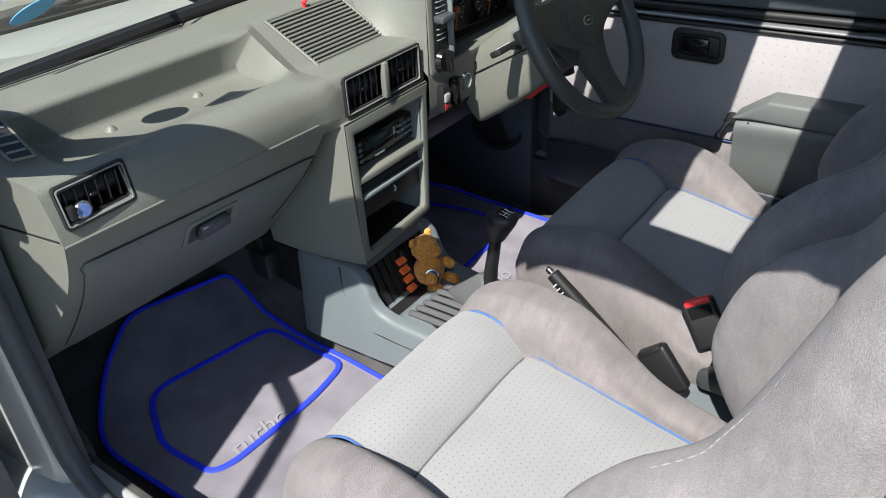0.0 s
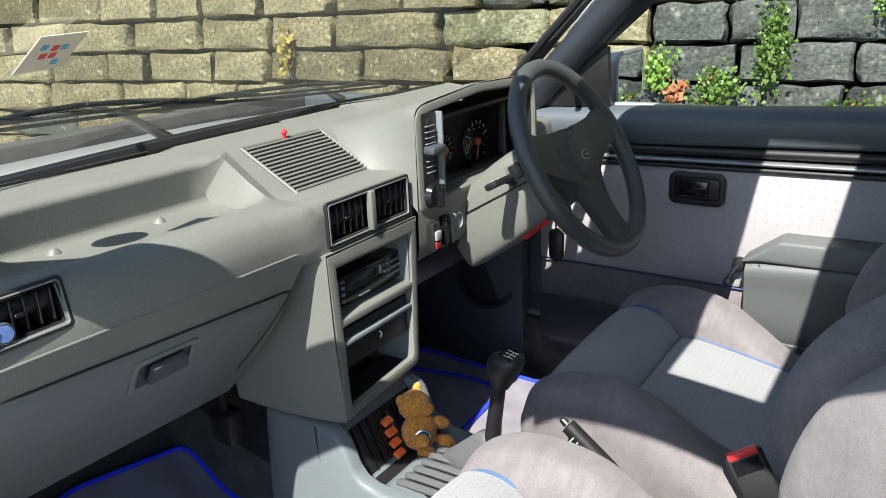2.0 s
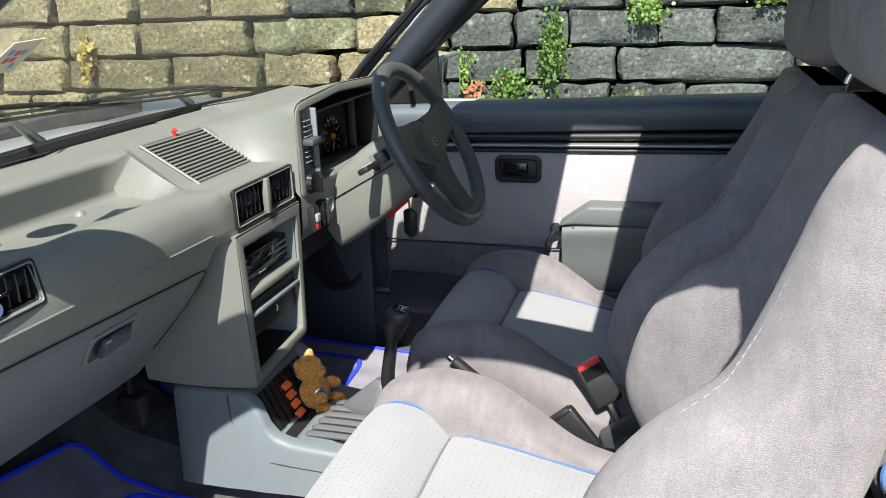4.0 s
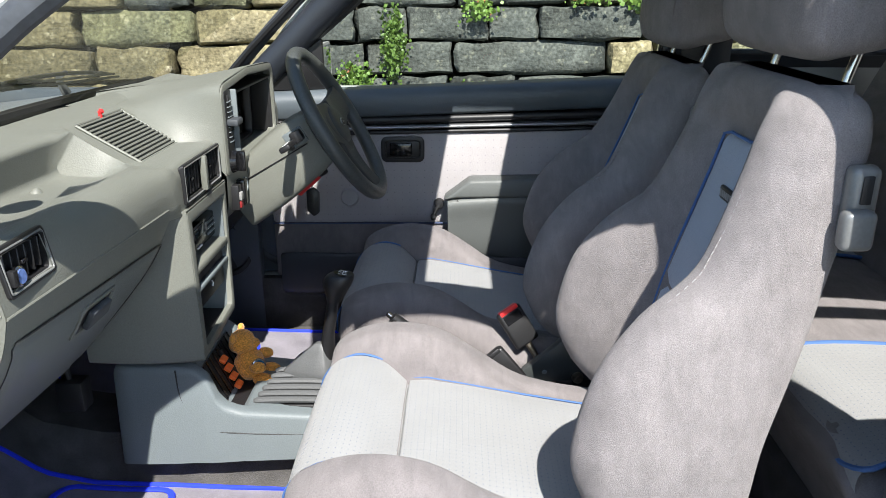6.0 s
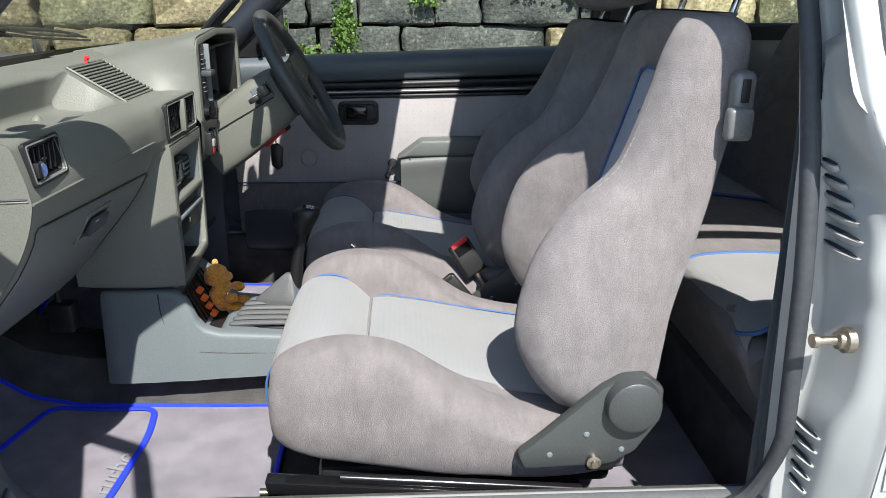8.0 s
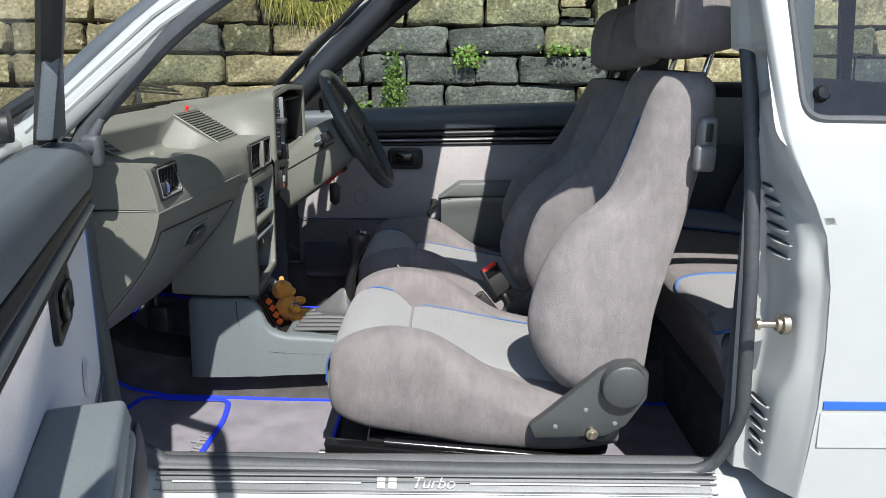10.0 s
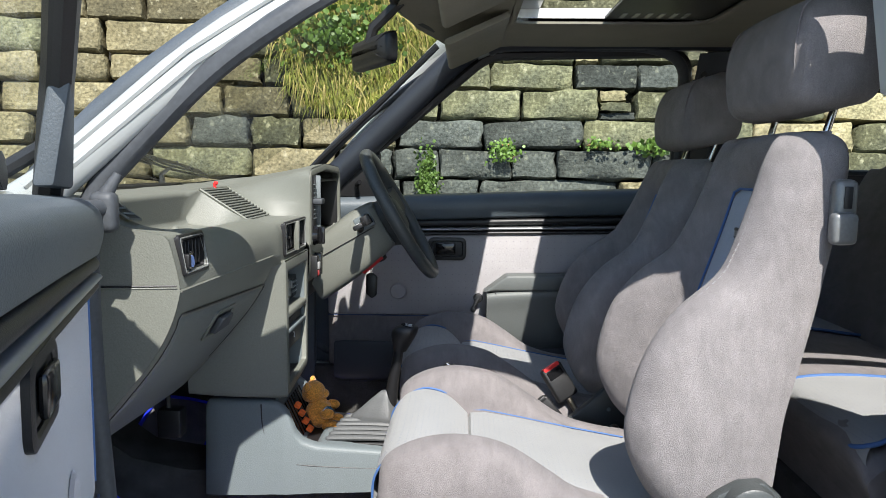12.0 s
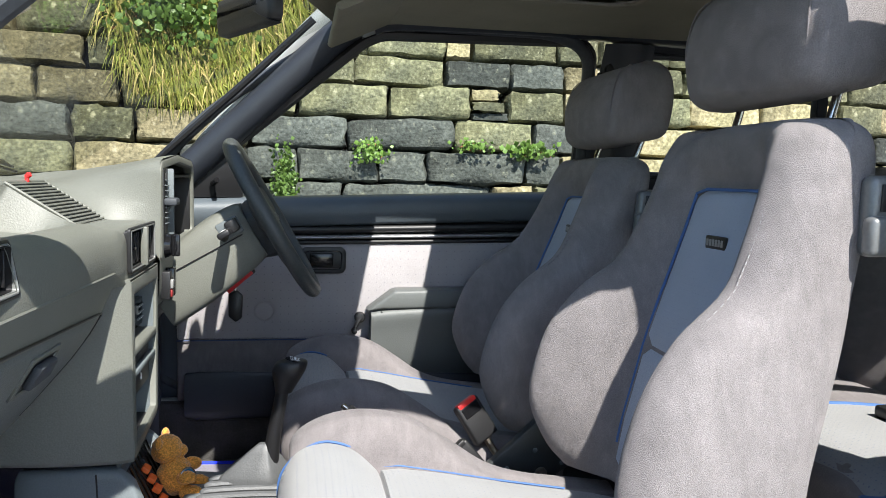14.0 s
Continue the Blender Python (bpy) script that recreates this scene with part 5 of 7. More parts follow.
part("ignition_barrel", lathe([(0.001, 0.03), (0.014, 0.028), (0.017, 0.0)], 20, (0.4, -0.3, -0.6), cp(-0.11, 0.055, -0.06)), BLACK, column)
keys = thing("car_keys", "black key fob hanging from the ignition", "keys", at=cp(-0.10, 0.02, -0.14))
part("key_ring", tube([cp(-0.10, 0.055, -0.085), Vector((-0.254, 0.408, 0.790)), Vector((-0.253, 0.408, 0.762))], 0.0025, 6), CHROME, keys)
part("fob", prism([(-0.268, 0.402, 0.758), (-0.250, 0.402, 0.764), (-0.236, 0.402, 0.752), (-0.238, 0.402, 0.700), (-0.252, 0.402, 0.690), (-0.268, 0.402, 0.704)], (0, 0.014, 0), 0.004), BLACK, keys, "black key fob")

wheel = thing("steering_wheel", "black leather three-spoke steering wheel", "steering wheel", at=HUB)
R = 0.178
rim = [cp(0.0, R * math.cos(a), R * math.sin(a)) for a in [2 * math.pi * i / 72 for i in range(72)]]
part("rim", tube(rim, 0.0165, 14, closed=True), LEATHER, wheel, "grained black leather rim")
part("hub_pad", skin([[cp(s, u * k, v * k) for u, v in ((-0.066, 0.030), (0, 0.058), (0.066, 0.030), (0.068, -0.006), (0.042, -0.056), (0, -0.070), (-0.042, -0.056), (-0.068, -0.006))] for s, k in ((-0.055, 0.95), (-0.03, 1.08), (-0.012, 1.05), (-0.002, 0.92), (0.0, 0.6), (0.001, 0.2))], 36, 18), BLACK, wheel, "moulded black hub pad")
for a, wd in ((14, 0.046), (166, 0.046), (270, 0.046)):
    c, s = math.cos(radians(a)), math.sin(radians(a))
    rr = []
    for d, w, k, th in ((0.03, 1.15, -0.012, 0.012), (0.08, 0.92, -0.016, 0.011), (0.13, 0.76, -0.010, 0.010), (R - 0.006, 0.86, -0.002, 0.011)):
        rr.append([cp(k + e * th, c * d - s * f * wd * w, s * d + c * f * wd * w) for e, f in ((1, -0.8), (0.6, -1), (-1, -0.8), (-1, 0.8), (0.6, 1), (1, 0.8))])
    part("spoke", skin(rr, 20, 14), BLACK, wheel)
HUBBLACK = material("hub_plastic", (0.052, 0.056, 0.057), 0.5, grain=0.1, bump=0.4, bump_scale=300)
for o in wheel.children:
    if o.name.startswith(("hub_pad", "spoke")):
        o.data.materials[0] = HUBBLACK
part("hub_cap", skin([[cp(h, r * math.cos(a) * 1.0, r * math.sin(a) * 0.92) for a in [2 * math.pi * q / 16 for q in range(16)]] for h, r in ((-0.006, 0.052), (0.002, 0.049), (0.007, 0.040), (0.009, 0.022), (0.0095, 0.006))], 40, 14), HUBBLACK, wheel, "round black horn pad")
part("hub_emblem", rings([[cp(h, r * 0.0165 * math.cos(a), r * 0.0095 * math.sin(a)) for a in [2 * math.pi * q / 28 for q in range(28)]] for h, r in ((0.008, 1.0), (0.0112, 1.0), (0.0116, 0.9))]), GREYPLASTIC, wheel, "small oval emblem")
part("emblem_field", rings([[cp(h, r * 0.0142 * math.cos(a), r * 0.0074 * math.sin(a)) for a in [2 * math.pi * q / 28 for q in range(28)]] for h, r in ((0.0112, 1.0), (0.0122, 1.0), (0.0123, 0.9))]), BLACK, wheel)
part("emblem_mark", rbox(-0.0004, 0.0004, -0.008, 0.008, -0.0016, 0.0016, 0.0, 1, Matrix.Translation(cp(0.0124, 0, 0)) @ Matrix.Rotation(radians(-29.8), 4, "Y")), GREYPLASTIC, wheel)

# ---- front seats ----
STITCH = material("pale_thread", (0.25, 0.245, 0.25), 0.8, grain=0.1, grain_scale=600)
COVER = material("recliner_plastic", (0.045, 0.050, 0.050), 0.42, grain=0.1, bump=0.3, bump_scale=400)
CATCH = material("cast_catch", (0.17, 0.175, 0.175), 0.35, 0.3, grain=0.08, grain_scale=200)
SY = -0.35


def back_section(z, xr, xf, xi, wo, wt, wi):
    """Closed outline of the backrest at a height; wings stand forward of the panel."""
    half = [(xi, 0.0), (xi, wi * 0.6), (xi - 0.004, wi * 0.98), (xi * 0.62 + xf * 0.38, wi * 0.72 + wt * 0.28), (xi * 0.18 + xf * 0.82, wi * 0.30 + wt * 0.70), (xf, wt), (xf + 0.016, wt * 0.42 + wo * 0.58), (xf + 0.05, wo * 0.99), (xf * 0.42 + xr * 0.58, wo), (xr - 0.018, wo - 0.006), (xr - 0.002, wo - 0.035), (xr, wo * 0.5), (xr, 0.0)]
    pts = [(x + 0.034 * max(0.0, min(1.0, (xi - x) / max(1e-3, xi - xf))), y * 0.97, z) for x, y in half] + [(x, -y, z) for x, y in half[-2:0:-1]]
    return [(x, SY + y, zz) for x, y, zz in pts]


def seat(label, dx, dy, lean, tall=1.0):
    """dx, dy move the seat; lean tips the backrest further to the rear, in metres for each metre of height."""
    s = thing("front_seat", label, "car seat", group="front seats", at=(0.15, SY, 0.30))
    # backrest shell
    lev = [(0.535, 0.462, 0.315, 0.405, 0.262, 0.225, 0.140), (0.575, 0.470, 0.280, 0.412, 0.272, 0.228, 0.138), (0.640, 0.474, 0.250, 0.420, 0.276, 0.228, 0.134), (0.70, 0.480, 0.250, 0.432, 0.276, 0.226, 0.130), (0.78, 0.500, 0.273, 0.448, 0.270, 0.222, 0.126),
           (0.845, 0.518, 0.318, 0.466, 0.262, 0.212, 0.122), (0.90, 0.532, 0.382, 0.482, 0.254, 0.200, 0.118), (0.96, 0.546, 0.412, 0.498, 0.247, 0.188, 0.112), (1.02, 0.558, 0.434, 0.512, 0.240, 0.178, 0.105), (1.06, 0.565, 0.448, 0.500, 0.235, 0.172, 0.09), (1.095, 0.566, 0.468, 0.496, 0.222, 0.160, 0.08), (1.113, 0.556, 0.490, 0.505, 0.195, 0.14, 0.07), (1.118, 0.540, 0.512, 0.518, 0.15, 0.10, 0.05)]
    back = part("backrest", skin([back_section(*l) for l in lev], 72, 56), VELOUR, s, "brushed grey velour winged backrest")
    # pale cloth centre of the backrest, two pads
    def pad(levels, lift):
        rows = []
        for z, x, w in levels:
            rows.append([(x - lift - 0.006 * (1 - u * u), SY + w * u, z) for u in np.linspace(-1, 1, 15)])
        return rings(rows, False, False)
    xi = lambda z: np.interp(z, [l[0] for l in lev], [l[3] for l in lev])
    wi = lambda z: np.interp(z, [l[0] for l in lev], [l[6] for l in lev])
    for z0, z1 in ((0.56, 0.762), (0.768, 1.02)):
        rows = [(z, xi(z) + (0.006 if z in (z0, z1) else 0), wi(z) * 0.97) for z in np.linspace(z0, z1, 16)]
        p = part("back_cloth", pad(rows, 0.004), BACKCLOTH_SHADE, s, "pale dotted cloth back panel")
        uv_plan(p, lambda c: c.y / 0.0098, lambda c: c.z / 0.0098)
    zs = list(np.linspace(0.60, 1.015, 16))
    line = [(xi(z) - 0.007, SY - wi(z) * 0.985, z) for z in zs] + [(xi(1.02) - 0.008, SY + u * wi(1.02), 1.022) for u in (-0.7, 0, 0.7)] + [(xi(z) - 0.007, SY + wi(z) * 0.985, z) for z in zs[::-1]]
    part("back_piping", tube(line, 0.0024, 6), PIPING, s, "blue piping")
    part("maker_tag", rbox(xi(0.945) - 0.0135, xi(0.945) - 0.006, SY - 0.028, SY + 0.028, 0.934, 0.954, 0.003), BLACK, s, "small black maker's tag")
    for q in range(6):
        part("tag_mark", rbox(xi(0.945) - 0.0142, xi(0.945) - 0.0133, SY - 0.023 + q * 0.008, SY - 0.0175 + q * 0.008, 0.939, 0.949, 0, 1), GREYPLASTIC, s)
    # stitched seams along the wings
    for sg in (1, -1):
        seam = [(np.interp(z, [l[0] for l in lev], [l[2] for l in lev]) + 0.005 + (0.034 if sg > 0 else 0.0), SY + sg * (np.interp(z, [l[0] for l in lev], [l[5] for l in lev]) + 0.012) * (0.97 if sg > 0 else 1.0), z) for z in np.linspace(0.60, 1.09, 30)]
        part("wing_seam", tube(seam, 0.0013, 6), VELOUR_SIDE, s)
        fine = spline(seam, 121)
        part("stitching", merge(*[tube([Vector(fine[k]) + Vector((-0.0006, sg * 0.0012, 0)), Vector(fine[k + 1]) + Vector((-0.0006, sg * 0.0012, 0))], 0.0008, 5) for k in range(0, 120, 2)]), STITCH, s, "pale stitched seam")
    # cushion: two long bolsters, front roll and centre panel
    def bolster(sg, wi0, wi1):
        prof = [(-0.114, 0.560, 0.505, 0.75), (-0.126, 0.588, 0.490, 0.93), (-0.108, 0.613, 0.470, 1.0), (-0.06, 0.634, 0.450, 1.02), (0.0, 0.640, 0.438, 1.02), (0.07, 0.626, 0.426, 1.02), (0.14, 0.585, 0.412, 1.01), (0.21, 0.540, 0.406, 1.0), (0.28, 0.518, 0.402, 1.0), (0.36, 0.508, 0.402, 0.98), (0.43, 0.500, 0.41, 0.95)]
        rows = []
        for x, zt, zb, k in prof:
            zi = min(0.560 - 0.16 * max(0, x - 0.02), zt - 0.008)
            wo = wi1 * k
            rows.append([(x, SY + sg * w, z) for w, z in ((wi0 - 0.02, zi - 0.05), (wi0, zi), (wi0 + 0.010, zi * 0.45 + zt * 0.55), (wi0 + 0.030, zt - 0.006), (wi0 + 0.052, zt), (wo - 0.024, zt - 0.006), (wo - 0.006, zt - 0.032), (wo, zt * 0.6 + zb * 0.4), (wo - 0.006, zb * 0.8 + zt * 0.2), (wo - 0.03, zb), (wi0, zb))])
        return skin(rows, 48, 40)
    part("outer_bolster", bolster(-1, 0.155, 0.262), VELOUR_SIDE, s, "grey-mauve velour thigh bolster")
    part("inner_bolster", bolster(1, 0.155, 0.268), VELOUR_SIDE, s, "grey-mauve velour thigh bolster")
    rr = []
    for u in np.linspace(-1, 1, 13):
        y = SY + 0.165 * u
        e = 0.010 * abs(u) ** 4
        rr.append([(x, y, z - e) for x, z in ((0.012, 0.52), (0.016, 0.560), (0.004, 0.578), (-0.03, 0.606), (-0.075, 0.616), (-0.115, 0.602), (-0.138, 0.562), (-0.142, 0.52), (-0.128, 0.475), (-0.09, 0.45))])
    roll = part("thigh_roll", rings([spline(r, 30) for r in rr], False, False), CLOTH, s, "pale dotted cloth thigh roll")
    uv_plan(roll, lambda c: c.y / 0.0098, lambda c: (c.x - c.z * 0.6) / 0.0098)
    rr = []
    for x, z in ((0.012, 0.552), (0.020, 0.572), (0.05, 0.573), (0.12, 0.562), (0.2, 0.546), (0.3, 0.528), (0.38, 0.515), (0.42, 0.505)):
        rr.append([(x, SY + 0.167 * u, z - 0.014 * abs(u) ** 5 - 0.004 * (1 - abs(u))) for u in np.linspace(-1, 1, 17)])
    pan = part("cushion_panel", rings(rr, False, False), CLOTH, s, "pale dotted cloth cushion panel")
    uv_plan(pan, lambda c: c.y / 0.0098, lambda c: c.x / 0.0098)
    part("cushion_seam", tube([(0.014, SY + 0.160 * u, 0.566 - 0.008 * u ** 4) for u in np.linspace(-1, 1, 11)], 0.0011, 6), VELOUR_SIDE, s)
    for sg in (1,):
        part("cushion_piping", tube([(x, SY + sg * 0.159, z) for x, z in ((0.018, 0.566), (0.05, 0.566), (0.12, 0.553), (0.22, 0.533), (0.33, 0.514))], 0.0019, 6), PIPING, s, "blue piping")
    for sg in (1, -1):
        part("roll_piping", tube(spline([(0.0, SY + sg * 0.165, 0.573), (-0.03, SY + sg * 0.165, 0.598), (-0.075, SY + sg * 0.165, 0.608), (-0.115, SY + sg * 0.165, 0.588), (-0.139, SY + sg * 0.166, 0.555), (-0.143, SY + sg * 0.166, 0.51)], 20), 0.0022, 6), PIPING, s, "blue piping")
    # headrest on two posts
    near = 1.2 if tall >= 1.0 else 1.0
    hr = []
    for z, x0, x1, w in ((1.150, 0.530, 0.602, 0.100), (1.157, 0.502, 0.625, 0.132), (1.182, 0.481, 0.636, 0.149), (1.25, 0.474, 0.638, 0.153), (1.300, 0.484, 0.628, 0.143), (1.327, 0.505, 0.610, 0.118), (1.338, 0.535, 0.588, 0.080)):
        hr.append([(x0 * (1 - a) + x1 * a, SY + w * b * (near if b < 0 else 1.0), z + 0.02 * (a - 0.5)) for a, b in ((0.015, -0.45), (0, 0.0), (0.015, 0.45), (0.04, 0.80), (0.12, 0.965), (0.24, 1.0), (0.60, 1.0), (0.88, 0.93), (0.98, 0.70), (1, 0), (0.98, -0.70), (0.88, -0.93), (0.60, -1.0), (0.24, -1.0), (0.12, -0.965), (0.04, -0.80))])
    h = part("headrest", skin(hr, 80, 44), VELOUR, s, "large grey velour headrest")
    for sg in (1, -1):
        part("headrest_seam", tube(spline([(0.56, SY + sg * 0.128 * (near if sg < 0 else 1), 1.154), (0.500, SY + sg * 0.131 * (near if sg < 0 else 1), 1.175), (0.488, SY + sg * 0.139 * (near if sg < 0 else 1), 1.22), (0.488, SY + sg * 0.140 * (near if sg < 0 else 1), 1.26), (0.500, SY + sg * 0.132 * (near if sg < 0 else 1), 1.305), (0.53, SY + sg * 0.116 * (near if sg < 0 else 1), 1.328)], 24), 0.0018, 6), VELOUR_SIDE, h)
        part("headrest_post", tube([(0.558, SY + sg * 0.115, 1.08), (0.585, SY + sg * 0.115, 1.19)], 0.006, 12), CHROME, s, "chrome headrest post")
    # recliner plate on the door side
    yp = SY - 0.268
    pl = part("recliner_plate", prism([(0.252, yp, 0.478), (0.262, yp, 0.452), (0.395, yp, 0.458), (0.432, yp, 0.480), (0.468, yp, 0.535), (0.468, yp, 0.585), (0.440, yp, 0.608), (0.405, yp, 0.606), (0.375, yp, 0.588), (0.285, yp, 0.505)], (0, -0.024, 0), 0.006, 2), COVER, s, "dark grey recliner cover")
    part("recliner_knob", lathe([(0.001, 0.034), (0.036, 0.034), (0.040, 0.031), (0.042, 0.012), (0.044, 0.0)], 40, (0, -1, 0), (0.420, yp - 0.012, 0.565)), COVER, pl, "round dark grey recliner cap")
    part("pivot_bolt", lathe([(0.001, 0.012), (0.005, 0.012), (0.006, 0.008), (0.011, 0.007), (0.0125, 0.0)], 20, (0, -1, 0), (0.368, yp - 0.024, 0.466)), STEEL, pl, "steel pivot bolt")
    for a, b in ((0.30, 0.478), (0.355, 0.512), (0.41, 0.485)):
        part("rivet", lathe([(0.001, 0.003), (0.004, 0.002), (0.005, 0.0)], 12, (0, -1, 0), (a, yp - 0.024, b)), TRIM, pl)
    part("pivot_lug", rbox(0.36, 0.405, yp - 0.014, yp, 0.44, 0.462, 0.005), BLACK, pl)
    # tilt catch on the upper side of the backrest
    ct = part("tilt_catch", rbox(0.522, 0.556, SY - 0.262, SY - 0.236, 0.950, 1.045, 0.010, 3), CATCH, s, "grey fold-forward catch")
    part("catch_slot", rbox(0.533, 0.545, SY - 0.2645, SY - 0.2615, 1.003, 1.035, 0.002), BLACK, ct)
    part("catch_thumb", rbox(0.515, 0.552, SY - 0.276, SY - 0.254, 0.952, 0.998, 0.008, 3), CATCH, ct)
    # pan, rails and feet
    part("seat_pan", rbox(-0.06, 0.42, SY - 0.22, SY + 0.22, 0.375, 0.42, 0.015), BLACK, s)
    for sg in (-1, 1):
        y = SY + sg * 0.248
        r = part("seat_rail", prism([(-0.135, y, 0.432), (-0.13, y, 0.410), (0.36, y, 0.365), (0.36, y, 0.388)], (0, 0.030 * sg, 0), 0.004), GLOSSBLACK, s, "black oiled seat rail")
        part("rail_tube", tube([(-0.02, y + 0.014 * sg, 0.427), (0.36, y + 0.014 * sg, 0.394)], 0.009, 10), GLOSSBLACK, r)
        part("rail_foot", rbox(-0.13, -0.09, y - 0.012, y + 0.012, 0.275, 0.40, 0.004), BLACK, s)
        part("rail_foot", rbox(0.31, 0.35, y - 0.012, y + 0.012, 0.275, 0.36, 0.004), BLACK, s)
        part("rail_pin", lathe([(0.001, 0.02), (0.007, 0.02), (0.007, 0.0)], 12, (-1, 0, 0), (-0.125, y + 0.012 * sg, 0.402)), STEEL, r)
    for o in s.children_recursive:
        for v in o.data.vertices:
            if v.co.z > 0.60:
                v.co.z = 0.60 + (v.co.z - 0.60) * tall
            v.co.x += dx + lean * max(0.0, v.co.z - 0.55)
            v.co.y += dy
    s.location.x += dx
    s.location.y += dy
    for o in s.children:
        o.matrix_parent_inverse = Matrix.Translation(-s.location)
    return s


seat_left = seat("grey velour bucket seat with pale cloth centre beside the open door", 0.0, 0.0, 0.02)
seat_right = seat("grey velour bucket seat behind the steering wheel, mostly in shade", -0.018, 0.64, 0.085, 0.93)



# ---- centre console ----
console = thing("centre_console", "grey moulded centre console with gear lever gaiter", "console", at=(-0.3, -0.02, 0.37))
CY = -0.035


def console_shell():
    rows = []
    for x, zt, zb, w in ((-0.536, 0.558, 0.366, 0.118), (-0.531, 0.566, 0.366, 0.122), (-0.50, 0.567, 0.366, 0.124), (-0.43, 0.565, 0.367, 0.123), (-0.396, 0.561, 0.368, 0.121), (-0.386, 0.558, 0.368, 0.121), (-0.375, 0.550, 0.368, 0.121), (-0.365, 0.540, 0.368, 0.121), (-0.35, 0.500, 0.369, 0.121), (-0.335, 0.482, 0.370, 0.121), (-0.315, 0.474, 0.371, 0.120), (-0.305, 0.471, 0.372, 0.120), (-0.295, 0.470, 0.372, 0.120), (-0.2, 0.462, 0.374, 0.115), (-0.05, 0.450, 0.376, 0.105), (0.15, 0.430, 0.378, 0.095), (0.36, 0.415, 0.378, 0.09)):
        zr = min(zt, float(np.interp(x, [-0.394, -0.386, -0.352, -0.345, -0.312, -0.302], [0.562, 0.540, 0.466, 0.456, 0.452, 0.475])))
        rows.append(fillet([(x, CY - w - 0.012, zb), (x, CY - w, zt), (x, CY - 0.094, zt), (x, CY - 0.090, zr), (x, CY + 0.090, zr), (x, CY + 0.094, zt), (x, CY + w, zt), (x, CY + w + 0.012, zb)], [0, 0.022, 0.003, 0.004, 0.004, 0.003, 0.022, 0], 4))
    return rings(rows, False, False)


part("console_shell", console_shell(), TRIM, console, "blue-grey moulded console", 50)
part("console_crease", tube(spline([(-0.418, CY - 0.1235, 0.56), (-0.412, CY - 0.1245, 0.50), (-0.38, CY - 0.125, 0.442), (-0.30, CY - 0.1245, 0.428), (-0.1, CY - 0.113, 0.42)], 24), 0.0015, 6), BLACK, console)
# sloping pocket ahead of the lever
tr = part("pocket", prism([(-0.386, CY - 0.088, 0.541), (-0.386, CY + 0.088, 0.541), (-0.350, CY + 0.088, 0.463), (-0.350, CY - 0.088, 0.463)], (0.003, 0, 0.002), 0.0), BLACK, console, "black ribbed coin pocket")
for q in range(9):
    y = CY - 0.08 + q * 0.02
    part("pocket_rib", prism([(-0.383, y, 0.543), (-0.383, y + 0.003, 0.543), (-0.347, y + 0.003, 0.465), (-0.347, y, 0.465)], (0.002, 0, 0.0012), 0.0), GLOSSBLACK, tr)
part("pocket_floor", rbox(-0.349, -0.308, CY - 0.088, CY + 0.088, 0.4545, 0.458, 0.001, 1), BLACK, console)
ps = part("pocket_rim", tube([(-0.391, CY - 0.094, 0.562), (-0.391, CY, 0.5625), (-0.391, CY + 0.094, 0.562)], 0.004, 8), TRIM, console)

# orange boxes and teddy bear in the pocket
bx = thing("orange_blocks", "short row of small orange blocks in the console pocket", "box", at=(-0.345, -0.06, 0.5))
for q in range(4):
    s = q / 3
    x, z = -0.374 + 0.028 * s, 0.519 - 0.052 * s
    m = Matrix.Translation((x + 0.006, CY + 0.001 - 0.002 * q, z)) @ Matrix.Rotation(radians(35), 4, "Y")
    part("block", rbox(-0.0072, 0.0072, -0.011, 0.011, -0.003, 0.006, 0.0015, 1, m), ORANGE, bx)
m = Matrix.Translation((-0.356, CY + 0.014, 0.494)) @ Matrix.Rotation(radians(60), 4, "Y")
part("block_tray", rbox(-0.045, 0.04, -0.006, 0.006, -0.010, 0.006, 0.002, 1, m), BLACK, bx)


def ball(c, r, sq=(1, 1, 1), seed=0, amp=0.06):
    bm = bmesh.new()
    bmesh.ops.create_icosphere(bm, subdivisions=4, radius=1)
    for v in bm.verts:
        d = 1 + amp * noise.noise(v.co * 2.3 + Vector((seed, 0, 0))) + amp * 0.8 * noise.noise(v.co * 11 + Vector((0, seed, 0)))
        v.co = Vector(c) + Vector((v.co.x * sq[0], v.co.y * sq[1], v.co.z * sq[2])) * r * d
    return bm


BX, BY, BZ = -0.326, 0.004, 0.492
bear = merge(ball((BX, BY, BZ), 0.032, (0.95, 1.0, 1.1), 1), ball((BX - 0.014, BY + 0.006, BZ + 0.046), 0.027, (1, 1.1, 0.95), 2), ball((BX - 0.024, BY - 0.018, BZ + 0.064), 0.010, (0.7, 1, 1), 3), ball((BX - 0.020, BY + 0.028, BZ + 0.068), 0.010, (0.7, 1, 1), 4),
             ball((BX + 0.008, BY + 0.012, BZ + 0.041), 0.013, (1, 1.1, 0.85), 5), ball((BX + 0.024, BY - 0.030, BZ + 0.006), 0.012, (1.4, 0.9, 1), 6), ball((BX + 0.026, BY + 0.030, BZ + 0.010), 0.012, (1.4, 0.9, 1), 7),
             ball((BX + 0.036, BY + 0.024, BZ - 0.024), 0.015, (1.5, 0.9, 0.9), 8), ball((BX + 0.030, BY - 0.020, BZ - 0.026), 0.015, (1.4, 0.9, 0.9), 9))
tb = part("teddy_bear", bear, BEAR)
fuse = tb.modifiers.new("fuse", "REMESH")
fuse.mode, fuse.voxel_size, fuse.use_smooth_shade = "VOXEL", 0.0016, True
tagged(tb, "small golden-brown plush teddy bear sitting in the console", "soft toy")
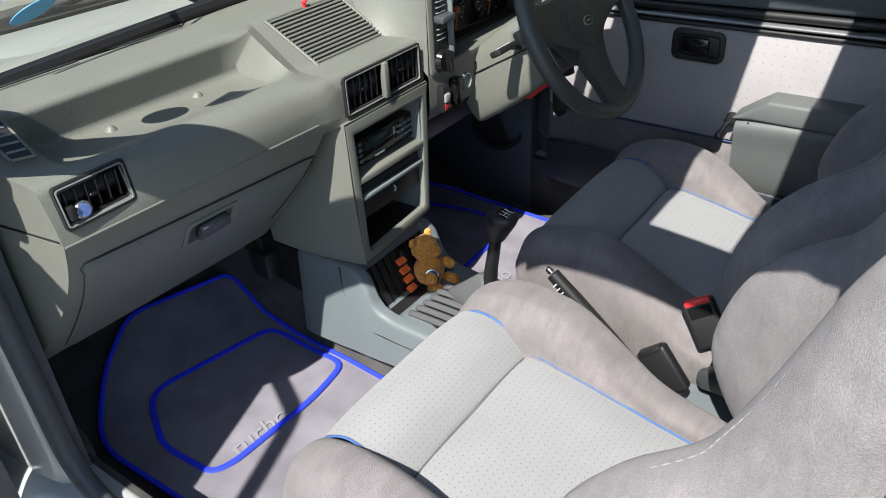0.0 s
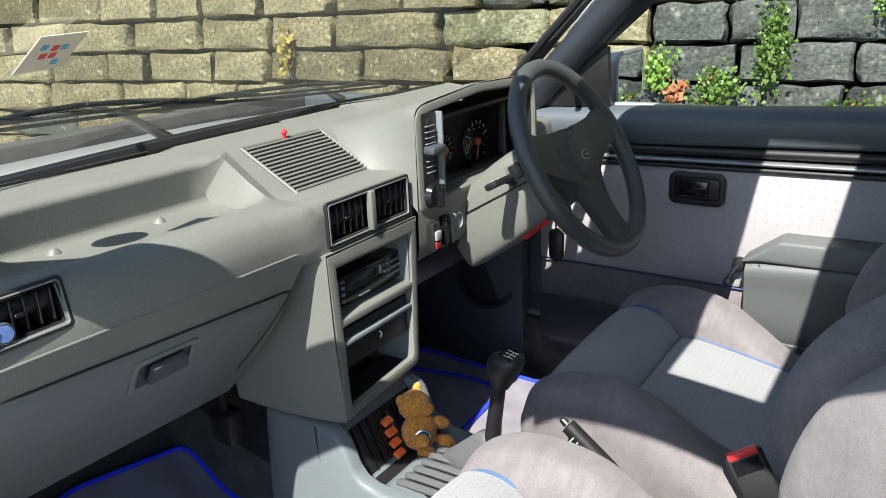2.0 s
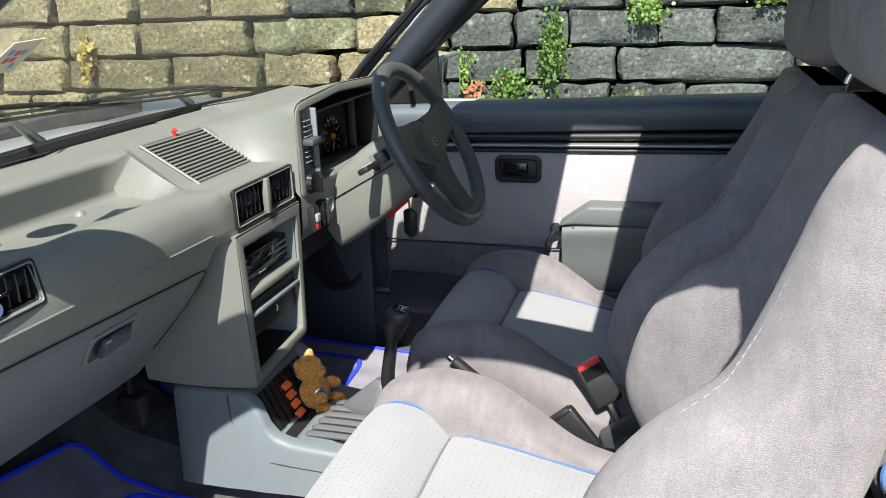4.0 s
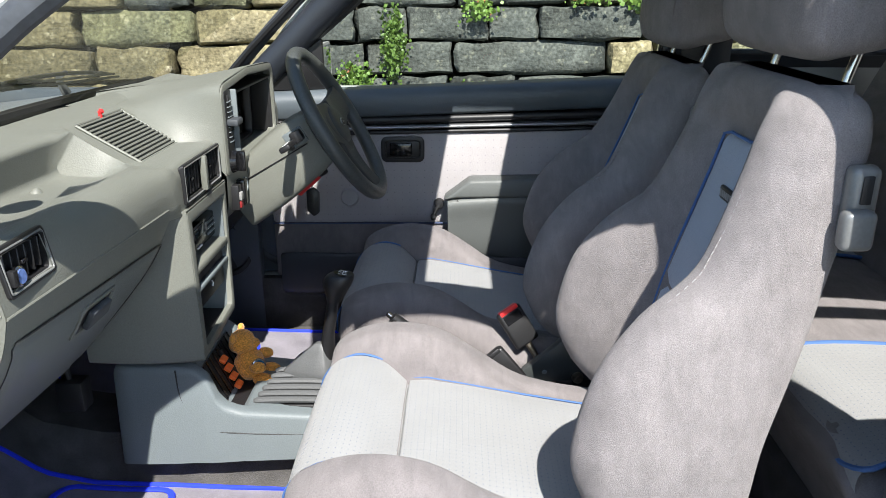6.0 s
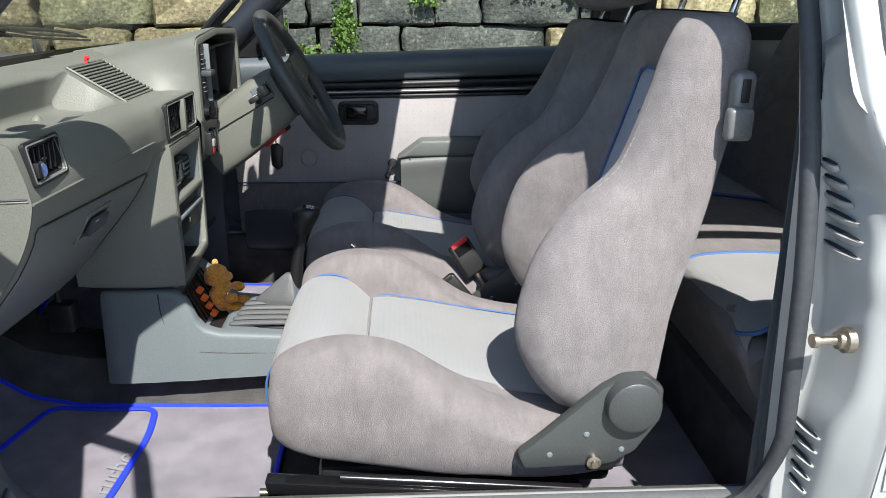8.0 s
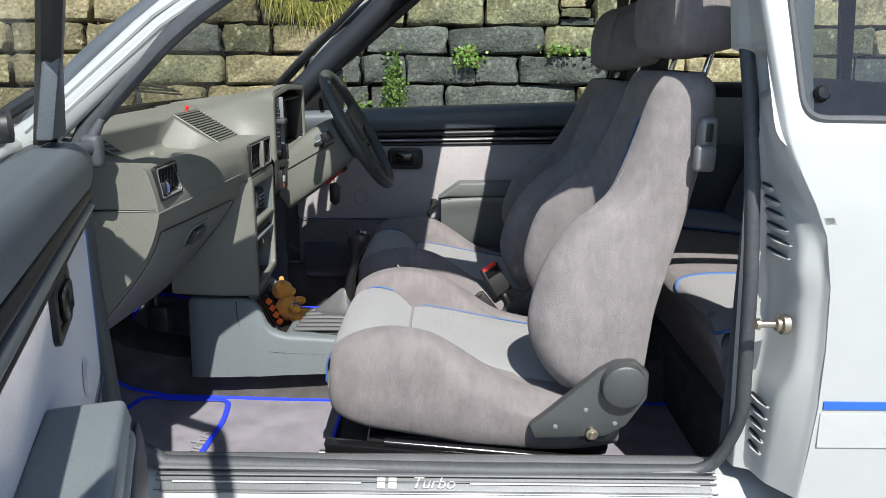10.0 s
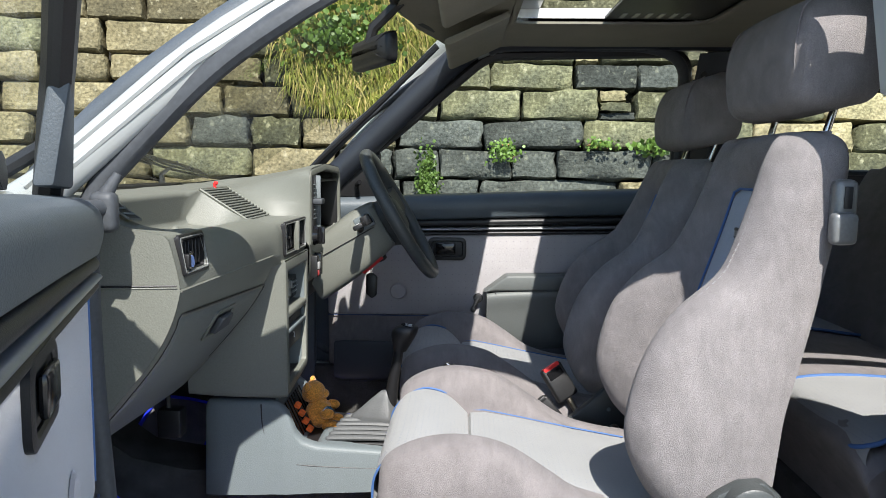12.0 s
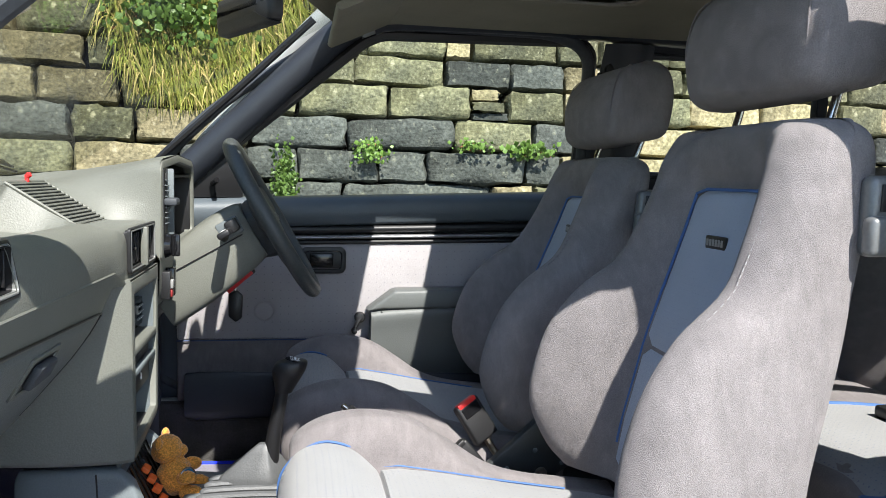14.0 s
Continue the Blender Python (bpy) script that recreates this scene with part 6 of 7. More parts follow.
bg = thing("pin_badge", "round chrome-rimmed blue pin badge on the bear", "badge", at=(BX + 0.03, BY - 0.012, BZ))
bdir = Vector((0.66, -0.66, 0.36))
part("badge_rim", lathe([(0.001, 0.002), (0.0125, 0.003), (0.015, 0.002), (0.0155, 0.0)], 32, bdir, (BX + 0.026, BY - 0.026, BZ + 0.008)), CHROME, bg)
part("badge_face", lathe([(0.001, 0.0042), (0.0115, 0.0036), (0.012, 0.002)], 32, bdir, (BX + 0.026, BY - 0.026, BZ + 0.008)), BADGE, bg, "dark blue badge face")

# gaiter, ribs and gear lever
GAITER = material("gaiter_rubber", (0.085, 0.088, 0.090), 0.5, grain=0.1, bump=0.3, bump_scale=300)
def boot():
    """Square-shouldered rubber boot that narrows to the lever."""
    base = [(-0.245, -0.046), (-0.157, -0.064), (-0.120, -0.012), (-0.140, 0.026), (-0.225, 0.030)]
    rows = []
    for k, z in ((1.04, 0.470), (1.04, 0.496), (1.0, 0.503), (0.72, 0.520), (0.42, 0.540), (0.20, 0.554), (0.12, 0.556)):
        ring = []
        for i in range(5):
            a, b = Vector((*base[i], 0)), Vector((*base[(i + 1) % 5], 0))
            for u in (0.06, 0.35, 0.65, 0.94):
                ring.append(a.lerp(b, u))
        c = Vector((-0.167, -0.031, 0))
        rows.append([c + (p - c) * k + Vector((0, 0, z)) for p in ring])
    return rings(rows)


gt = part("gaiter", boot(), GAITER, console, "black rubber gear boot", 50)
for q in range(6):
    y, z = -0.112 + q * 0.0165, 0.473 + 0.0045 * q
    part("bellow", tube(spline([(-0.286 + q * 0.005, y, z - 0.004), (-0.278 + q * 0.005, y, z), (-0.20, y + 0.001, z + 0.001), (-0.125, y + 0.003, z - 0.002)], 12), 0.0068, 8, flat=0.9), GAITER, gt)
part("bellow_bed", prism([(-0.284, -0.118, 0.464), (-0.13, -0.118, 0.464), (-0.13, -0.02, 0.485), (-0.262, -0.02, 0.485)], (0, 0, -0.012), 0.002), BLACK, gt)
lever = thing("gear_lever", "black gear lever with numbered knob", "gear lever", at=(-0.15, -0.03, 0.50))
part("lever_shaft", tube([(-0.160, -0.028, 0.515), (-0.152, -0.030, 0.58), (-0.138, -0.034, 0.655)], [0.015, 0.0125, 0.011], 14), BLACK, lever)
kn = part("knob", skin([[(-0.137 + a * r * 1.15 + 0.004 * i, -0.034 + b * r, z) for a, b in [(math.cos(t * math.pi / 6), math.sin(t * math.pi / 6)) for t in range(12)]] for i, (z, r) in enumerate(((0.648, 0.0125), (0.665, 0.018), (0.684, 0.0245), (0.696, 0.025), (0.704, 0.021), (0.706, 0.010)))], 36, 18), BLACK, lever, "black leather-grained gear knob")
top = Matrix.Translation((-0.117, -0.034, 0.7065)) @ Matrix.Rotation(radians(12), 4, "Y") @ Matrix.Rotation(radians(90), 4, "Z")
part("knob_cap", lathe([(0.001, 0.001), (0.017, 0.001), (0.018, 0.0)], 28, (0.2, 0, 1), (-0.117, -0.034, 0.7056)), GLOSSBLACK, kn)
for ch, u, v in (("1", -0.009, 0.006), ("3", 0.0, 0.006), ("5", 0.009, 0.006), ("2", -0.009, -0.006), ("4", 0.0, -0.006), ("R", 0.009, -0.006)):
    words("shift_figure", ch, 0.0075, LETTER, kn, top @ Matrix.Translation((u, v, 0.0008)), 0.0003)
part("shift_line", merge(rbox(-0.0095, 0.0095, -0.0005, 0.0005, 0.0006, 0.0010, 0, 1, top), *[rbox(u - 0.0005, u + 0.0005, -0.003, 0.003, 0.0006, 0.0010, 0, 1, top) for u in (-0.009, 0.0, 0.009)]), LETTER, kn)

# handbrake
hb = thing("handbrake", "black handbrake lever with a chrome button", "handbrake", at=(0.1, -0.02, 0.45))
part("handbrake_grip", tube([(-0.024, -0.032, 0.612), (0.03, -0.030, 0.566), (0.10, -0.026, 0.505), (0.14, -0.024, 0.470)], [0.012, 0.0135, 0.012, 0.010], 14), BLACK, hb)
part("handbrake_button", lathe([(0.001, 0.012), (0.006, 0.010), (0.0065, 0.0)], 16, (-0.76, 0, 0.65), (-0.026, -0.032, 0.614)), CHROME, hb, "chrome release button")
part("handbrake_arm", tube([(0.13, -0.024, 0.478), (0.20, -0.02, 0.425), (0.27, -0.02, 0.40)], 0.008, 8), GLOSSBLACK, hb)
for q in range(3):
    part("grip_mark", tube([(-0.010 + q * 0.007, -0.044, 0.602 - q * 0.006), (-0.016 + q * 0.007, -0.044, 0.594 - q * 0.006)], 0.0010, 6), LETTER, hb)


# seat belt buckles
def buckle(at, lean, label, red):
    b = thing("belt_buckle", label, "buckle", group="belt buckles", at=at)
    m = Matrix.Translation(at) @ Matrix.Rotation(radians(lean[0]), 4, "Y") @ Matrix.Rotation(radians(lean[1]), 4, "X") @ Matrix.Rotation(radians(lean[2]), 4, "Z")
    part("buckle_body", rbox(-0.027, 0.027, -0.011, 0.011, -0.085, 0.0, 0.006, 3, m), BLACK, b, "black buckle body")
    part("buckle_face", rbox(-0.019, 0.019, -0.0122, -0.0105, -0.030, -0.009, 0.001, 1, m), GLOSSBLACK, b) if red else None
    part("release_button", rbox(-0.021, 0.021, -0.0122, 0.006, -0.0075, 0.0022, 0.002, 2, m), RED if red else BLACK, b, "red release button" if red else "")
    part("buckle_stem", tube([m @ Vector(p) for p in ((0, 0, -0.08), (0.0, 0, -0.12), (0.0, 0.0, -0.22))], 0.007, 8), STEEL if red else BLACK, b)
    return b


buckle((0.205, 0.045, 0.598), (-32, -8, 20), "black seat belt buckle with red button standing by the driver's seat", True)
buckle((0.168, -0.045, 0.540), (-40, -4, 8), "black seat belt buckle lying beside the passenger seat", False)

# ---- floor mats ----
def floor_mat(name, label, dy, mirror):
    mt = thing(name, label, "floor mat", group="front floor mats", at=(-0.5, dy, 0.284))
    f = (lambda y: dy - y) if mirror else (lambda y: dy + y)
    out = fillet([(-0.16, f(0.172), 0), (-0.36, f(0.180), 0), (-0.45, f(0.186), 0), (-0.66, f(0.190), 0), (-0.76, f(0.195), 0), (-0.815, f(0.195), 0), (-0.85, f(-0.05), 0), (-0.79, f(-0.165), 0), (-0.69, f(-0.265), 0), (-0.16, f(-0.25), 0), (-0.16, f(0.172), 0)], [0, 0.03, 0.03, 0.06, 0.05, 0.03, 0.04, 0.06, 0.06, 0.05, 0], 4)[:-1]
    lift = lambda x: 0.2955 + float(np.interp(x, [-1.15, -0.92, -0.72, -0.60], [0.362, 0.163, 0.023, 0.0]))
    bm = bmesh.new()
    cen = [(-0.62 + (p[0] + 0.62) * k, f(0) + (p[1] - f(0)) * k) for k in (0.25, 0.5, 0.75, 1.0) for p in out]
    n = len(out)
    vs = [bm.verts.new((x, y, lift(x))) for x, y in cen]
    bm.faces.new(vs[:n])
    for r in range(3):
        for i in range(n):
            j = (i + 1) % n
            bm.faces.new((vs[r * n + i], vs[r * n + j], vs[(r + 1) * n + j], vs[(r + 1) * n + i]))
    lo = [bm.verts.new((p[0], p[1], lift(p[0]) - 0.009)) for p in out]
    for i in range(n):
        j = (i + 1) % n
        bm.faces.new((vs[3 * n + i], vs[3 * n + j], lo[j], lo[i]))
    part("mat_carpet", bm, MATPILE, mt, "mauve-grey cut pile")
    part("mat_edging", tube([(p[0], p[1], lift(p[0]) + 0.001) for p in out], 0.0052, 8, closed=True), MATBLUE, mt, "bright blue edging")
    inner = fillet([(-0.55, f(0.168), 0), (-0.45, f(0.168), 0), (-0.432, f(0.06), 0), (-0.440, f(-0.15), 0), (-0.455, f(-0.188), 0), (-0.59, f(-0.196), 0), (-0.71, f(-0.13), 0), (-0.66, f(0.168), 0), (-0.55, f(0.168), 0)], [0, 0.03, 0.05, 0.05, 0.03, 0.04, 0.05, 0.04, 0], 4)[:-1]
    part("mat_border", tube([(p[0], p[1], lift(p[0]) + 0.004) for p in inner], 0.0066, 8, closed=True, flat=0.5), MATBLUE, mt, "bright blue inner border")
    return mt, f


mat_l, fl = floor_mat("floor_mat", "mauve-grey carpet mat edged in bright blue with an embroidered word", -0.325, False)
words("embroidery", "turbo", 0.058, THREAD, mat_l, Matrix.Translation((-0.455, -0.395, 0.2985)) @ Matrix.Rotation(radians(87), 4, "Z"), 0.001, 0.25)
mat_r, fr_ = floor_mat("floor_mat", "mauve-grey carpet mat edged in bright blue below the wheel", 0.325, True)
words("embroidery", "turbo", 0.058, THREAD, mat_r, Matrix.Translation((-0.335, 0.25, 0.2985)) @ Matrix.Rotation(radians(87), 4, "Z"), 0.001, 0.25)
# rear mat edge behind the passenger seat
rm = thing("rear_mat", "rear carpet mat with blue edging", "floor mat", at=(0.6, -0.4, 0.284))
part("mat_carpet", rbox(0.40, 0.72, -0.62, -0.15, 0.283, 0.293, 0.003), MATPILE, rm)
part("mat_edging", tube([(0.40, -0.62, 0.293), (0.72, -0.60, 0.293), (0.72, -0.15, 0.293), (0.40, -0.15, 0.293)], 0.005, 8), MATBLUE, rm)

# footwell odds and ends
kick = thing("kick_speaker", "round black speaker in the driver's footwell side", "speaker", at=(-0.55, 0.64, 0.5))
part("speaker_ring", lathe([(0.001, 0.004), (0.062, 0.004), (0.066, 0.016), (0.078, 0.016), (0.082, 0.0)], 40, (0.25, -1, 0.1), (-0.56, 0.652, 0.52)), BLACK, kick)
part("kick_panel", rbox(-1.14, -0.46, 0.650, 0.69, 0.27, 0.975, 0.01), DARKVINYL, kick)
pd = thing("relay_bracket", "dark bracket hanging below the glovebox", "bracket", at=(-0.6, -0.2, 0.52))
part("bracket", merge(rbox(-0.62, -0.57, -0.21, -0.17, 0.50, 0.56, 0.006), tube([(-0.6, -0.19, 0.55), (-0.61, -0.19, 0.68)], 0.006, 8)), BLACK, pd)
part("kick_trim", rbox(-1.14, -0.515, -0.70, -0.672, 0.27, 0.985, 0.008), DARKVINYL, body)
part("kick_pod", lathe([(0.001, 0.006), (0.05, 0.006), (0.056, 0.022), (0.07, 0.022), (0.075, 0.0)], 36, (0, 1, 0), (-0.62, -0.672, 0.42)), BLACK, body)

# ---- rear bench ----
bench = thing("rear_bench", "grey rear bench seat with pale centre cloth and blue piping", "car seat", at=(0.95, 0, 0.3))
bs = []
for y, k in ((-0.60, 0.9), (-0.52, 1.0), (-0.40, 1.0), (-0.25, 1.0), (0.0, 1.0), (0.25, 1.0), (0.40, 1.0), (0.52, 1.0), (0.60, 0.9)):
    bs.append([(x, y, 0.30 + (z - 0.30) * k) for x, z in ((0.76, 0.34), (0.70, 0.50), (0.645, 0.60), (0.648, 0.635), (0.70, 0.655), (0.90, 0.65), (1.10, 0.62), (1.20, 0.58), (1.20, 0.32))])
part("bench_cushion", skin(bs, 48, 36, True, True), VELOUR_SIDE, bench, "grey velour bench cushion")
for y0, y1 in ((-0.58, -0.25), (0.25, 0.58)):
    rr = [[(x, y, z) for x, z in ((0.662, 0.585), (0.646, 0.612), (0.655, 0.645), (0.71, 0.663), (0.85, 0.662), (1.08, 0.635))] for y in np.linspace(y0, y1, 8)]
    p = part("bench_cloth", rings([spline(r, 20) for r in rr], False, False), CLOTH, bench, "pale dotted cloth seat panel")
    uv_plan(p, lambda c: c.y / 0.0098, lambda c: c.x / 0.0098)
    part("bench_piping", tube(spline([(1.08, y0, 0.635), (0.85, y0, 0.662), (0.71, y0, 0.663), (0.655, y0, 0.645)] + [(0.645, y0 + (y1 - y0) * q, 0.622) for q in (0.2, 0.5, 0.8)] + [(0.655, y1, 0.645), (0.71, y1, 0.663), (0.85, y1, 0.662), (1.08, y1, 0.635)], 40), 0.004, 6), PIPING, bench, "blue piping")
part("bench_back", skin([[(x, y, z) for x, z in ((1.08, 0.60), (1.06, 0.68), (1.20, 1.02), (1.25, 1.06), (1.32, 1.04), (1.30, 0.6))] for y in (-0.60, -0.5, 0, 0.5, 0.60)], 36, 20), VELOUR, bench)
part("bench_front", rbox(0.68, 0.75, -0.62, 0.62, 0.27, 0.45, 0.01), CARPET, bench)
part("parcel_shelf", rbox(1.28, 1.92, -0.64, 0.64, 0.93, 0.955, 0.008), DARKVINYL, bench)
for o in bench.children:
    o.data.transform(Matrix.Translation((-0.03, 0, 0)))
rb = thing("rear_belt", "black rear seat belt with buckle lying on the bench", "seat belt", at=(0.8, -0.3, 0.71))
part("webbing", rbox(0.86, 1.05, -0.36, -0.31, 0.664, 0.668, 0.001, 1), BLACK, rb)
part("buckle", rbox(0.80, 0.88, -0.37, -0.32, 0.664, 0.684, 0.006), BLACK, rb)

# ---- overhead ----
def visor(name, y0, y1):
    v = thing("sun_visor", name, "sun visor", group="sun visors", at=(0.05, (y0 + y1) / 2, 1.38))
    part("visor_pad", prism(fillet([(0.10, y0, 1.414), (0.105, y0, 1.402), (-0.040, y0, 1.335), (-0.050, y0, 1.348), (0.10, y0, 1.414)], [0, 0.01, 0.012, 0.01, 0], 3)[:-1], (0, y1 - y0, 0), 0.006), HEADLINER, v)
    return v


visor("beige padded sun visor folded down a little on the driver's side", 0.10, 0.55)
visor("beige padded sun visor folded up on the passenger side", -0.52, -0.12)
rvm = thing("rear_view_mirror", "black interior rear-view mirror on a stalk", "mirror", at=(0.0, 0.0, 1.36))
part("mirror_shell", skin([[(x - 0.150, y, 1.308 + z) for y, z in round_rect(0.02, 0.0, w, h, 0.02, 3)] for x, w, h in ((-0.075, 0.16, 0.03), (-0.062, 0.215, 0.06), (-0.042, 0.225, 0.066))], 40, 10), BLACK, rvm)
part("mirror_glass", prism([(-0.1915, -0.085, 1.280), (-0.1915, 0.125, 1.280), (-0.1915, 0.125, 1.336), (-0.1915, -0.085, 1.336)], (0.001, 0, 0), 0.0), MIRROR, rvm)
part("mirror_stalk", tube([(-0.215, 0.02, 1.315), (-0.20, 0.01, 1.36), (-0.14, 0.0, 1.415)], 0.012, 8), BLACK, rvm)
for o in rvm.children[:2]:
    o.data.transform(Matrix.Translation((-0.2, 0.02, 0)) @ Matrix.Rotation(radians(28), 4, "Z") @ Matrix.Translation((0.2, -0.02, 0)))
# sunroof: glass, inner trim and the vented slider
sr = thing("sunroof", "open sunroof with a black slotted slider panel", "sunroof", at=(0.36, -0.04, 1.43))
part("sunroof_trim", frame_ring(round_rect((SR[0] + SR[1]) / 2, (SR[2] + SR[3]) / 2, SR[1] - SR[0] + 0.03, SR[3] - SR[2] + 0.03, 0.03), round_rect((SR[0] + SR[1]) / 2, (SR[2] + SR[3]) / 2, SR[1] - SR[0], SR[3] - SR[2], 0.03), lambda u, v, w: (u, v, 1.420 - w), 0.008), HEADLINER, sr, "cream sunroof surround")
part("sunroof_wall", rings([[(u, v, z) for u, v in round_rect((SR[0] + SR[1]) / 2, (SR[2] + SR[3]) / 2, SR[1] - SR[0], SR[3] - SR[2], 0.03)] for z in (1.42, 1.452)], True, False), material("white_lip", (0.7, 0.7, 0.66), 0.5, grain=0.03), sr)
sl = part("slider_panel", rbox(SR[0] + 0.220, SR[1] + 0.02, SR[2] + 0.005, SR[3] - 0.005, 1.424, 1.434, 0.004), BLACK, sr, "black slotted slider panel")
for q in range(6):
    part("slider_slot", rbox(SR[0] + 0.25 + q * 0.03, SR[0] + 0.262 + q * 0.03, SR[3] - 0.09, SR[3] - 0.03, 1.4225, 1.4243, 0.0005, 1), SATIN, sl)

# ---- wipers and windscreen stickers ----
WIPER = material("wiper_black", (0.02, 0.02, 0.02), 0.35, grain=0.2, grain_scale=90)


def wiper(line, hub):
    """A blade in its rubber, carried by stepped bridges and an arm."""
    wp = thing("wiper", "black windscreen wiper resting at the foot of the screen", "wiper", group="wipers", at=hub)
    p = [Vector(q) for q in spline(line, 21)]
    part("wiper_rubber", tube(p, 0.003, 6), BLACK, wp)
    part("wiper_blade", tube([q + Vector((0, 0, 0.008)) for q in p[1:-1]], 0.0028, 6), WIPER, wp)
    part("wiper_bridge", tube([p[3] + Vector((0, 0, 0.010)), p[6] + Vector((-0.006, 0, 0.016)), p[10] + Vector((-0.008, 0, 0.019)), p[14] + Vector((-0.006, 0, 0.016)), p[17] + Vector((0, 0, 0.010))], 0.0045, 8), WIPER, wp)
    for a, b in ((2, 6), (14, 18)):
        part("wiper_yoke", tube([p[a] + Vector((0, 0, 0.008)), p[(a + b) // 2] + Vector((0, 0, 0.014)), p[b] + Vector((0, 0, 0.008))], 0.0035, 8), WIPER, wp)
    part("wiper_arm", tube([p[10] + Vector((-0.006, 0, 0.021)), p[10].lerp(Vector(hub), 0.55) + Vector((-0.02, 0, 0.022)), Vector(hub)], [0.0045, 0.006, 0.012], 8), WIPER, wp)
    return wp


wiper([(-0.622, -0.53, 1.092), (-0.640, -0.38, 1.084), (-0.664, -0.22, 1.074), (-0.694, -0.01, 1.058)], (-0.86, -0.02, 0.985))
wiper([(-0.664, -0.17, 1.076), (-0.704, 0.10, 1.050), (-0.722, 0.32, 1.034), (-0.742, 0.52, 1.020)], (-0.87, 0.50, 0.985))


def on_screen(y, s):
    """A place just inside the windscreen: s is the share of the way up."""
    e = 1 - (y / 0.68) ** 2
    a = Vector((-0.74 - 0.02 * e, y, 0.985 + 0.010 * e))
    b = Vector((0.0 - 0.15 * e, y * 0.83, 1.42 + 0.005 * e))
    return a.lerp(b, s) + Vector((0.012, 0, -0.012)) + Vector((-0.012, 0, 0.012)) * (1 - abs(2 * s - 1))


for nm, lab, y0, y1, s0, s1, mt in (("parking_sticker", "cream paper sticker inside the windscreen", -0.548, -0.480, 0.42, 0.505, STICKER), ("disc_sticker", "round blue sticker inside the windscreen", -0.612, -0.545, 0.33, 0.405, BLUESTICK)):
    bm = bmesh.new()
    if nm == "disc_sticker":
        pts = [on_screen((y0 + y1) / 2 + (y1 - y0) / 2 * math.cos(a), (s0 + s1) / 2 + (s1 - s0) / 2 * math.sin(a)) for a in [2 * math.pi * i / 24 for i in range(24)]]
    else:
        pts = [on_screen(y0, s0), on_screen(y1, s0), on_screen(y1, s1), on_screen(y0, s1)]
    bm.free()
    stt = thing(nm, lab, "sticker", at=pts[0])
    part("sticker_sheet", prism(pts, Vector((0.0006, 0, -0.0006)), 0.0), mt, stt)
    if nm == "parking_sticker":
        for u, v, c in ((0.35, 0.45, RED), (0.55, 0.45, RED), (0.25, 0.7, BLUESTICK), (0.7, 0.25, BLUESTICK), (0.5, 0.65, RED), (0.7, 0.65, BLUESTICK)):
            q = [on_screen(y0 + (y1 - y0) * (u + a * 0.07), s0 + (s1 - s0) * (v + b * 0.07)) + Vector((0.0010, 0, -0.0012)) for a, b in ((-1, -1), (1, -1), (1, 1), (-1, 1))]
            part("sticker_print", prism(q, Vector((0.0003, 0, -0.0003)), 0.0), c, stt)

# outside mirror on the driver's door
def door_mirror(label, case, near):
    om = thing("door_mirror", label, "mirror", group="door mirrors", at=(-0.30, 0.85, 1.0))
    part("mirror_arm", tube([(-0.33, 0.74, 0.99), (-0.33, 0.82, 0.985)], 0.022, 10), BLACK, om)
    part("mirror_case", skin([[(x, 0.885 + u, 1.008 + v) for u, v in round_rect(0, 0, w, h, 0.03, 3)] for x, w, h in ((-0.40, 0.08, 0.05), (-0.37, 0.15, 0.11), (-0.30, 0.178, 0.128), (-0.285, 0.18, 0.130))], 40, 12), case, om, "mirror case")
    part("mirror_rim", frame_ring(round_rect(0.885, 1.008, 0.182, 0.132, 0.03), round_rect(0.885, 1.008, 0.160, 0.110, 0.022), lambda u, v, w: (-0.287 + w, u, v), 0.006), GREYPLASTIC, om)
    part("mirror_plate", rbox(-0.284, -0.2815, 0.805, 0.965, 0.953, 1.063, 0.0005, 1), MIRROR, om, "mirror glass")
    if near:
        m = pose(-0.56, -0.752, 0.06, 0, 0, -DOOR_SWING) @ Matrix.Translation((0.5, 0.75, 0)) @ Matrix.Scale(-1, 4, (0, 1, 0))
        for o in om.children:
            o.data.transform(m)
            o.data.flip_normals()
        om.location = m @ Vector((-0.30, 0.85, 1.0))
        for o in om.children:
            o.matrix_parent_inverse = Matrix.Translation(-om.location)


door_mirror("white outside mirror on the driver's door", WHITE, False)
door_mirror("dark outside mirror on the open passenger door", DARKVINYL, True)



# ---- lettering and wear on the car ----
TREADMARK = material("etched_mark", (0.42, 0.43, 0.43), 0.5, 0.2, grain=0.1)
tmt = Matrix.Translation((0.075, -0.7495, 0.4225)) @ Matrix.Rotation(radians(35), 4, "X")
words("tread_word", "Turbo", 0.030, TREADMARK, body, tmt, 0.0004, 0.3, "etched word on the tread plate")
for q in range(2):
    m = Matrix.Translation((0.005 - 0.020 * q, -0.7495, 0.4225)) @ Matrix.Rotation(radians(35), 4, "X")
    part("tread_block", rbox(-0.007, 0.007, -0.010, 0.010, -0.0004, 0.0004, 0, 1, m), TREADMARK, body)
for x0, x1 in ((-0.38, -0.05), (0.14, 0.54)):
    m = Matrix.Translation(((x0 + x1) / 2, -0.7495, 0.4225)) @ Matrix.Rotation(radians(35), 4, "X")
    part("tread_line", rbox(-(x1 - x0) / 2, (x1 - x0) / 2, -0.0015, 0.0015, -0.0004, 0.0004, 0, 1, m), TREADMARK, body)


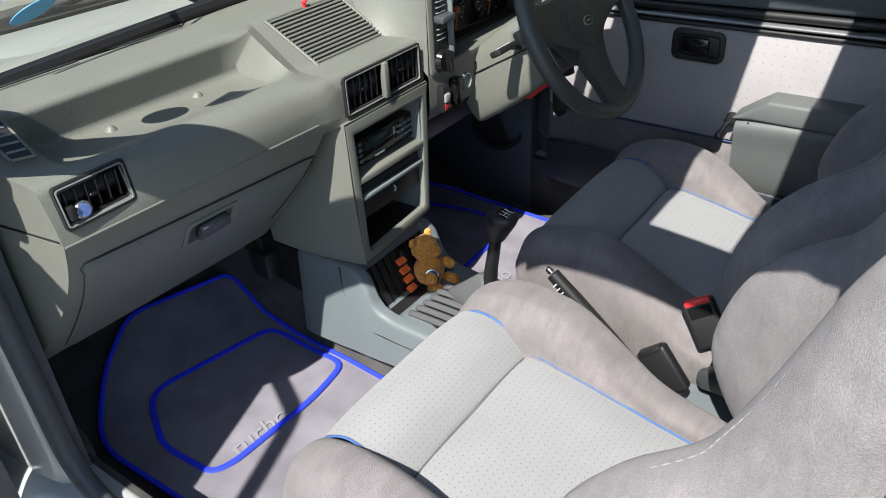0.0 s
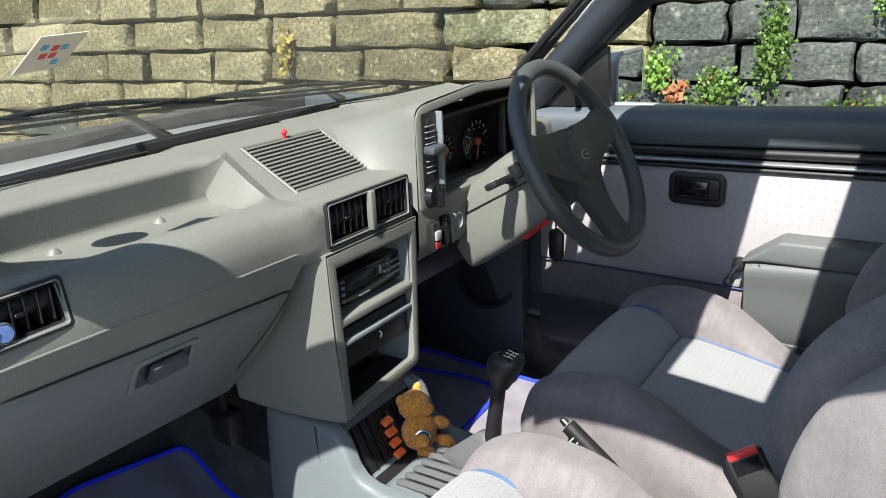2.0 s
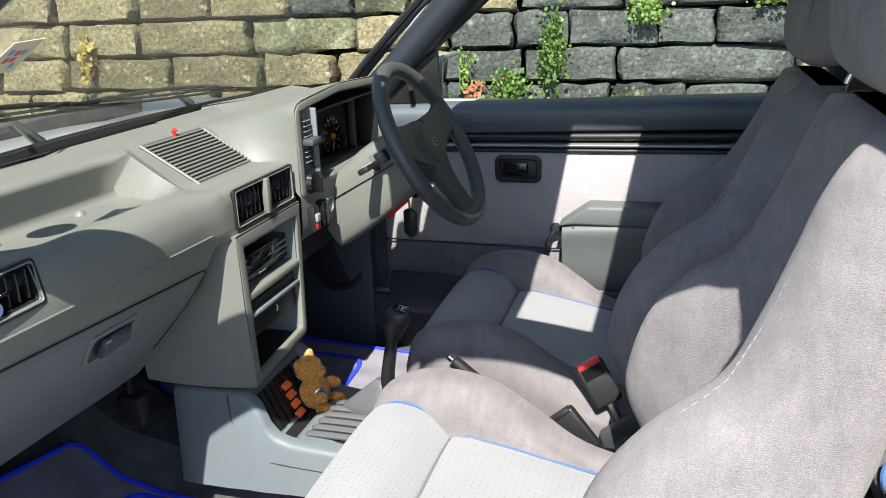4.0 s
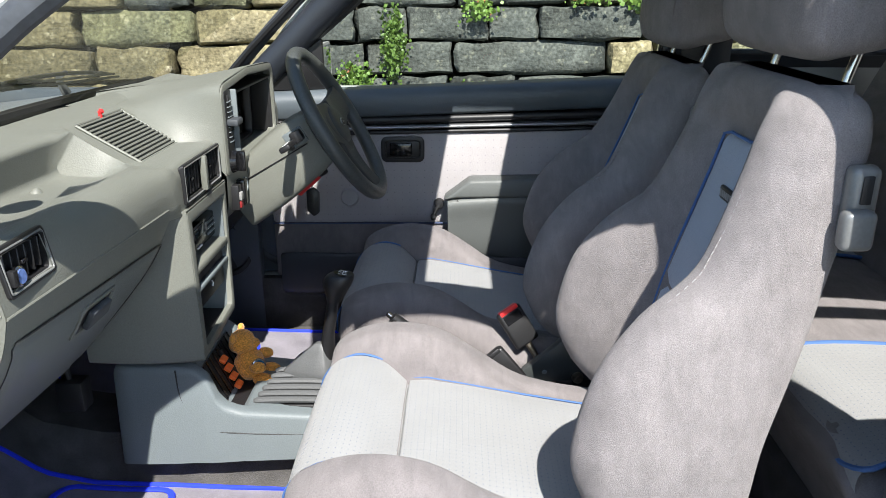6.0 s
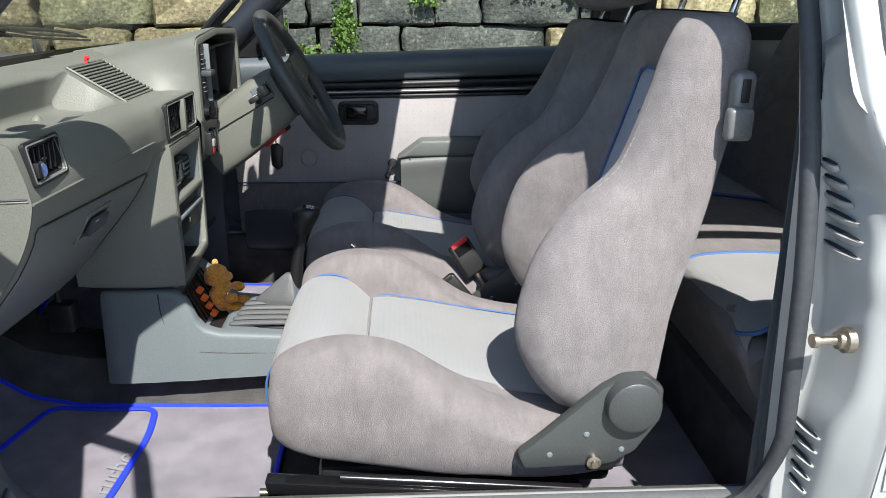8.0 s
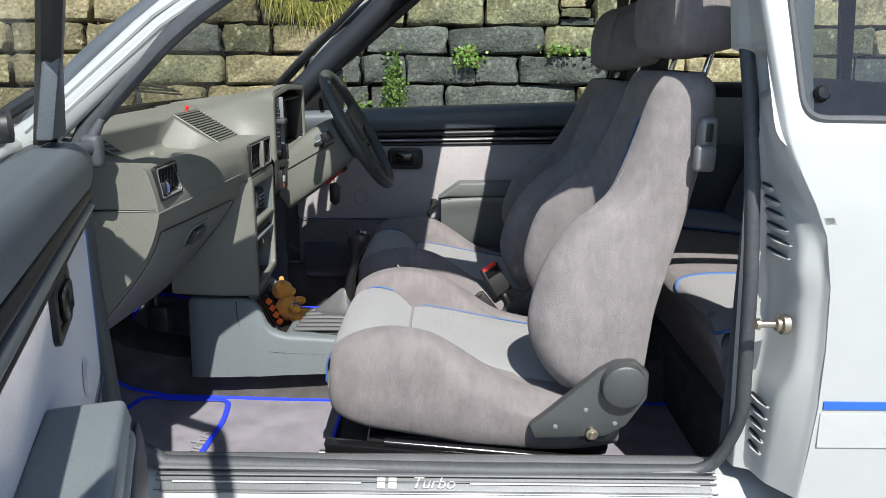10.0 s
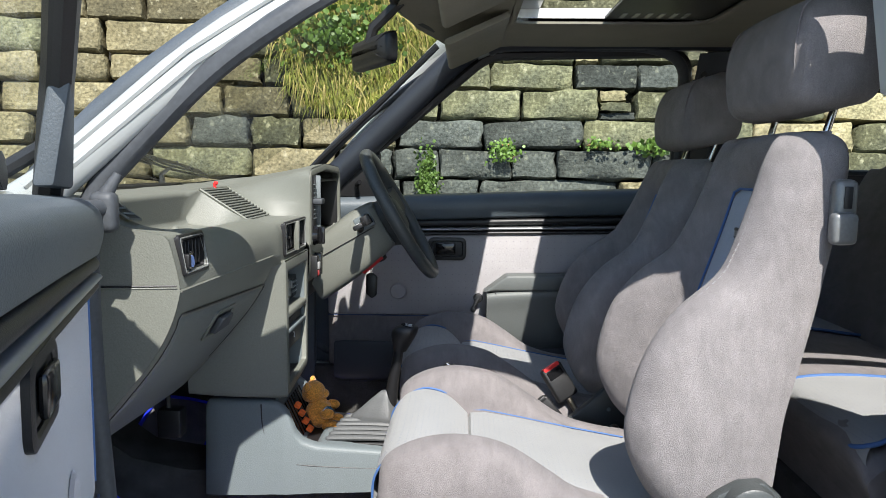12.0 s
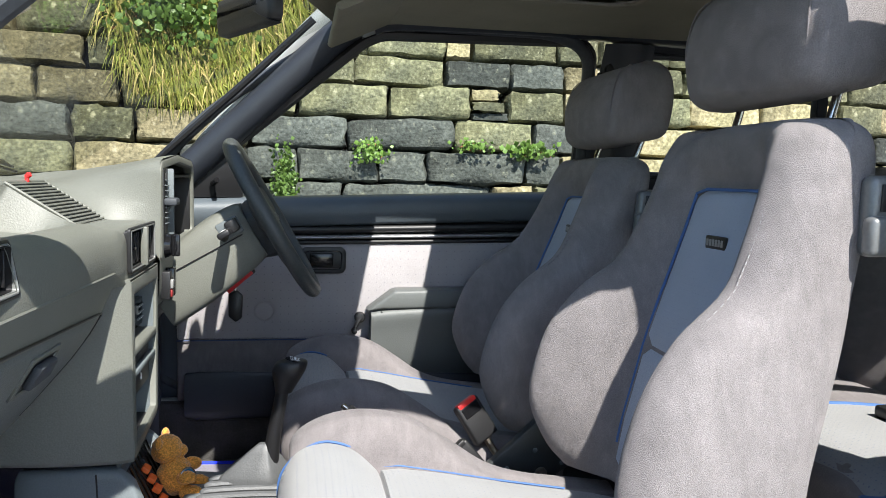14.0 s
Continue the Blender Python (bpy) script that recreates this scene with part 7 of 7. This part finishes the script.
# wheels under the arches
TYRE = material("tyre_rubber", (0.03, 0.03, 0.03), 0.85, grain=0.2, grain_scale=120)
for wx in (-1.38, 1.02):
    for sg in (-1, 1):
        ty = part("tyre", lathe([(0.185, -0.085), (0.25, -0.09), (0.275, -0.075), (0.282, -0.03), (0.282, 0.03), (0.275, 0.075), (0.25, 0.09), (0.185, 0.085)], 40, (0, sg, 0), (wx, sg * 0.68, 0.283)), TYRE, body, "black tyre")
        part("rim", lathe([(0.001, 0.05), (0.05, 0.052), (0.06, 0.035), (0.15, 0.045), (0.185, 0.07), (0.187, -0.08)], 32, (0, sg, 0), (wx, sg * 0.68, 0.283)), GREYPLASTIC, ty, "silver wheel rim")

# ---- stone retaining wall ----
wall = thing("stone_wall", "high weathered gritstone retaining wall with ivy", "wall", kind="structure", at=(0, 2.1, 0))


def wall_y(x, z):
    k = max(0.0, -x)
    return 2.05 - 0.20 * (k - 0.25 * (1 - math.exp(-4 * k))) + 0.11 * (z - 1.1)


core = bmesh.new()
XS = [-9.0, -6.0, -3.0, -1.5, -0.7, -0.3, 0.0, 2.0, 5.0]
lines = [[core.verts.new((x, wall_y(x, z) + 0.10 + d, z)) for x in XS] for z, d in ((-0.05, 0), (3.6, 0), (3.6, 0.5), (-0.05, 0.5))]
for r in range(3):
    for i in range(len(XS) - 1):
        core.faces.new((lines[r][i], lines[r][i + 1], lines[r + 1][i + 1], lines[r + 1][i]))
part("wall_core", core, MORTAR, wall, "dark recessed joints")


def stone_mesh(w, h, seed):
    """A rough-hewn block: rounded front, chipped edges."""
    rng = random.Random(seed)
    bm = bmesh.new()
    us, vs = (-1, -0.94, -0.6, -0.2, 0.2, 0.6, 0.94, 1), (-1, -0.88, -0.35, 0.35, 0.88, 1)
    n, m = len(us), len(vs)
    g = {}
    for i in range(n):
        for j in range(m):
            u, v = us[i], vs[j]
            e = max(abs(u), abs(v))
            d = -0.044 + 0.020 * (e > 0.99) + rng.uniform(-0.002, 0.002) + 0.010 * noise.noise(Vector((u * w * 5 + seed * 3.1, v * h * 5, seed)))
            cx = u * w / 2 * (1 - 0.04 * (abs(v) > 0.99) * (abs(u) > 0.99)) + rng.uniform(-0.006, 0.006) + 0.012 * noise.noise(Vector((seed, v * 1.5, u * 1.5))) * (e > 0.99)
            cz = v * h / 2 * (1 - 0.08 * (abs(v) > 0.99) * (abs(u) > 0.99)) + rng.uniform(-0.004, 0.004) + 0.016 * noise.noise(Vector((u * 1.6, seed * 1.7, v))) * (e > 0.99)
            g[i, j] = bm.verts.new((cx, d, cz))
    for i in range(n - 1):
        for j in range(m - 1):
            bm.faces.new((g[i, j], g[i + 1, j], g[i + 1, j + 1], g[i, j + 1]))
    edge = [g[i, 0] for i in range(n)] + [g[n - 1, j] for j in range(1, m)] + [g[i, m - 1] for i in range(n - 2, -1, -1)] + [g[0, j] for j in range(m - 2, 0, -1)]
    back = [bm.verts.new((v.co.x * 0.99, 0.13, v.co.z * 0.99)) for v in edge]
    for i in range(len(edge)):
        j = (i + 1) % len(edge)
        bm.faces.new((edge[i], back[i], back[j], edge[j]))
    return bm


def lay_stone(x0, x1, z0, z1, kind, seed):
    w, h = x1 - x0 - 0.010, z1 - z0 - 0.009
    bm = stone_mesh(w, h, seed)
    cx, cz = (x0 + x1) / 2, (z0 + z1) / 2
    finish(bm, 60)
    me = bpy.data.meshes.new("stone")
    bm.to_mesh(me)
    bm.free()
    me.materials.append(STONE[kind])
    ob = new("stone", me)
    ob.parent = wall
    ob.matrix_parent_inverse = Matrix.Translation(-wall.location)
    r = random.Random(seed + 5)
    ob.matrix_basis = pose(cx, wall_y(cx, cz) + r.uniform(-0.012, 0.018), cz, r.uniform(-2, 2) - 6, r.uniform(-1.2, 1.2), r.uniform(-2.5, 2.5) + (10.5 if cx < -0.2 else 0))


LEVELS = [0.10, 0.28, 0.44, 0.58, 0.71, 0.855, 0.995, 1.14, 1.28, 1.425, 1.55, 1.70, 1.86, 2.0, 2.15, 2.31, 2.46, 2.62, 2.80]
# joints met beside the car, course by course; other joints follow at random
JOINTS = {0.855: [-0.30, 0.08, 0.745, 0.93, 1.2], 0.995: [-0.34, -0.12, 0.23, 0.443, 0.89, 1.06], 1.14: [-0.32, 0.09, 0.57, 0.93, 1.2], 1.28: [-0.123, 0.27, 0.64, 0.815, 1.08], 1.425: [-0.2, 0.12, 0.525, 0.825, 1.08], 1.55: [0.18, 0.525, 0.64, 1.05]}
TOLD = {(1.425, 0.525): 1, (1.425, 0.825): 1, (1.28, 0.27): 2, (1.28, 0.815): 2, (1.14, 0.57): 2, (1.14, 0.93): 1, (0.995, 0.89): 1, (1.55, 0.525): 3, (0.855, 0.745): 3}
rs = random.Random(4)
cnt = 0
for z0, z1 in zip(LEVELS, LEVELS[1:]):
    xs = []
    x = -6.4 + rs.uniform(0, 0.2)
    known = JOINTS.get(z0, [])
    while x < 3.4:
        xs.append(x)
        x += rs.uniform(0.22, 0.50)
    if known:
        xs = [q for q in xs if q < known[0] - 0.16 or q > known[-1] + 0.16] + known
        xs.sort()
    for a, b in zip(xs, xs[1:]):
        kind = 0 if a < -0.75 + rs.uniform(-0.8, 0.4) else (2 if z0 > 1.2 else 1)
        if a > 0.7:
            kind = rs.choice((3, 3, 2, 2, 1))
        elif rs.random() < 0.14:
            kind = rs.choice((0, 1, 2, 2, 3))
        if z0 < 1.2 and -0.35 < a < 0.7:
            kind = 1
        kind = TOLD.get((z0, a), kind)
        cnt += 1
        if (z0, a) == (1.28, 0.64):
            # three thin stones bedded on one another
            for i, (lo, hi, k) in enumerate(((0.0, 0.27, 1), (0.27, 0.60, 2), (0.60, 1.0, 3))):
                lay_stone(a, b - 0.02 * i, z0 + (z1 - z0) * lo, z0 + (z1 - z0) * hi, k, 900 + i)
        else:
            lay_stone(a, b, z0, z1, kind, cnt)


# ---- plants on the wall ----
def leaf_mesh(size):
    bm = bmesh.new()
    pts = [(0, 0, 0), (0.35, 0.25, 0.05), (0.5, 0.55, 0.0), (0.25, 0.7, 0.04), (0, 1.0, -0.05), (-0.25, 0.7, 0.04), (-0.5, 0.55, 0.0), (-0.35, 0.25, 0.05)]
    c = bm.verts.new((0, 0.5 * size, 0.08 * size))
    v = [bm.verts.new((p[0] * size, p[1] * size, p[2] * size)) for p in pts]
    for i in range(8):
        bm.faces.new((c, v[i], v[(i + 1) % 8]))
    return bm


def ivy(name, label, cx, cz, w, h, n, size, mat, seed, hang=0.0, depth=0.06):
    rng = random.Random(seed)
    pl = thing(name, label, "plant", group="plants on the wall", at=(cx, wall_y(cx, cz) - 0.05, cz))
    parts = []
    for k in range(3):
        pts = []
        x, z = cx + rng.uniform(-0.2, 0.2) * w, cz + h * 0.5
        for q in range(7):
            pts.append((x, wall_y(x, z) - 0.055 - rng.uniform(0, depth * 0.4), z))
            x += rng.uniform(-0.25, 0.25) * w
            z -= h / 6.5
        parts.append(tube(pts, 0.003, 5))
    part("stem", merge(*parts), BROWN_LEAF, pl)
    out = bmesh.new()
    tmpl = bpy.data.meshes.new("leaf_form")
    b = leaf_mesh(1.0)
    b.to_mesh(tmpl)
    b.free()
    for k in range(n):
        u, v = rng.gauss(0, 0.33), rng.gauss(0, 0.33)
        x, z = cx + max(-1, min(1, u)) * w, cz + max(-1, min(1, v)) * h
        m = Matrix.Translation((x, wall_y(x, z) - 0.06 - rng.random() * depth, z)) @ Euler((radians(rng.uniform(60, 150) + hang), radians(rng.uniform(-50, 50)), radians(rng.uniform(-60, 60)))).to_matrix().to_4x4() @ Matrix.Scale(size * rng.uniform(0.5, 1.25), 4)
        s = len(out.verts)
        out.from_mesh(tmpl)
        out.verts.ensure_lookup_table()
        for vv in out.verts[s:]:
            vv.co = m @ vv.co
    bpy.data.meshes.remove(tmpl)
    tagged(part("leaves", out, mat, pl), kind="stuff")
    return pl


ivy("ivy", "bright green ivy trailing down the stones", -0.17, 0.99, 0.07, 0.20, 758, 0.0175, LEAF, 1)
ivy("ivy", "bright green ivy sprig rooted in a joint", 0.19, 1.13, 0.10, 0.07, 252, 0.0175, LEAF, 2)
ivy("ivy", "bright green ivy sprig rooted in a joint", 0.64, 1.165, 0.13, 0.035, 129, 0.0175, LEAF, 3)
ivy("ivy", "broad-leaved green ivy along a joint", 0.90, 1.15, 0.15, 0.05, 152, 0.029, LEAF, 4)
ivy("ivy", "green ivy climbing low beside the mirror", -0.55, 0.90, 0.08, 0.10, 397, 0.0175, LEAF, 5)
ivy("ivy", "green ivy spreading low on the wall", -0.34, 0.84, 0.13, 0.12, 433, 0.0175, LEAF, 9)
ivy("ivy", "small green weed low in the wall", 0.10, 0.78, 0.12, 0.06, 216, 0.0175, LEAF, 10)
ivy("dead_fern", "rust-brown dead fern in the wall", -0.48, 0.81, 0.04, 0.06, 60, 0.035, BROWN_LEAF, 6)
ivy("weed", "thin yellow-green weed hanging from a joint", -2.1, 0.98, 0.03, 0.14, 60, 0.035, LEAF_DRY, 12)
GRASS = material("weed_blade", (0.26, 0.28, 0.05), 0.6, grain=0.3, grain_scale=40, random_value=0.2)
STRAW = material("straw_blade", (0.42, 0.34, 0.12), 0.7, grain=0.3, grain_scale=40)


def hanging_grass(name, label, n, mat, seed, lean, size):
    """Blades that arch out of the wall and hang down in a ragged wedge."""
    rng = random.Random(seed)
    pl = thing(name, label, "plant", group="plants on the wall", at=(-0.58, wall_y(-0.58, 1.6) - 0.05, 1.6))
    vs, fs = [], []
    for k in range(n):
        z0 = 1.34 + 0.62 * rng.random() ** 0.8
        half = 0.05 + 0.34 * min(1.0, (z0 - 1.30) / 0.30)
        x0 = -0.575 - 0.04 * (z0 - 1.3) + rng.uniform(-1, 1) * half + (0.10 if z0 > 1.5 else 0.0)
        y0 = wall_y(x0, z0) - 0.045
        ln = size * rng.uniform(0.5, 1.3)
        dx, out = rng.gauss(lean, 0.35), rng.uniform(0.2, 0.9)
        wd = rng.uniform(0.003, 0.006)
        base = len(vs)
        for q in range(5):
            s = q / 4
            px, py, pz = x0 + dx * ln * s, y0 - out * ln * s * (1 - 0.5 * s), z0 + ln * (0.35 * s - 1.05 * s * s)
            w = wd * (1 - 0.85 * s)
            vs += [(px - w, py, pz), (px + w, py - 0.002, pz + 0.001)]
            if q:
                a = base + 2 * (q - 1)
                fs.append((a, a + 1, a + 3, a + 2))
    me = bpy.data.meshes.new("blades")
    me.from_pydata(vs, [], fs)
    tagged(part("blades", me, mat, pl), kind="stuff")
    return pl


hanging_grass("hanging_weeds", "mass of yellow-green weeds hanging from the wall", 4200, GRASS, 21, 0.1, 0.13)
hanging_grass("dry_grass", "straw-coloured dry grass hanging from the wall", 900, STRAW, 22, 0.0, 0.16)
ivy("ivy", "dark green leafy creeper at the wall top", -0.60, 1.66, 0.34, 0.20, 700, 0.03, LEAF, 7, depth=0.12)
